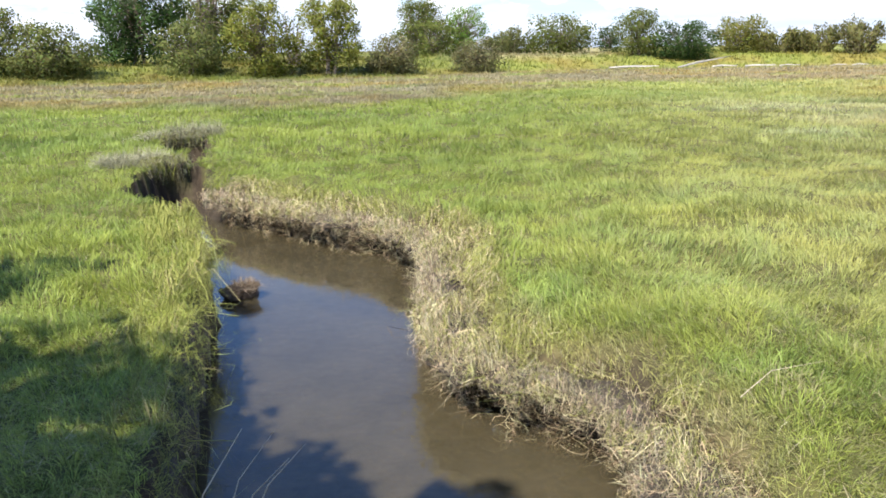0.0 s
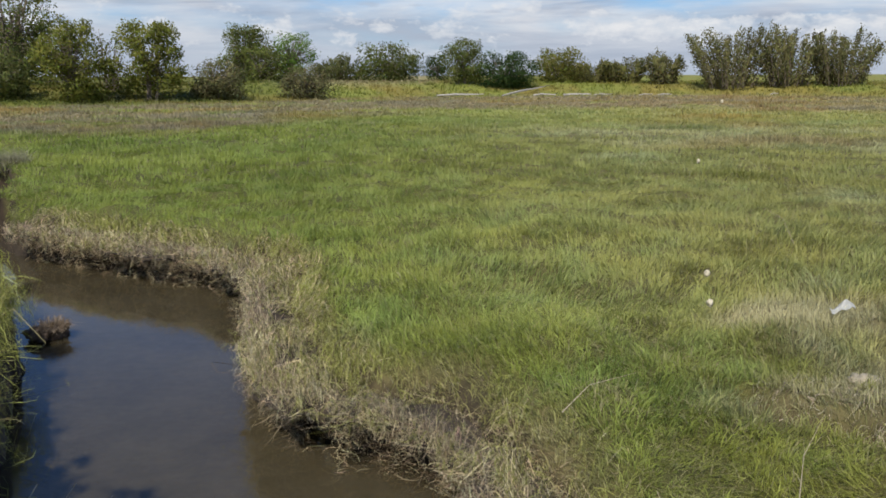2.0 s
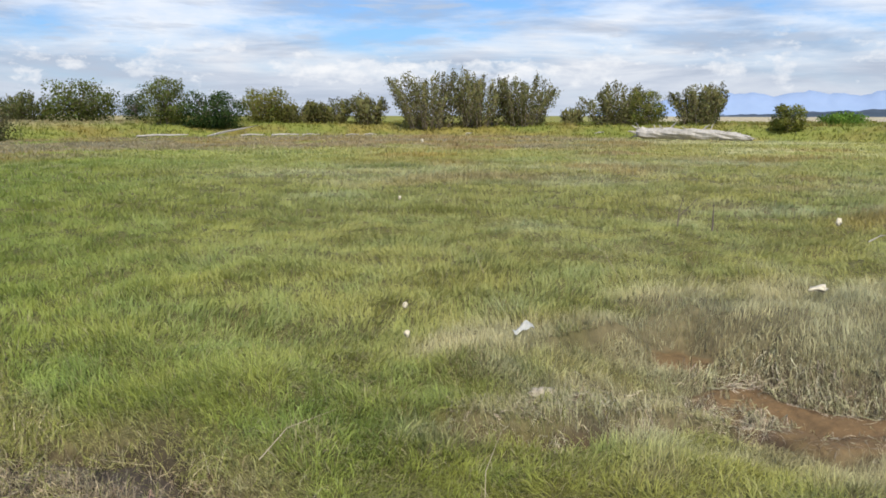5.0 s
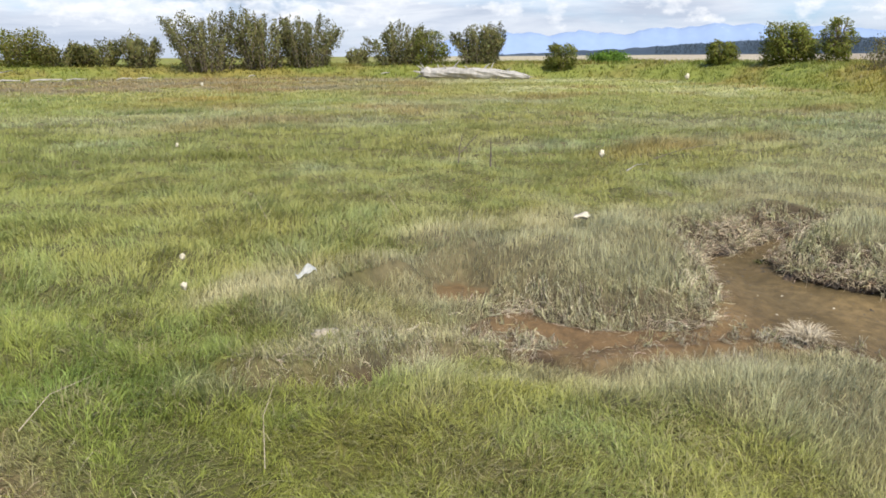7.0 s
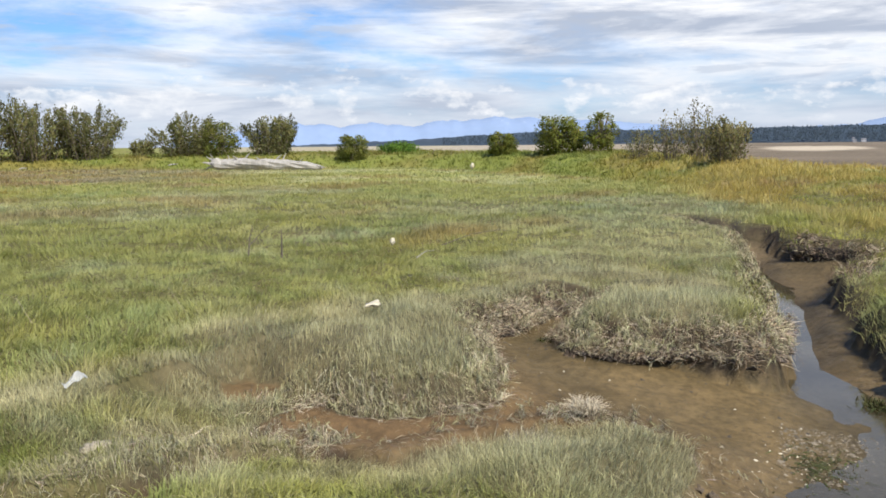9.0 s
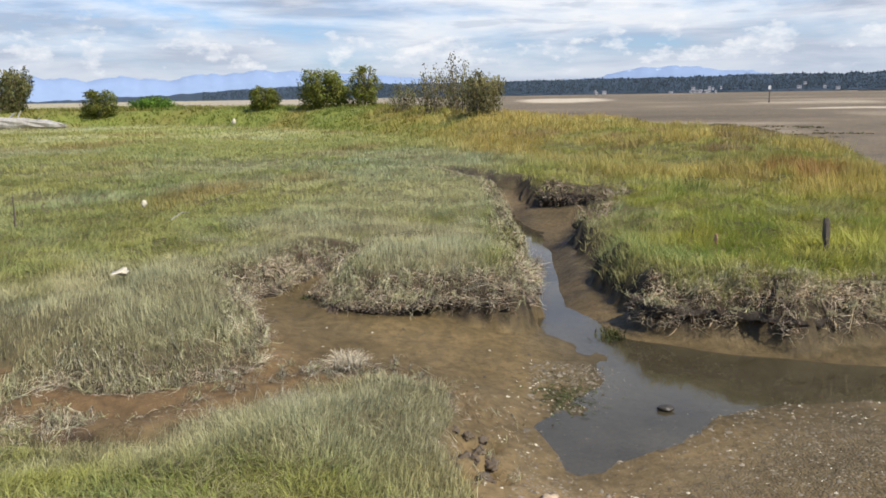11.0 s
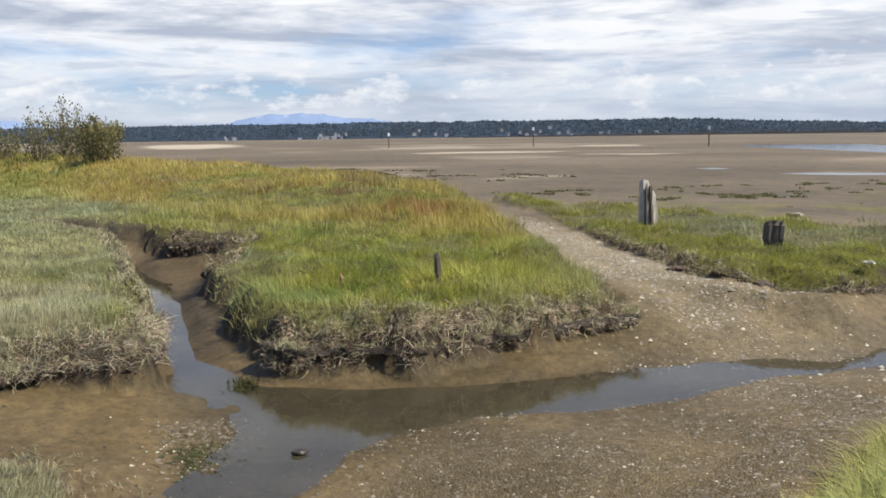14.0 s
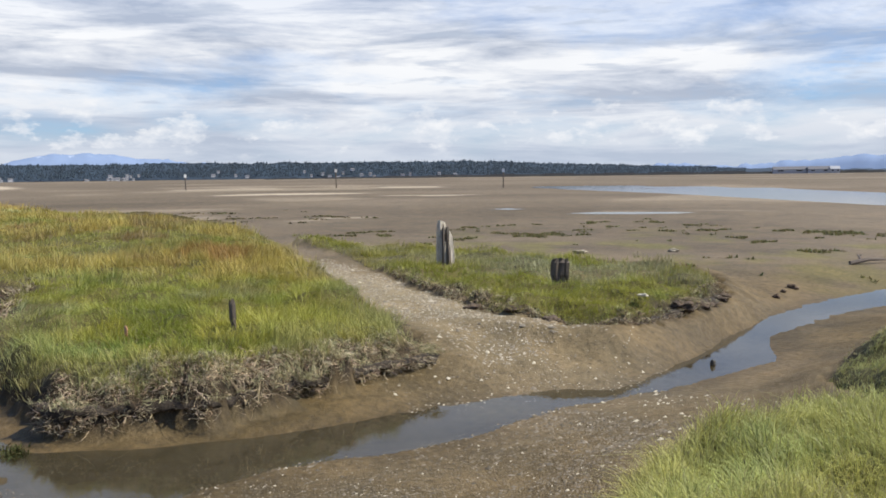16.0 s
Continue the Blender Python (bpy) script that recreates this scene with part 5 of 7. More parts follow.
dead_stems("dead_stems", "grey stems drooping at the back of the muddy cove", COVE, 1700, -0.35, 0.04, 0.1, (0.44, 0.4, 0.27), 0.09, 1.7, 0.5, 1.0, 0.3, node=0.1)
tangle("dead_stems", "grey tangled woody stems at the back of the muddy cove", COVE, 900, -0.2, 0.12, 0.1, 0.0055, (0.46, 0.4, 0.29), 0.03, SOIL_Z - 0.35)


def tuft(name, label, x, y, z, radius, count, tone, tall, seed):
    rg = np.random.default_rng(seed)
    a, q = rg.uniform(0, 6.28, count), radius * np.sqrt(rg.random(count))
    pos = np.c_[x + q * np.cos(a), y + q * np.sin(a), np.full(count, z) + float(height(np.array([x]), np.array([y]))[0])]
    lean = np.c_[np.cos(a), np.sin(a)] * (tall * rg.uniform(0.0, 0.9, count))[:, None] + rg.normal(0, 0.5 * tall, (count, 2)) + rg.normal(0, 0.4 * tall, (1, 2))
    col = np.array(tone) * rg.uniform(0.5, 1.35, (count, 1))
    v, f, c = blades(pos, tall * rg.uniform(0.5, 1.3, count), 0.008 * rg.uniform(0.6, 1.4, count), lean, rg.uniform(0, 3.14, count), col, 3)
    me = make_mesh(name, v, f, 3, M_STRAW)
    tint(me, c)
    return tagged(new(name, me), label, "grass tuft")


tuft("grass_tuft", "dry grey tuft stranded on the brown mud", 7.6, 2.0, 0.05, 0.12, 420, (0.56, 0.49, 0.36), 0.16, 1)
tuft("grass_tuft", "straw tuft on a fallen sod in the creek", -1.24, 10.05, 0.24, 0.15, 420, (0.26, 0.2, 0.14), 0.14, 2)
tuft("grass_tuft", "dry grey tuft at the stream's edge", 5.55, -0.35, 0.0, 0.14, 250, (0.33, 0.28, 0.2), 0.14, 3)
tuft("grass_tuft", "small grey tuft on the mud", 6.6, 2.2, 0.0, 0.2, 260, (0.31, 0.28, 0.2), 0.14, 4)
for k, (x, y, q, h) in enumerate(((-4.25, 16.5, 0.3, 0.3), (-3.8, 17.3, 0.3, 0.34), (-4.5, 17.0, 0.26, 0.22), (-4.75, 22.3, 0.34, 0.3), (-4.2, 22.8, 0.42, 0.44), (-3.5, 22.7, 0.36, 0.4))):
    tuft("grass_tuft", "grey-green tussock over a dark hollow of the creek", x, y, 0.0, q, 900, (0.33, 0.32, 0.21), 1.25 * h, 10 + k)


# ---- trees and bushes ----
def tube(bm, pts, radii, sides=5):
    rings = []
    for i, p in enumerate(pts):
        d = (Vector(pts[min(i + 1, len(pts) - 1)]) - Vector(pts[max(i - 1, 0)])).normalized()
        q = d.to_track_quat("Z", "Y")
        rings.append([bm.verts.new(Vector(p) + q @ Vector((radii[i] * math.cos(2 * math.pi * k / sides), radii[i] * math.sin(2 * math.pi * k / sides), 0))) for k in range(sides)])
    for a, b in zip(rings, rings[1:]):
        for k in range(sides):
            bm.faces.new((a[k], a[(k + 1) % sides], b[(k + 1) % sides], b[k]))
    bm.faces.new(rings[0][::-1])
    bm.faces.new(rings[-1])


def part(name, bm, mat, parent, label=""):
    me = bpy.data.meshes.new(name)
    bm.to_mesh(me)
    bm.free()
    me.materials.append(mat)
    ob = new(name, me)
    ob.parent = parent
    return tagged(ob, label)


LEAF_TONES = dict(olive=(0.125, 0.14, 0.05), greyolive=(0.12, 0.138, 0.065), dark=(0.06, 0.105, 0.045), yellow=(0.145, 0.158, 0.05), green=(0.11, 0.19, 0.045),
                  dkolive=(0.11, 0.13, 0.05), yolive=(0.165, 0.165, 0.055), willow=(0.19, 0.188, 0.075), sparse=(0.21, 0.195, 0.085), grey=(0.15, 0.145, 0.1))


def willow(name, label, az, dist, top_el, wide, tone, leaves, seed):
    """Upright bush: a fan of thin stems with small narrow leaves along them."""
    rg = np.random.default_rng(seed)
    x, y = dist * math.sin(radians(az)), dist * math.cos(radians(az))
    z = float(height(np.array([x]), np.array([y]))[0])
    tall = 2.0 + dist * math.tan(radians(top_el)) - z
    root = tagged(new(name), label, "bush")
    root.location = (x, y, z)
    wide = wide * 1.15
    n_stem = int(16 + 4.5 * wide)
    bm = bmesh.new()
    foot, top, bend = [], [], []
    lobe = rg.uniform(0, 6.28, 3)
    for i in range(n_stem):
        a, q = rg.uniform(0, 6.28), math.sqrt(rg.random())
        side = q * math.cos(a)
        h = tall * (1.0 - 0.42 * q * q) * (0.86 + 0.13 * math.sin(4 * side + lobe[0]) + rg.normal(0, 0.07))
        t = Vector((0.52 * wide * q * math.cos(a), 0.42 * wide * q * math.sin(a), min(h, tall)))
        f = Vector((t.x * 0.45, t.y * 0.45, -0.1))
        b = f.lerp(t, 0.5) + Vector((-0.06 * t.x, -0.06 * t.y, 0.05 * tall))
        r0 = 0.008 * tall * rg.uniform(0.6, 1.2)
        tube(bm, [f, b, t], [r0, r0 * 0.65, r0 * 0.15], 4)
        foot.append(f), top.append(t), bend.append(b)
    part("trunk", bm, M_BARK, root)
    n = int(leaves * (4.6 if tone == "sparse" else 2.6))
    k = rg.integers(0, n_stem, n)
    s = 0.06 + 0.96 * rg.random(n) ** 0.95
    F, B, T = (np.array([tuple(p) for p in q])[k] for q in (foot, bend, top))
    u = s[:, None]
    pos = (1 - u) ** 2 * F + 2 * u * (1 - u) * B + u * u * T
    off = rg.normal(0, 1, (n, 3)) * (0.36 - 0.2 * s)[:, None] * np.array([1, 1, 0.8])
    pos = pos + off
    pos[:, 2] = np.maximum(pos[:, 2], 0.05)
    size = (0.11 if tone == "sparse" else 0.175) * rg.uniform(0.6, 1.4, n)
    ax = T - F + rg.normal(0, 0.8, (n, 3)) * tall * 0.35
    ax /= np.linalg.norm(ax, axis=1)[:, None]
    nb = np.cross(ax, rg.normal(0, 1, (n, 3)))
    nb /= np.linalg.norm(nb, axis=1)[:, None] + 1e-9
    soft = off / 0.3 + 1.1 * pos * np.array([1, 1, 0.3]) / (0.5 * wide)
    soft /= np.linalg.norm(soft, axis=1)[:, None] + 1e-9
    turn = np.where((np.cross(nb, ax) * soft).sum(1) < 0, -1.0, 1.0)
    L, W = ax * size[:, None], nb * (size * 0.36 * turn)[:, None]
    v = np.stack([pos - L * 0.5, pos + W, pos + L * 0.6, pos - W], 1).reshape(-1, 3)
    f = ((np.arange(n) * 4)[:, None] + np.array([0, 1, 2, 0, 2, 3])[None]).ravel()
    me = make_mesh("crown", v, f, 3, M_LEAF, True)
    at = me.attributes.new("custom_normal", "FLOAT_VECTOR", "POINT")
    at.data.foreach_set("vector", np.repeat(soft, 4, 0).astype(np.float32).ravel())
    col = np.array(LEAF_TONES[tone]) * (rg.uniform(0.65, 1.35, n_stem)[k] * rg.uniform(0.9, 1.12, n))[:, None] * (1 + rg.normal(0, 0.06, (n, 3)))
    twig = rg.random(n) < 0.16 * (1.15 - s)
    col[twig] = np.array((0.15, 0.125, 0.08)) * rg.uniform(0.6, 1.3, (twig.sum(), 1))
    tint(me, np.repeat(np.clip(col, 0.006, 0.6), 4, 0))
    crown = new("crown", me)
    crown.parent = root
    return root


def tree(name, label, az, dist, top_el, wide, tone, habit="round", leaves=2600, base=None, seed=1, lift=None):
    rg = np.random.default_rng(seed)
    x, y = dist * math.sin(radians(az)), dist * math.cos(radians(az))
    z = float(height(np.array([x]), np.array([y]))[0]) if base is None else base
    wide = wide * ((0.95 if 10 < az < 32 else 1.0) if lift is None and tone != "sparse" else 1.0)
    tall = 2.0 + dist * math.tan(radians(top_el)) - z
    root = tagged(new(name), label, "tree" if name.endswith("tree") else "bush")
    root.location = (x, y, z)
    bm = bmesh.new()
    stems = dict(round=3, upright=8, open=4, tall=1)[habit]
    n_clump = dict(round=110, upright=120, open=70, tall=110)[habit]
    centres, radii = [], []
    low_z = dict(round=0.06, upright=0.08, open=0.12, tall=0.08)[habit] * tall if lift is None else lift
    for i in range(n_clump):
        u = rg.random()
        h = low_z + (tall * 0.92 - low_z) * u
        f = (h - low_z) / (tall - low_z)
        if habit == "upright":
            prof = (0.75 + 0.3 * f) * (1 if f < 0.7 else 1 - 1.6 * (f - 0.7)) * rg.uniform(0.8, 1.1)
            h *= rg.uniform(0.82, 1.04)
        elif habit == "tall":
            prof = 0.35 + 0.75 * math.sin(math.pi * (0.12 + 0.8 * f))
        else:
            prof = math.sqrt(max(0.02, 1 - (abs(f - 0.42) / 0.62) ** 2))
        a, q = rg.uniform(0, 2 * math.pi), wide / 2 * prof * math.sqrt(rg.uniform(0.05, 1.0)) * 0.86
        centres.append((q * math.cos(a) + 0.05 * wide * math.sin(3 * f), q * math.sin(a), h))
        radii.append(wide * (0.07 if habit == "upright" else 0.125) * rg.uniform(0.6, 1.5) * (1 - 0.45 * f))
    for s in range(stems):
        a = rg.uniform(0, 2 * math.pi)
        b = 0.06 * wide * (0 if stems == 1 else 1)
        foot = Vector((b * math.cos(a), b * math.sin(a), -0.15))
        tops = [centres[k] for k in range(s, n_clump, stems)]
        lead = max(tops, key=lambda c: c[2])
        mid = foot.lerp(Vector(lead), 0.45) + Vector((rg.normal(0, 0.04) * wide, rg.normal(0, 0.04) * wide, 0.06 * tall))
        r0 = 0.018 * tall if stems > 1 else 0.03 * tall
        tube(bm, [foot, foot.lerp(mid, 0.5) + Vector((0.02 * wide, 0, 0)), mid, Vector(lead)], [r0, r0 * 0.8, r0 * 0.6, r0 * 0.15], 6)
        for c in tops:
            if c is not lead:
                st = foot.lerp(mid, rg.uniform(0.4, 1.0))
                bend = st.lerp(Vector(c), 0.55) + Vector((0, 0, 0.03 * tall))
                tube(bm, [st, bend, Vector(c)], [r0 * 0.4, r0 * 0.25, r0 * 0.08], 4)
    part("trunk", bm, M_BARK, root)
    # crown: many small leaves round the twig ends
    n = int(leaves * ((3.1 if az < 6 else 2.3 if az < 56 else 3.3) if lift is None else 1.0))
    w = np.array(radii) ** 2
    k = rg.choice(n_clump, n, p=w / w.sum())
    d = rg.normal(0, 1, (n, 3))
    d /= np.linalg.norm(d, axis=1)[:, None]
    stretch = np.array([1, 1, 2.6 if habit == "upright" else 0.85])
    pos = np.array(centres)[k] + d * (np.array(radii)[k] * rg.uniform(0.3, 1.3, n) ** 0.7)[:, None] * stretch
    pos[:, 2] = np.maximum(pos[:, 2], 0.05)
    size = (0.085 + 0.014 * wide) * rg.uniform(0.6, 1.5, n) * (0.84 if lift is None else 1.7)
    ax = rg.normal(0, 1, (n, 3))
    ax[:, 2] = ax[:, 2] * 0.6 + (0.8 if habit == "upright" else -0.1)
    ax /= np.linalg.norm(ax, axis=1)[:, None]
    nb = np.cross(ax, rg.normal(0, 1, (n, 3)))
    nb /= np.linalg.norm(nb, axis=1)[:, None] + 1e-9
    soft = d * stretch + 0.55 * pos / (0.5 * wide) - np.array([0, 0, 0.25])
    soft /= np.linalg.norm(soft, axis=1)[:, None]
    turn = np.where((np.cross(nb, ax) * soft).sum(1) < 0, -1.0, 1.0)
    L, W = ax * size[:, None], nb * (size * 0.42 * turn)[:, None]
    v = np.stack([pos - L * 0.5, pos + W, pos + L * 0.6, pos - W], 1).reshape(-1, 3)
    f = ((np.arange(n) * 4)[:, None] + np.array([0, 1, 2, 0, 2, 3])[None]).ravel()
    me = make_mesh("crown", v, f, 3, M_LEAF, True)
    at = me.attributes.new("custom_normal", "FLOAT_VECTOR", "POINT")
    at.data.foreach_set("vector", np.repeat(soft, 4, 0).astype(np.float32).ravel())
    clump_tone = rg.uniform(0.7, 1.3, n_clump)[k]
    col = np.array(LEAF_TONES[tone]) * np.array((1.25, 1.25, 0.85)) * (0.75 if tone == "dark" else 1.0) * (clump_tone * rg.uniform(0.9, 1.12, n))[:, None] * (1 + rg.normal(0, 0.07, (n, 3)))
    if tone in ("sparse", "willow"):
        red = rg.random(n) < 0.12
        col[red] = np.array((0.16, 0.075, 0.03)) * rg.uniform(0.7, 1.3, (red.sum(), 1))
    tint(me, np.repeat(np.clip(col, 0.006, 0.6), 4, 0))
    crown = new("crown", me)
    crown.parent = root
    return root


TREES = [
    ("tree", "grey-green broadleaf tree on the grassy rise", -21.5, 76, 3.7, 6, "olive", "round", 3200),
    ("bush", "grey-olive tangled bush at the meadow's edge", -18.3, 74, 1.9, 8, "greyolive", "round", 3400),
    ("tree", "dark green dense broadleaf tree", -12.9, 84, 6.0, 9.0, "dark", "round", 6400),
    ("tree", "large dull green tree behind the bushes", -8.4, 94, 6.1, 11, "dkolive", "round", 4600),
    ("bush", "grey-olive bush with tangled twigs", -9.8, 74, 2.0, 6.5, "greyolive", "round", 2800),
    ("tree", "small yellow-green tree with bright leaves", -5.4, 72, 3.7, 6.4, "yellow", "round", 3800),
    ("tree", "small spreading yellow-green tree with open branches", -0.8, 72, 3.5, 6.6, "yellow", "open", 3400),
    ("bush", "bare grey leafless shrub between yellow-green trees", -3.2, 78, 3.3, 2.6, "grey", "upright", 40),
    ("bush", "grey leafless-looking bush before the rise", 3.2, 74, 1.15, 5, "grey", "round", 2600),
    ("tree", "round-crowned olive tree set back from the meadow", 5.2, 100, 3.45, 8.0, "dkolive", "round", 3800),
    ("bush", "dark olive rounded bush on the rise", 6.2, 92, 1.9, 6, "dkolive", "round", 2600),
    ("tree", "fresh green pointed young tree", 8.2, 94, 3.05, 5, "green", "tall", 2600),
    ("bush", "grey-brown twiggy bush before the rise", 8.9, 77, 0.75, 5, "grey", "round", 2600),
    ("bush", "dull green hedge-like bush on the rise", 11.2, 102, 1.4, 6.5, "olive", "upright", 2800),
    ("tree", "wide dark olive dome-shaped tree", 14.2, 100, 2.1, 9.2, "dkolive", "round", 3800),
    ("bush", "small dark conifer-like bush", 17.6, 102, 1.4, 4, "dark", "round", 1600),
    ("tree", "dark green bushy tree with reddish twigs", 19.4, 94, 2.45, 6.5, "dkolive", "open", 3400),
    ("bush", "dark green dense rounded bush behind driftwood", 22.3, 92, 1.55, 7.5, "dark", "round", 3400),
    ("bush", "yellow-olive bush with pale twigs", 25.7, 98, 1.75, 7.5, "yolive", "round", 3000),
    ("bush", "yellow-olive low bush on the rise", 27.9, 98, 1.05, 5.6, "yolive", "upright", 2400),
    ("bush", "olive upright bush on the rise", 30.2, 98, 1.3, 5.4, "yolive", "upright", 2600),
    ("bush", "grey-green upright willow bush", 32.6, 97, 1.7, 4.4, "willow", "upright", 2600),
    ("bush", "tall grey-green upright willow thicket", 36.7, 95, 3.5, 9.5, "willow", "upright", 4600),
    ("bush", "tall grey-green upright willow thicket", 40.2, 95, 3.3, 7.5, "willow", "upright", 4200),
    ("bush", "tall grey-green upright willow thicket", 43.1, 95, 3.2, 7.6, "willow", "upright", 4200),
    ("bush", "small pale green sapling", 46.4, 97, 0.7, 2.6, "willow", "upright", 900),
    ("bush", "grey-green upright willow bush", 49.0, 93, 2.35, 7.5, "willow", "upright", 3600),
    ("bush", "yellow-green leafy bush beside the drift log", 51.1, 90, 1.7, 4.6, "yellow", "round", 2400),
    ("bush", "grey-green upright willow behind the drift log", 54.6, 88, 2.6, 6.2, "willow", "upright", 3400),
    ("bush", "small round yellow-green bush", 59.8, 80, 0.75, 3.4, "yellow", "round", 1900),
    ("bush", "low green bush on the rise", 63.0, 88, 0.1, 5, "green", "round", 1600),
    ("bush", "small round yellow-green bush", 70.0, 73, 0.85, 3.0, "yellow", "round", 1900),
    ("bush", "leafy yellow-green bush on the rise", 73.9, 69, 1.85, 4.5, "yellow", "round", 2600),
    ("bush", "pointed yellow-green bush on the rise", 76.6, 67, 2.2, 2.5, "yellow", "tall", 1500),
    ("bush", "thin open bush with brown seed heads", 79.2, 59, 1.1, 2.2, "sparse", "upright", 260),
    ("bush", "tall thin open bush with brown leaves", 81.0, 55, 2.5, 2.6, "sparse", "upright", 300),
    ("bush", "tall thin open bush with brown leaves", 83.0, 52, 2.8, 2.9, "sparse", "upright", 420),
    ("bush", "olive-brown open bush at the end of the rise", 84.4, 47, 1.9, 2.7, "sparse", "upright", 950),
]
for i, (name, label, az, dist, el, wide, tone, habit, leaves) in enumerate(TREES):
    if habit == "upright":
        willow(name, label, az, dist, el, wide, tone, leaves, 100 + i)
    else:
        tree(name, label, az, dist, el, wide, tone, habit, leaves, seed=100 + i)


# the trees beside the viewpoint, whose shade lies on the grass and the creek
def shade_tree(x, y, tall, wide, leaves, seed):
    az, d = math.degrees(math.atan2(x, y)), math.hypot(x, y)
    return tree("tree", "leafy tree beside the creek", az, d, math.degrees(math.atan2(tall - 2.1, d)), wide, "green", "tall", leaves, base=-0.1, seed=seed, lift=0.42 * tall)


shade_tree(-3.7, -1.5, 8.0, 3.6, 15000, 71)
shade_tree(-5.0, -0.3, 8.0, 3.2, 4500, 72)
shade_tree(-5.2, 1.9, 7.6, 2.6, 500, 74)
shade_tree(-6.4, 5.0, 7.0, 2.2, 900, 73)


# ---- far shore: hills, woods, houses, mountains ----
def ridge(name, label, mat, stops, dist, depth, steps, rough, seed):
    """A long hill: bearings and crest elevations in degrees."""
    az = np.linspace(stops[0][0], stops[-1][0], steps)
    el = np.interp(az, [s[0] for s in stops], [s[1] for s in stops])
    rg = np.random.default_rng(seed)
    bumpy = vnoise(az, az * 0, 1.3, seed, 4) * rough + vnoise(az, az * 0, 9.0, seed + 3, 2) * rough * 0.3
    crest = 2 + dist * np.tan(np.radians(el + bumpy))
    rows = []
    for k, (dd, hh) in enumerate(((-0.35, 0.0), (-0.18, 0.55), (0.0, 1.0), (0.3, 0.6), (0.6, 0.0))):
        rr = dist + depth * dd
        zz = np.where(hh > 0, (crest + 2) * hh * (1 + 0.12 * vnoise(az, az * 0 + k, 3.0, seed + k, 3) * (hh < 1)) - 2, -6)
        rows.append(np.c_[rr * np.sin(np.radians(az)), rr * np.cos(np.radians(az)), zz])
    v = np.concatenate(rows)
    i, j = np.meshgrid(np.arange(4), np.arange(steps - 1), indexing="ij")
    f = np.stack([i * steps + j, i * steps + j + 1, (i + 1) * steps + j + 1, (i + 1) * steps + j], -1).reshape(-1)
    me = make_mesh(name, v, f, 4, mat, True)
    return tagged(new(name, me), label, "hill", kind="structure"), az, crest


MOUNT = [(48, 0.3), (52, 0.9), (56, 1.45), (59, 1.35), (62, 1.5), (64, 1.35), (68, 1.75), (71, 1.8), (74, 1.55), (78, 1.5), (82, 0.9), (88, 0.6), (94, 1.4), (97, 1.8), (100, 1.3), (106, 0.8), (122, 0.6), (140, 0.5), (143, 0.7), (146, 1.0), (156, 1.1), (170, 0.6)]
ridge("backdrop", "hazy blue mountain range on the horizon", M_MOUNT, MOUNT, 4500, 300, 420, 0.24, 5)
HILLS = [(54, 0.0), (58, 0.12), (64, 0.36), (70, 0.72), (76, 0.85), (84, 0.85), (92, 0.95), (100, 1.0), (112, 1.0), (122, 1.0), (128, 0.72), (136, 0.45), (141, 0.25), (147, 0.12), (165, 0.1)]
hill, hill_az, hill_top = ridge("backdrop", "dark wooded hills across the bay", M_HILL, HILLS, 2600, 500, 500, 0.09, 12)


def conifers(count):
    """Far woods along the hill: small pointed trees."""
    rg = np.random.default_rng(21)
    az = rg.uniform(66, 140, count)
    row = rg.random(count)
    d = 2600 - 172 * (1 - row)
    crest = np.interp(az, hill_az, hill_top)
    z = (crest + 2) * (0.55 + 0.45 * (d - 2508) / 92).clip(0.05, 1) - 2
    h = rg.uniform(1.4, 3.0, count) ** 1.8 * (0.5 + 0.5 * np.interp(az, [66, 90, 125, 140], [0.4, 1, 1, 0.6]))
    w = h * rg.uniform(0.3, 0.6, count)
    c = np.c_[d * np.sin(np.radians(az)), d * np.cos(np.radians(az)), z]
    ang = np.linspace(0, 2 * np.pi, 5, endpoint=False)
    ring = [c + np.c_[w * np.cos(t), w * np.sin(t), np.zeros(count)] for t in ang]
    v = np.stack(ring + [c + np.c_[np.zeros(count), np.zeros(count), h]], 1).reshape(-1, 3)
    tri = np.array([[k, (k + 1) % 5, 5] for k in range(5)]).ravel()
    f = ((np.arange(count) * 6)[:, None] + tri[None]).ravel()
    tagged(new("far_woods", make_mesh("far_woods", v, f, 3, M_WOODS, True)), "dark conifer woods on the far shore", "woods", kind="stuff")


conifers(14000)


def box(bm, lo, hi):
    vs = [bm.verts.new((x, y, z)) for x in (lo[0], hi[0]) for y in (lo[1], hi[1]) for z in (lo[2], hi[2])]
    for f in ((0, 1, 3, 2), (4, 6, 7, 5), (0, 4, 5, 1), (2, 3, 7, 6), (0, 2, 6, 4), (1, 5, 7, 3)):
        bm.faces.new([vs[k] for k in f])


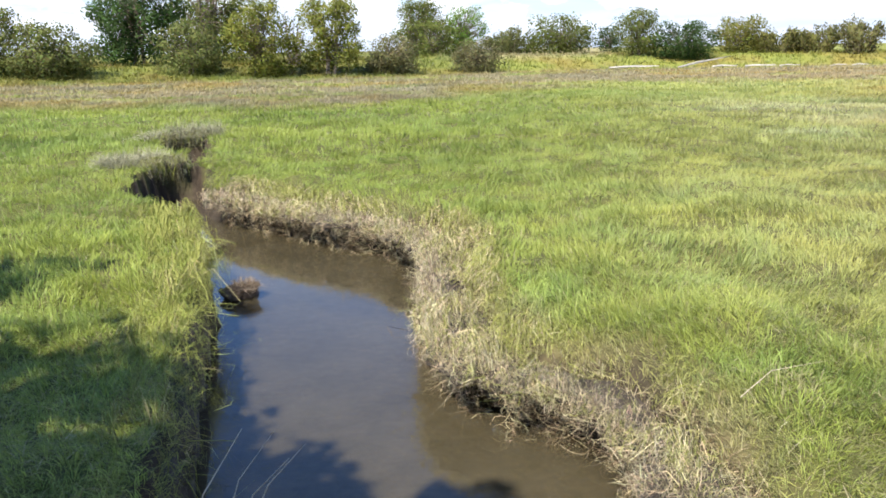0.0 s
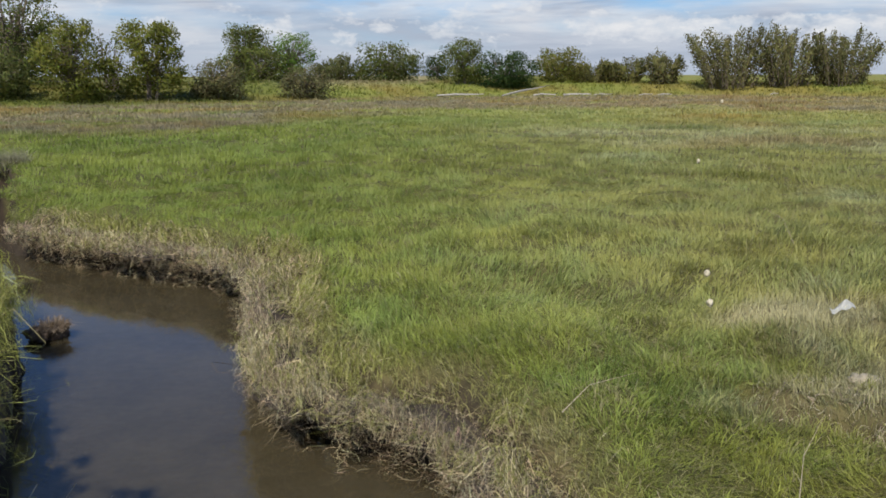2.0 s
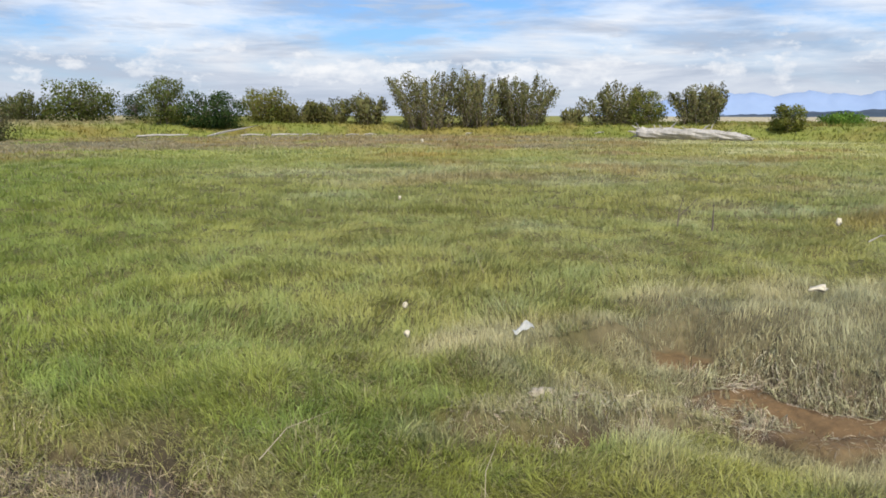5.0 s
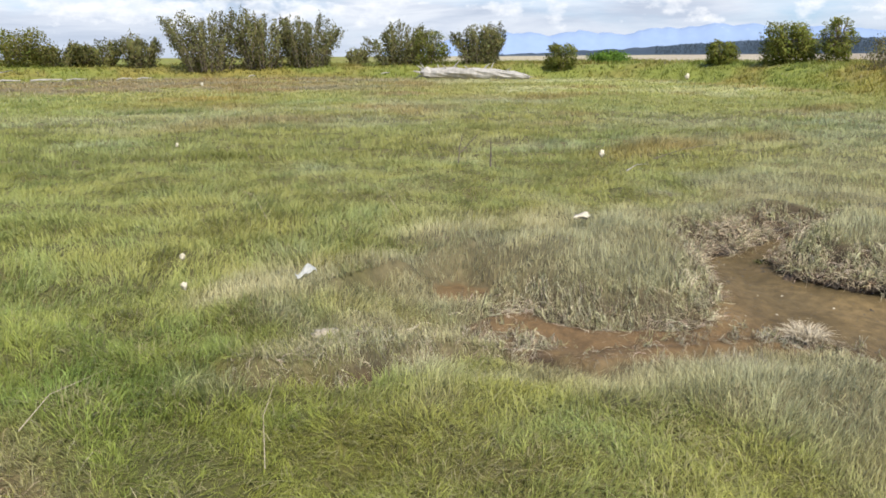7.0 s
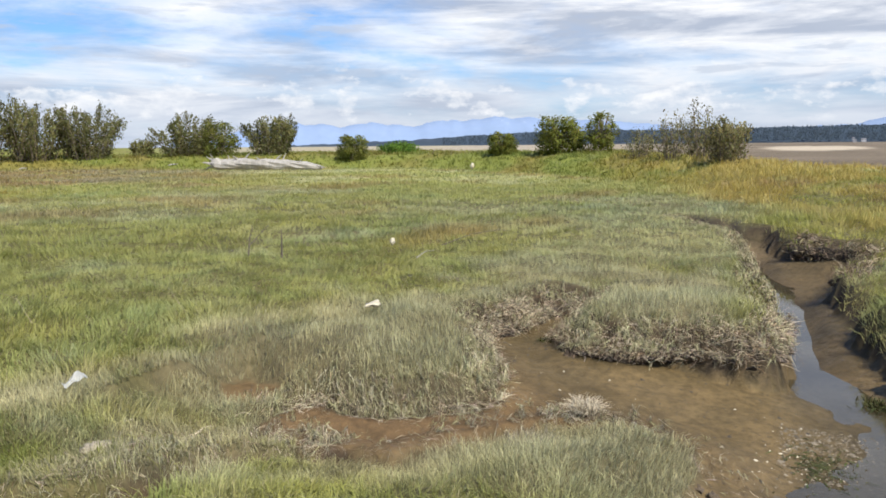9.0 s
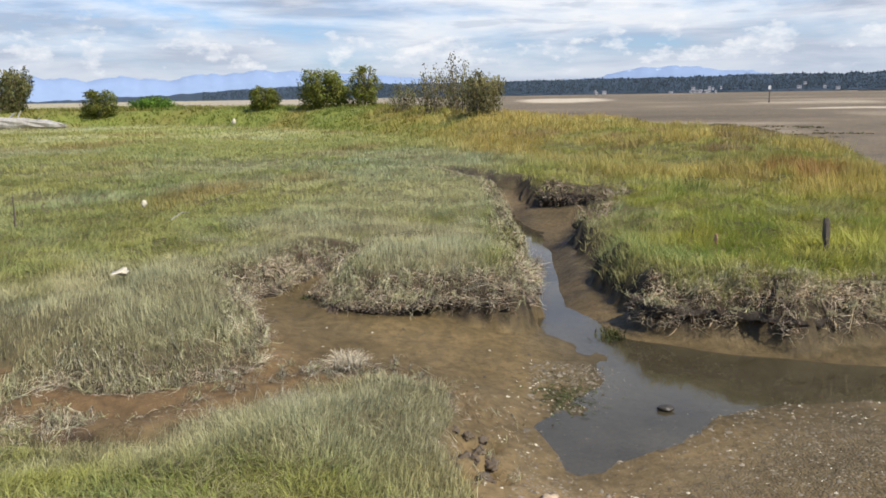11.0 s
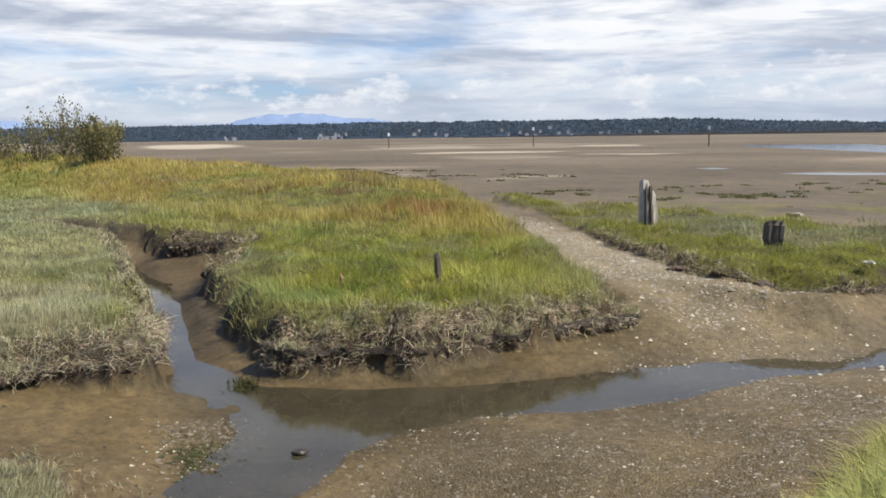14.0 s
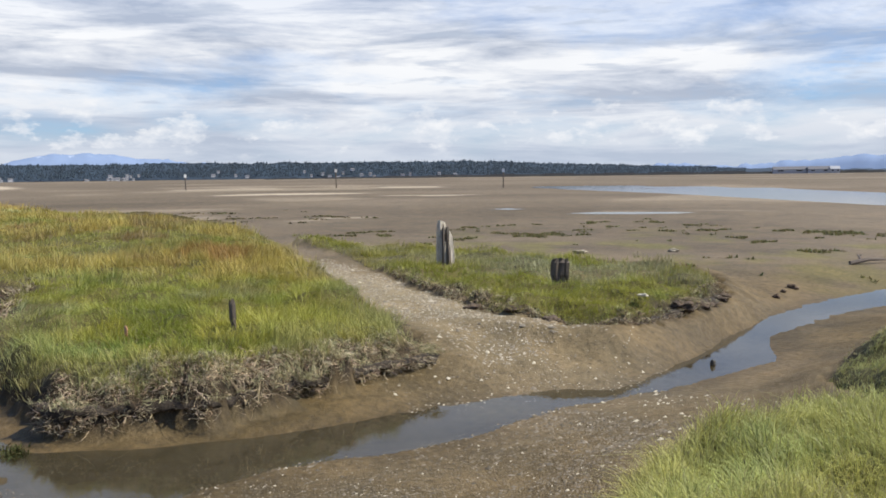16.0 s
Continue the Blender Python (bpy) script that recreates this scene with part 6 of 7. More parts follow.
def house(az, dist, z, w, d, h, roof_mat, label):
    root = tagged(new("house"), label, "house", group="houses on the far shore")
    root.matrix_world = pose(dist * math.sin(radians(az)), dist * math.cos(radians(az)), z, 0, 0, -az + 8)
    bm = bmesh.new()
    box(bm, (-w / 2, -d / 2, -3), (w / 2, d / 2, h))
    part("wall", bm, M_HOUSE, root)
    bm = bmesh.new()
    e, k = 0.6, h + 0.35 * d
    a = [bm.verts.new(p) for p in ((-w / 2 - e, -d / 2 - e, h), (w / 2 + e, -d / 2 - e, h), (w / 2 + e, d / 2 + e, h), (-w / 2 - e, d / 2 + e, h), (-w / 2 - e, 0, k), (w / 2 + e, 0, k))]
    for f in ((0, 1, 5, 4), (2, 3, 4, 5), (0, 4, 3), (1, 2, 5), (3, 2, 1, 0)):
        bm.faces.new([a[q] for q in f])
    part("roof", bm, roof_mat, root)
    for s in (-0.28, 0.28):
        bm = bmesh.new()
        box(bm, (s * w - 0.09 * w, -d / 2 - 0.15, h * 0.35), (s * w + 0.09 * w, -d / 2 + 0.1, h * 0.75))
        part("window", bm, M_GLASSDARK, root)


rh = random.Random(5)
for cluster, n, spread in ((98.0, 9, 1.4), (99.6, 5, 0.9), (106.0, 4, 1.6), (112.2, 8, 2.4), (92.0, 3, 1.0), (116.0, 5, 2.0), (120.5, 3, 1.2)):
    for _ in range(n):
        haz = cluster + rh.uniform(-spread, spread)
        row = rh.random()
        hd = 2425 + 70 * row
        crest_here = float(np.interp(haz, hill_az, hill_top))
        hz = max(0.5, (crest_here + 2) * (0.3 * row) - 1.0) + (rh.choice((0, 0, 5, 9)) if cluster in (112.2, 116.0, 106.0) else 0)
        house(haz, hd - 60, hz, rh.uniform(5, 11), rh.uniform(5, 8), rh.uniform(2.0, 3.8), M_ROOF, "pale house with a grey roof on the far shore")
for haz, w, mat in ((142.6, 52, M_ROOF), (144.3, 34, M_ROOF), (145.2, 14, M_HOUSE)):
    house(haz, 1500, 1.0, w, 14, 5, mat, "long pale farm building on the far flats")

dike = bmesh.new()
for k in range(40):
    a0, a1 = radians(108 + k), radians(109 + k)
    hgt = 3.6 + 0.8 * math.sin(k * 1.7)
    ring = []
    for ang in (a0, a1):
        ring.append([dike.verts.new((d * math.sin(ang), d * math.cos(ang), zz)) for d, zz in ((1500, -1.5), (1506, hgt * min(1, 0.3 + k * 0.06)), (1514, hgt * min(1, 0.3 + k * 0.06)), (1520, -1.5))])
    for q in range(3):
        dike.faces.new((ring[0][q], ring[1][q], ring[1][q + 1], ring[0][q + 1]))
bmesh.ops.remove_doubles(dike, verts=dike.verts[:], dist=0.05)
me = bpy.data.meshes.new("far_dike")
dike.to_mesh(me)
dike.free()
me.materials.append(M_DIKE)
tagged(new("far_dike", me), "long dark low rock dike across the flats", "dike", kind="structure")


def marker(x, y, tall):
    root = tagged(new("channel_marker"), "thin dark pile with a small white board on top", "marker", group="channel markers on the tidal flat")
    z = float(height(np.array([x]), np.array([y]))[0])
    root.location = (x, y, z)
    bm = bmesh.new()
    tube(bm, [(0, 0, -0.4), (0, 0, tall * 0.6), (0.02, 0, tall)], [0.17, 0.16, 0.14], 8)
    part("pile", bm, M_OLDWOOD, root)
    bm = bmesh.new()
    box(bm, (-0.28, -0.25, tall - 0.75), (0.28, -0.17, tall + 0.05))
    bmesh.ops.rotate(bm, verts=bm.verts[:], cent=(0, 0, 0), matrix=Matrix.Rotation(math.atan2(-y, -x) + math.pi / 2, 3, "Z"))
    part("board", bm, M_MARK, root)


for mx, my, mt in ((205.6, -47.2, 3.8), (194.8, -81.7, 4.7), (154.0, -104.5, 4.2)):
    marker(mx, my, mt)


# ---- driftwood, posts and stakes ----
def rough_tube(bm, pts, radii, sides, wobble, seed):
    rg = random.Random(seed)
    before = len(bm.verts)
    tube(bm, pts, radii, sides)
    bm.verts.ensure_lookup_table()
    for v in bm.verts[before:]:
        v.co += Vector((rg.uniform(-1, 1), rg.uniform(-1, 1), rg.uniform(-1, 1))) * wobble


def ground_at(x, y):
    return float(height(np.array([x]), np.array([y]))[0])


def drift_log():
    root = tagged(new("drift_log"), "huge bleached grey driftwood log with broken branch stubs", "log")
    p0 = Vector((78 * math.sin(radians(50.7)), 78 * math.cos(radians(50.7)), 0))
    p1 = Vector((76 * math.sin(radians(57.6)), 76 * math.cos(radians(57.6)), 0))
    base = min(ground_at(p0.x, p0.y), ground_at(p1.x, p1.y)) + 0.05
    root.location = (p0.x, p0.y, base)
    ln = (p1 - p0).length
    ax = (p1 - p0).normalized()
    at = lambda s, h, off=0.0: (ax.x * s * ln - ax.y * off, ax.y * s * ln + ax.x * off, h)
    bm = bmesh.new()
    knots = [(-0.01, 0.55, 0.30), (0.03, 0.6, 0.52), (0.08, 0.52, 0.42), (0.15, 0.56, 0.50), (0.22, 0.55, 0.46), (0.3, 0.58, 0.55), (0.4, 0.5, 0.47), (0.5, 0.53, 0.52), (0.6, 0.47, 0.44), (0.7, 0.47, 0.47), (0.8, 0.38, 0.37), (0.88, 0.36, 0.38), (0.95, 0.28, 0.27), (1.0, 0.24, 0.2), (1.03, 0.2, 0.09)]
    rough_tube(bm, [at(a, b, 0.08 * math.sin(9 * a)) for a, b, _ in knots], [c for _, _, c in knots], 16, 0.07, 3)
    part("trunk", bm, M_DRIFT, root)
    for s, h, t, hh, off, r in ((0.1, 0.6, -0.02, 0.75, 0.3, 0.1), (0.16, 0.8, 0.14, 1.35, 0.2, 0.09), (0.3, 0.95, 0.36, 1.65, 0.1, 0.08), (0.24, 0.9, 0.2, 1.3, -0.4, 0.1),
                                (0.6, 0.9, 0.66, 1.4, -0.1, 0.1), (0.66, 0.85, 0.69, 1.5, 0.2, 0.07), (0.95, 0.3, 1.06, 0.15, 0.3, 0.09), (0.02, 0.7, -0.07, 1.25, 0.3, 0.12), (0.0, 0.5, -0.09, 0.75, -0.3, 0.13), (0.01, 0.35, -0.08, 0.15, 0.4, 0.12), (0.02, 0.8, -0.02, 1.5, -0.3, 0.09), (0.45, 0.9, 0.4, 1.2, -0.3, 0.07), (0.8, 0.6, 0.86, 1.0, -0.2, 0.06)):
        bm = bmesh.new()
        rough_tube(bm, [at(s, h), at((s + t) / 2, (h + hh) / 2 + 0.05, off / 2), at(t, hh, off)], [r, r * 0.7, r * 0.2], 7, 0.015, int(s * 100))
        part("branch_stub", bm, M_DRIFT, root)


drift_log()


def drift_pole(az0, d0, az1, d1, r, label):
    p0 = Vector((d0 * math.sin(radians(az0)), d0 * math.cos(radians(az0)), 0))
    p1 = Vector((d1 * math.sin(radians(az1)), d1 * math.cos(radians(az1)), 0))
    p0.z, p1.z = ground_at(p0.x, p0.y) + r + 0.05, ground_at(p1.x, p1.y) + r + 0.12
    bm = bmesh.new()
    c = p0
    q = [p0 - c, p0.lerp(p1, 0.35) - c + Vector((0, 0, 0.06)), p0.lerp(p1, 0.7) - c + Vector((0.1, 0.1, 0.02)), p1 - c]
    rough_tube(bm, q, [r * 0.55, r * 0.7, r * 0.5, r * 0.2], 9, r * 0.2, int(az0 * 10))
    me = bpy.data.meshes.new("driftwood_pole")
    bm.to_mesh(me)
    bm.free()
    me.materials.append(M_DRIFT)
    ob = tagged(new("driftwood_pole", me), label, "driftwood", group="driftwood along the foot of the rise")
    ob.location = c


for az0, d0, az1, d1, r in ((17.7, 84, 20.9, 86, 0.17), (22.1, 85, 25.3, 92, 0.14), (24.2, 86, 25.7, 86, 0.13), (26.2, 86, 28.0, 87, 0.14), (28.2, 88, 29.4, 87, 0.11),
                            (31.1, 88, 32.0, 88, 0.1), (32.3, 88, 33.2, 88, 0.1), (47.9, 86, 48.5, 86, 0.1), (39.2, 90, 39.7, 90, 0.09)):
    drift_pole(az0, d0, az1, d1, r, "pale bleached driftwood pole lying on the grass")


def grooved_tube(bm, pts, radii, sides, depth, seed):
    """A tube whose sides are cut by long grooves, with a broken top."""
    rg = random.Random(seed)
    before = len(bm.verts)
    tube(bm, pts, radii, sides)
    bm.verts.ensure_lookup_table()
    cut = [1 + depth * rg.uniform(-1, 1) for _ in range(sides)]
    for i, v in enumerate(bm.verts[before:]):
        ring, k = divmod(i, sides)
        c = Vector(pts[ring])
        v.co = c + (v.co - c) * cut[k] * rg.uniform(0.93, 1.07)
        if ring == len(pts) - 1:
            v.co.z += rg.uniform(-0.08, 0.06)


def split_post():
    """Tall weathered post, split into upright splinters; thin dark strips on the viewer's side stand for shaded cracks.
    """
    root = tagged(new("old_post"), "tall weathered grey wooden post, split and jagged at the top", "post")
    x, y = 17.8, -10.2
    root.matrix_world = pose(x, y, ground_at(x, y) - 0.05, 0, 0, -120)
    rg = random.Random(4)
    root.scale = (0.82, 0.82, 0.88)
    for dx, dy, tall, r, mat in ((-0.12, 0, 1.3, 0.095, M_GREYWOOD), (-0.03, 0.04, 1.22, 0.095, M_GREYWOOD), (0.05, 0.0, 1.1, 0.075, M_OLDWOOD), (0.14, 0.03, 0.95, 0.095, M_GREYWOOD), (0.12, -0.06, 0.7, 0.06, M_OLDWOOD), (-0.05, -0.07, 1.05, 0.05, M_OLDWOOD), (-0.16, -0.05, 0.85, 0.05, M_GREYWOOD), (-0.075, -0.1, 1.12, 0.024, M_OLDWOOD), (0.04, -0.09, 0.95, 0.028, M_OLDWOOD), (0.1, -0.1, 0.66, 0.024, M_OLDWOOD), (-0.02, -0.1, 0.7, 0.03, M_GREYWOOD)):
        bm = bmesh.new()
        lean = rg.uniform(-0.03, 0.03)
        grooved_tube(bm, [(dx, dy, 0), (dx + lean * 0.4, dy, tall * 0.35), (dx + lean, dy, tall * 0.7), (dx + lean * 1.2, dy, tall * 0.88), (dx + lean * 1.5, dy, tall)], [r * 1.1, r * 1.1, r, r * 0.8, r * 0.5], 11, 0.4, int(100 * tall))
        part("post_strip", bm, mat, root)


split_post()


def stump(x, y, tall, wide, label, name):
    root = tagged(new(name), label, "post")
    root.matrix_world = pose(x, y, ground_at(x, y) - 0.05, 0, -4 if wide < 0.2 else 0, -110)
    rg = random.Random(int(x * 10))
    n = 3 if wide > 0.2 else 1
    for k in range(n):
        u = (k - (n - 1) / 2) * wide / n
        h = tall * rg.uniform(0.94, 1.03)
        bm = bmesh.new()
        r = wide / n * 0.8 if n > 1 else wide / 2
        grooved_tube(bm, [(u, 0, 0), (u, 0.01, h * 0.5), (u + 0.01, 0, h * 0.9), (u + 0.01, 0.01, h * 0.97)], [r * 1.05, r, r * 0.98, r * 0.92], 10, 0.22, k + 7)
        part("plank" if n > 1 else "shaft", bm, M_OLDWOOD, root)


stump(13.6, -10.38, 0.62, 0.31, "short black rotten timber stump with a flat top", "old_stump")
stump(11.88, -3.36, 0.48, 0.095, "short dark wooden stake standing in the grass", "wooden_stake")


# ---- litter, shells, sticks and clods ----
def lump(name, label, cat, x, y, z, size, mat, seed, flat=(1, 1, 1), group="", dent=0.3):
    bm = bmesh.new()
    bmesh.ops.create_icosphere(bm, subdivisions=3, radius=1.0)
    rg = random.Random(seed)
    off = Vector((rg.uniform(0, 50), rg.uniform(0, 50), rg.uniform(0, 50)))
    for v in bm.verts:
        k = 1 + dent * noise.noise(v.co * 1.6 + off) + dent * 0.6 * noise.noise(v.co * 4 + off)
        v.co = Vector((v.co.x * flat[0], v.co.y * flat[1], v.co.z * flat[2])) * k * size
    for f in bm.faces:
        f.smooth = True
    me = bpy.data.meshes.new(name)
    bm.to_mesh(me)
    bm.free()
    me.materials.append(mat)
    ob = tagged(new(name, me), label, cat, group)
    ob.location = (x, y, z)
    return ob


def stick(name, label, pts, r, mat, seed=1):
    bm = bmesh.new()
    c = Vector(pts[0])
    rough_tube(bm, [Vector(p) - c for p in pts], [r * (1 - 0.75 * i / (len(pts) - 1)) for i in range(len(pts))], 6, r * 0.15, seed)
    me = bpy.data.meshes.new(name)
    bm.to_mesh(me)
    bm.free()
    me.materials.append(mat)
    ob = tagged(new(name, me), label, "stick")
    ob.location = c
    return ob


# pale fungus-like shells and scraps caught in the grass
for x, y, z, s in ((4.95, 7.1, 0.11, 0.045), (4.3, 6.15, 0.12, 0.042), (14.9, 7.75, 0.12, 0.085), (36.1, 49.2, 0.2, 0.16), (63.8, 25.8, 0.25, 0.28), (11.2, 16.2, 0.12, 0.06)):
    lump("shell_scrap", "white shell scrap caught on the grass tips", "shell", x, y, z, s * 0.72, M_SHELL, int(x * 7), (0.8, 0.8, 1.15), "white scraps in the grass", 0.45)
lump("shell_scrap", "flat pale bone-white scrap lying in grey plants", "shell", 9.1, 5.0, 0.1, 0.085, M_SHELL, 5, (1.5, 0.8, 0.35), "white scraps in the grass", 0.9)
lump("straw_knot", "pale ball of dried roots at the mud's edge", "debris", 5.75, 4.05, ground_at(5.75, 4.05) + 0.05, 0.045, M_SAND, 8, (1, 1, 0.8), "", 0.6)
lump("sand_mound", "small mound of pale dry sand in the grass", "sand", 4.5, 4.68, ground_at(4.5, 4.68) + 0.04, 0.09, M_SANDPATCH, 9, (1.2, 1.0, 0.3), "", 1.1)


def bag(x, y, z):
    bm = bmesh.new()
    bmesh.ops.create_grid(bm, x_segments=14, y_segments=10, size=0.1)
    for v in bm.verts:
        k = noise.noise(v.co * 7) * 0.12 + noise.noise(v.co * 17) * 0.05
        v.co.z = 0.06 * math.exp(-((v.co.x - 0.04) ** 2 + v.co.y ** 2) * 90) + 0.45 * k
        v.co.x *= 0.9 + 0.4 * noise.noise(v.co * 5 + Vector((9, 0, 0)))
        v.co.y *= 0.4
    me = bpy.data.meshes.new("plastic_bag")
    bm.to_mesh(me)
    bm.free()
    me.materials.append(M_PLASTIC)
    ob = tagged(new("plastic_bag", me), "crumpled white plastic film lying on the grass", "litter")
    ob.location = (x, y, z)
    sol = ob.modifiers.new("thick", "SOLIDIFY")
    sol.thickness = 0.004


bag(5.25, 5.7, ground_at(5.25, 5.7) + 0.12)
stick("twig", "forked dark twig standing in the meadow", [(13.4, 10.1, -0.1), (13.45, 10.1, 0.25), (13.5, 10.05, 0.5)], 0.013, M_OLDWOOD, 2)
stick("twig", "forked dark twig standing in the meadow", [(13.42, 10.1, 0.1), (13.65, 9.85, 0.45), (13.7, 9.8, 0.52)], 0.010, M_OLDWOOD, 3)
stick("twig", "short dark stake-like twig in the meadow", [(13.5, 9.4, -0.1), (13.48, 9.38, 0.25), (13.45, 9.36, 0.45)], 0.018, M_OLDWOOD, 4)
stick("stick", "pale bleached branch lying in the grass", [(13.6, 6.6, 0.02), (13.8, 6.5, 0.12), (14.05, 6.45, 0.1)], 0.01, M_DRIFT, 5)
stick("stick", "thin grey branch arched over the rust-coloured grass", [(15.6, 7.0, 0.0), (16.3, 6.65, 0.16), (17.0, 6.3, 0.2), (17.5, 6.0, 0.1)], 0.008, M_OLDWOOD, 6)
stick("straw_stalk", "tall pale dry stalk bent over the grass", [(8.3, 7.2, 0.0), (8.2, 7.35, 0.3), (7.95, 7.5, 0.45)], 0.003, M_SAND, 7)
stick("straw_stalk", "tall pale dry stalk bent over the grass", [(7.1, 8.4, 0.0), (7.0, 8.5, 0.3), (6.8, 8.6, 0.42)], 0.003, M_SAND, 8)
stick("straw_stalk", "pale dry stalk leaning in the near grass", [(2.75, 3.3, 0.0), (2.8, 3.35, 0.25), (2.95, 3.4, 0.42)], 0.0024, M_SAND, 9)
stick("straw_stalk", "long pale dry stem fallen across the grass", [(2.1, 4.45, 0.12), (2.35, 4.6, 0.2), (2.75, 4.7, 0.2)], 0.003, M_SAND, 10)
for k, (dx, dy, h) in enumerate(((-0.55, 3.75, 0.3), (-0.62, 3.85, 0.36), (-0.75, 3.7, 0.42), (-0.5, 3.9, 0.2))):
    stick("straw_stalk", "pale dry stalk at the creek's edge", [(dx, dy, -0.1), (dx + 0.08, dy + 0.03, h * 0.4), (dx + 0.25, dy + 0.06 * k, h)], 0.005, M_SAND, 20 + k)
for k, (x, y, s) in enumerate(((-1.36, 10.02, 0.14), (-1.24, 10.1, 0.13))):
    lump("bank_clump", "fallen dark sod of roots and straw standing in the creek", "sod", x, y, -0.76, s, M_SODLUMP, 30 + k, (1, 0.9, 0.75), "", 0.8)
lump("clod", "small black clod lying in the shallow stream", "clod", 7.8, -0.85, -0.78, 0.05, M_CLOD, 40, (1.1, 1.5, 0.45))
lump("clod", "small black stone standing in the stream", "clod", 9.0, -9.6, -0.77, 0.05, M_CLOD, 41, (0.8, 0.8, 1.2))
lump("orange_leaf", "orange-brown dead leaf on the green bank", "leaf", 11.3, -1.85, 0.16, 0.085, M_ORANGE, 42, (0.6, 0.2, 0.7), "", 0.8)
lump("dry_leaf", "pale tan dead leaf on the mud", "leaf", 5.62, 0.14, ground_at(5.62, 0.14) + 0.02, 0.075, M_TAN, 43, (1.2, 0.9, 0.16), "", 0.6)


def algae(label, x, y, radius, count, tall, seed):
    rg = np.random.default_rng(seed)
    a, q = rg.uniform(0, 6.28, count), radius * np.abs(rg.normal(0, 0.6, count))
    px, py = x + 1.3 * q * np.cos(a), y + 0.8 * q * np.sin(a)
    pos = np.c_[px, py, np.maximum(height(px, py), WATER_Z) + 0.004]
    lean = rg.normal(0, 0.06, (count, 2))
    col = np.array((0.08, 0.085, 0.032)) * rg.uniform(0.4, 1.5, (count, 1)) * (1 + rg.normal(0, 0.1, (count, 3)))
    v, f, c = blades(pos, tall * rg.uniform(0.4, 1.5, count), 0.014 * rg.uniform(0.6, 1.6, count), lean, rg.uniform(0, 3.14, count), np.clip(col, 0.01, 0.5), 2)
    me = make_mesh("algae_patch", v, f, 3, M_STRAW)
    tint(me, c)
    tagged(new("algae_patch", me), label, "algae", "algae by the stream", "stuff")


algae("green stringy algae mat at the water's edge", 8.05, 0.05, 0.45, 500, 0.014, 44)
algae("yellow-green algae tuft under the bank", 10.05, -0.5, 0.16, 300, 0.09, 45)
algae("green algae tuft on the mud", 10.35, 3.2, 0.12, 220, 0.06, 46)
lump("root_tuft", "dark root ball of a tuft stranded on the mud", "sod", 7.58, 1.97, ground_at(7.58, 1.97) + 0.01, 0.09, M_MUDLUMP, 47, (1.3, 0.9, 0.7), "", 0.6)


def pebbles(name, label, mat, count, size, area, seed):
    """Stones and shell bits strewn over the mud."""
    rg = np.random.default_rng(seed)
    x0, x1, y0, y1 = area
    x, y = rg.uniform(x0, x1, count), rg.uniform(y0, y1, count)
    low = low_ground(x, y)
    z = height(x, y, low)
    keep = (low > 0.12) & (z > WATER_Z - 0.05) & (rg.random(count) < 0.3 + 1.1 * smooth(-0.35, 0.35, vnoise(x, y, 0.7, 97, 3)))
    x, y, z = x[keep], y[keep], z[keep]
    n = len(x)
    s = size * rg.lognormal(0, 0.45, n) * np.clip(np.hypot(x, y) / 8, 0.8, 1.4)
    octa = np.array([[1, 0, -0.3], [-1, 0, -0.3], [0, 1, -0.3], [0, -1, -0.3], [0, 0, 1]])
    v = octa[None] * (s[:, None] * np.array([1.0, 0.75, 0.45]) * rg.uniform(0.7, 1.4, (n, 3)))[:, None, :] * rg.uniform(0.75, 1.25, (n, 5, 1))
    t = rg.uniform(0, 6.28, n)
    ca, sa = np.cos(t)[:, None], np.sin(t)[:, None]
    v = np.stack([v[..., 0] * ca - v[..., 1] * sa, v[..., 0] * sa + v[..., 1] * ca, v[..., 2]], -1) + np.c_[x, y, z][:, None]
    tri = np.array([[0, 2, 4], [2, 1, 4], [1, 3, 4], [3, 0, 4]]).ravel()
    f = ((np.arange(n) * 5)[:, None] + tri[None]).ravel()
    tagged(new(name, make_mesh(name, v.reshape(-1, 3), f, 3, mat)), label, "pebbles", kind="stuff")


pebbles("gravel", "small brown and grey pebbles on the near mud", M_STONE, 25000, 0.012, (4.0, 9.0, -6.5, 0.4), 61)
pebbles("gravel", "small pale grey pebbles on the shell bank", M_PALEGRAVEL, 11000, 0.009, (8.6, 24, -9.0, -4.6), 62)
pebbles("gravel", "pale shell gravel on the trodden path", M_PALEGRAVEL, 9000, 0.0125, (10, 22, -8.7, -6.2), 69)
pebbles("gravel", "few dark pebbles on the shell bank", M_STONE, 6000, 0.008, (8.6, 20, -9.0, -4.6), 68)
pebbles("shells", "white broken shells strewn over mud and gravel", M_SHELL, 1900, 0.0115, (4.0, 9.0, -8, 0.6), 63)
pebbles("shells", "white broken shells strewn over the shell bank", M_SHELL, 1500, 0.0125, (8.6, 24, -9.0, -4.6), 64)
pebbles("shells", "few white shell bits on the brown mud", M_SHELL, 70, 0.014, (5.5, 12, -0.6, 5), 65)
pebbles("mud_crumbs", "dark crumbs and twigs of weed on the brown mud", M_CLOD, 1800, 0.009, (5.4, 12, -1.2, 5.4), 66)
pebbles("mud_crumbs", "dark crumbs on the far side of the stream", M_CLOD, 500, 0.008, (8.6, 18, -14, -3), 67)
rf = random.Random(8)
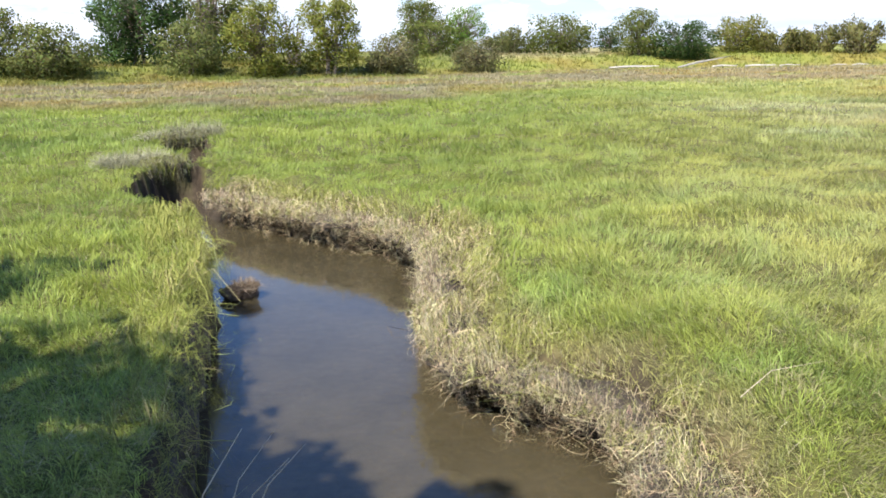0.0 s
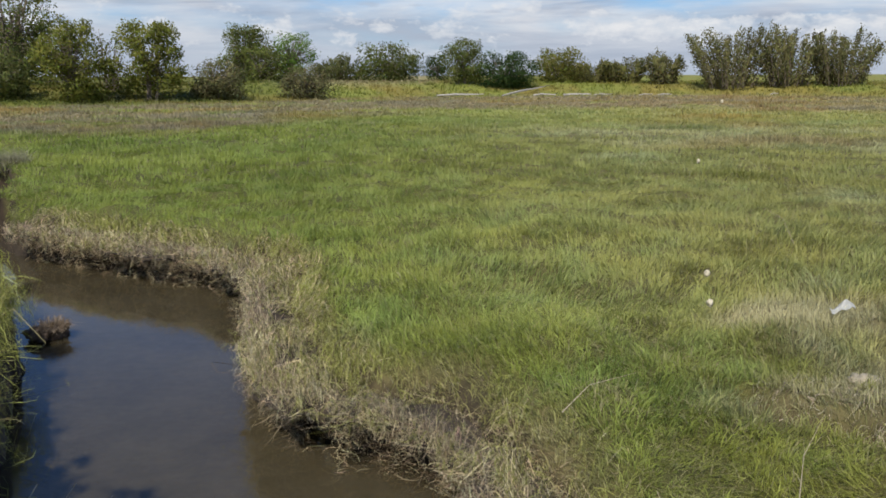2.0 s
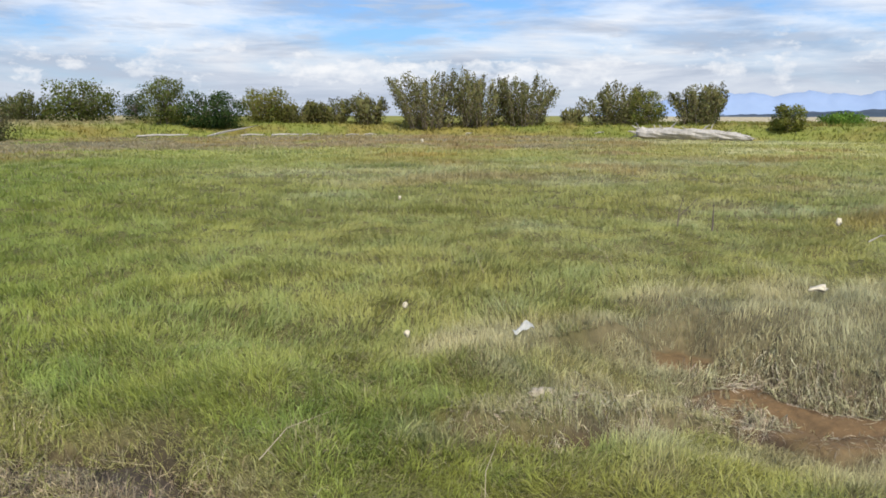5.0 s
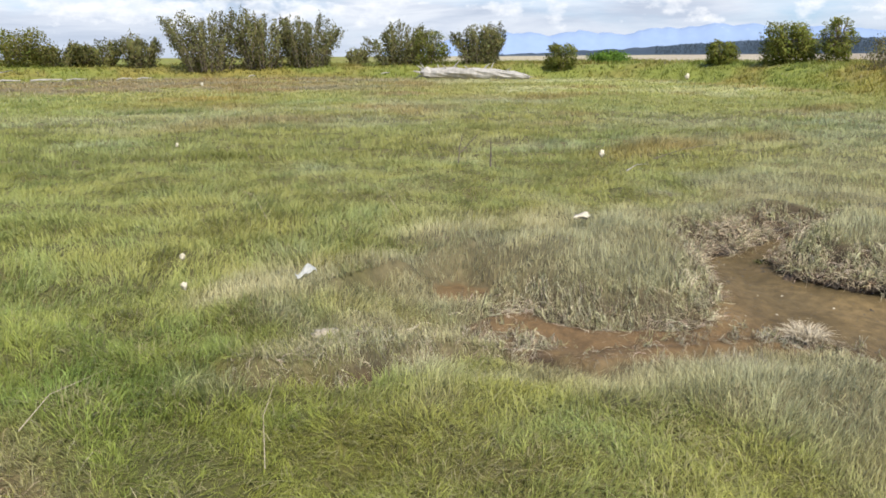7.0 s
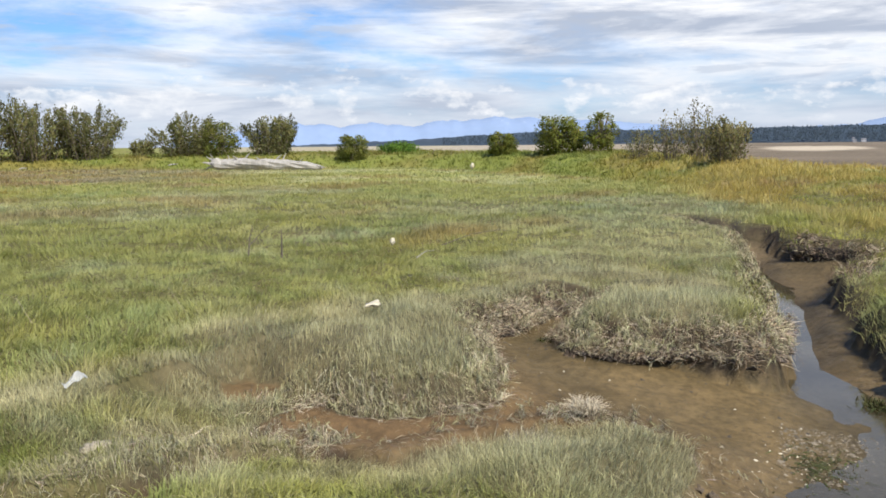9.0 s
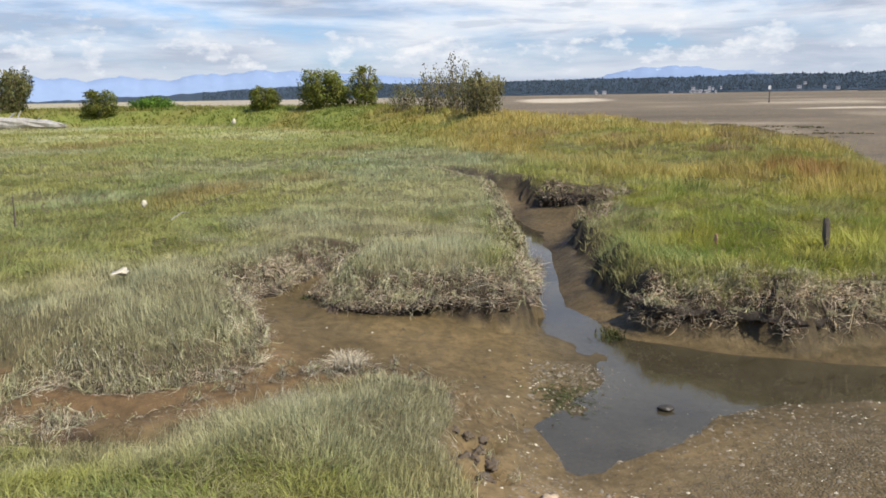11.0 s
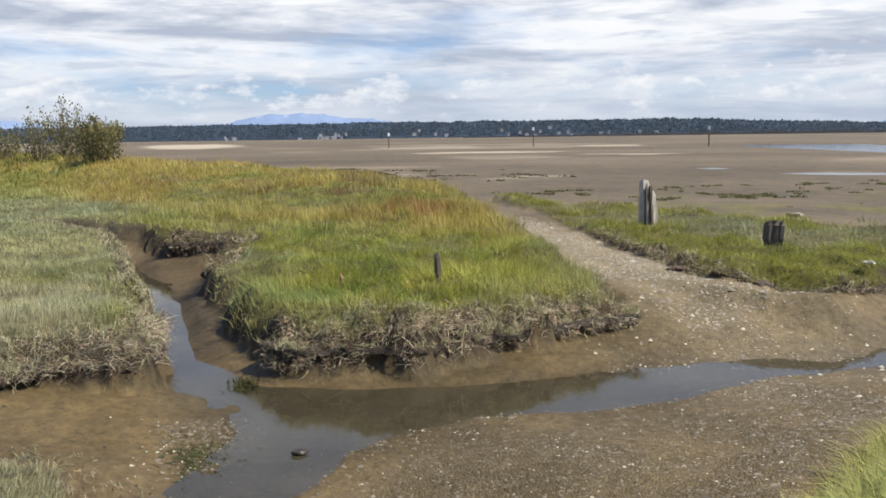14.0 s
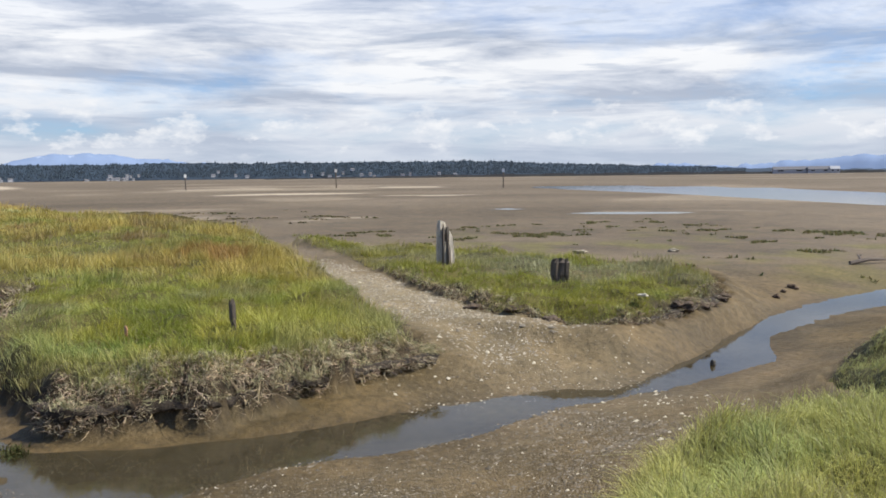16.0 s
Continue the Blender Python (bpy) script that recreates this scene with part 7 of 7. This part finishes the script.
for k in range(22):
    x = rf.uniform(5.75, 6.6)
    y = 0.72 + 0.35 * (x - 6.2) * 0.4 + rf.uniform(-0.17, 0.17)
    lump("mud_clod", "dark lump of trodden mud beside a footprint", "clod", x, y, ground_at(x, y) - 0.004, rf.uniform(0.02, 0.05), M_MUDLUMP, 80 + k, (1.3, 1, 0.6), "trodden mud", 0.9)


def fallen_sods(line, count, size, seed):
    """Rough clods of root soil that have broken off a bank and lie at its foot."""
    lx, ly, lnx, lny, _ = along(line)
    rg = random.Random(seed)
    for q in range(count):
        k = rg.randrange(len(lx))
        d = rg.uniform(-0.08, 0.14)
        x, y = lx[k] + lnx[k] * d, ly[k] + lny[k] * d
        lump("fallen_sod", "dark crumbling sod at the foot of the bank", "sod", x, y, ground_at(x, y) - 0.005, size * rg.uniform(0.5, 1.3), M_SODLUMP, seed * 50 + q, (1.4, 1.0, 0.42), "fallen sods along the banks", 0.9)


fallen_sods(ISLET_EDGE[2:], 22, 0.11, 3)
fallen_sods(NORTH_BANK[4:10], 10, 0.06, 4)
lump("shell", "pale broken shell lying on trodden mud", "shell", 6.43, 0.60, ground_at(6.43, 0.60) + 0.01, 0.035, M_SHELL, 91, (1.1, 0.9, 0.5))
for x, y, z, q in ((20.4, -20.4, 0.05, 0.13), (21.6, -17.5, 0.05, 0.16)):
    lump("weed_scrap", "pale dried weed lying on the tidal mud", "weed", x, y, ground_at(x, y) + z, q, M_SANDPATCH, int(x * 9), (1.5, 1.0, 0.35), "pale scraps on the flat", 0.9)
lump("shell_scrap", "pale yellowish scrap caught in the islet's grass", "shell", 11.25, -10.35, ground_at(11.25, -10.35) + 0.16, 0.07, M_SHELL, 93, (1.3, 0.9, 0.4), "white scraps in the grass", 0.8)
stick("driftwood_branch", "dark waterlogged branch lying on the mud", [(14.9, -21.6, ground_at(14.9, -21.6) + 0.04), (14.75, -22.2, ground_at(14.75, -22.2) + 0.14), (14.8, -23.2, ground_at(14.8, -23.2) + 0.1), (14.7, -23.9, ground_at(14.7, -23.9) + 0.05)], 0.07, M_OLDWOOD, 31)
stick("driftwood_branch", "dark broken branch lying on the mud", [(14.8, -22.0, ground_at(14.8, -22.0) + 0.08), (15.2, -22.4, ground_at(15.2, -22.4) + 0.18), (15.4, -22.9, ground_at(15.4, -22.9) + 0.12)], 0.045, M_OLDWOOD, 32)
for x, y, q in ((13.1, -16.8, 0.09), (12.6, -15.6, 0.06), (12.9, -16.2, 0.05)):
    lump("fallen_sod", "dark sod washed onto the mud", "sod", x, y, ground_at(x, y) + 0.02, q, M_SODLUMP, int(y * -11), (1.2, 1.0, 0.9), "fallen sods along the banks", 0.9)
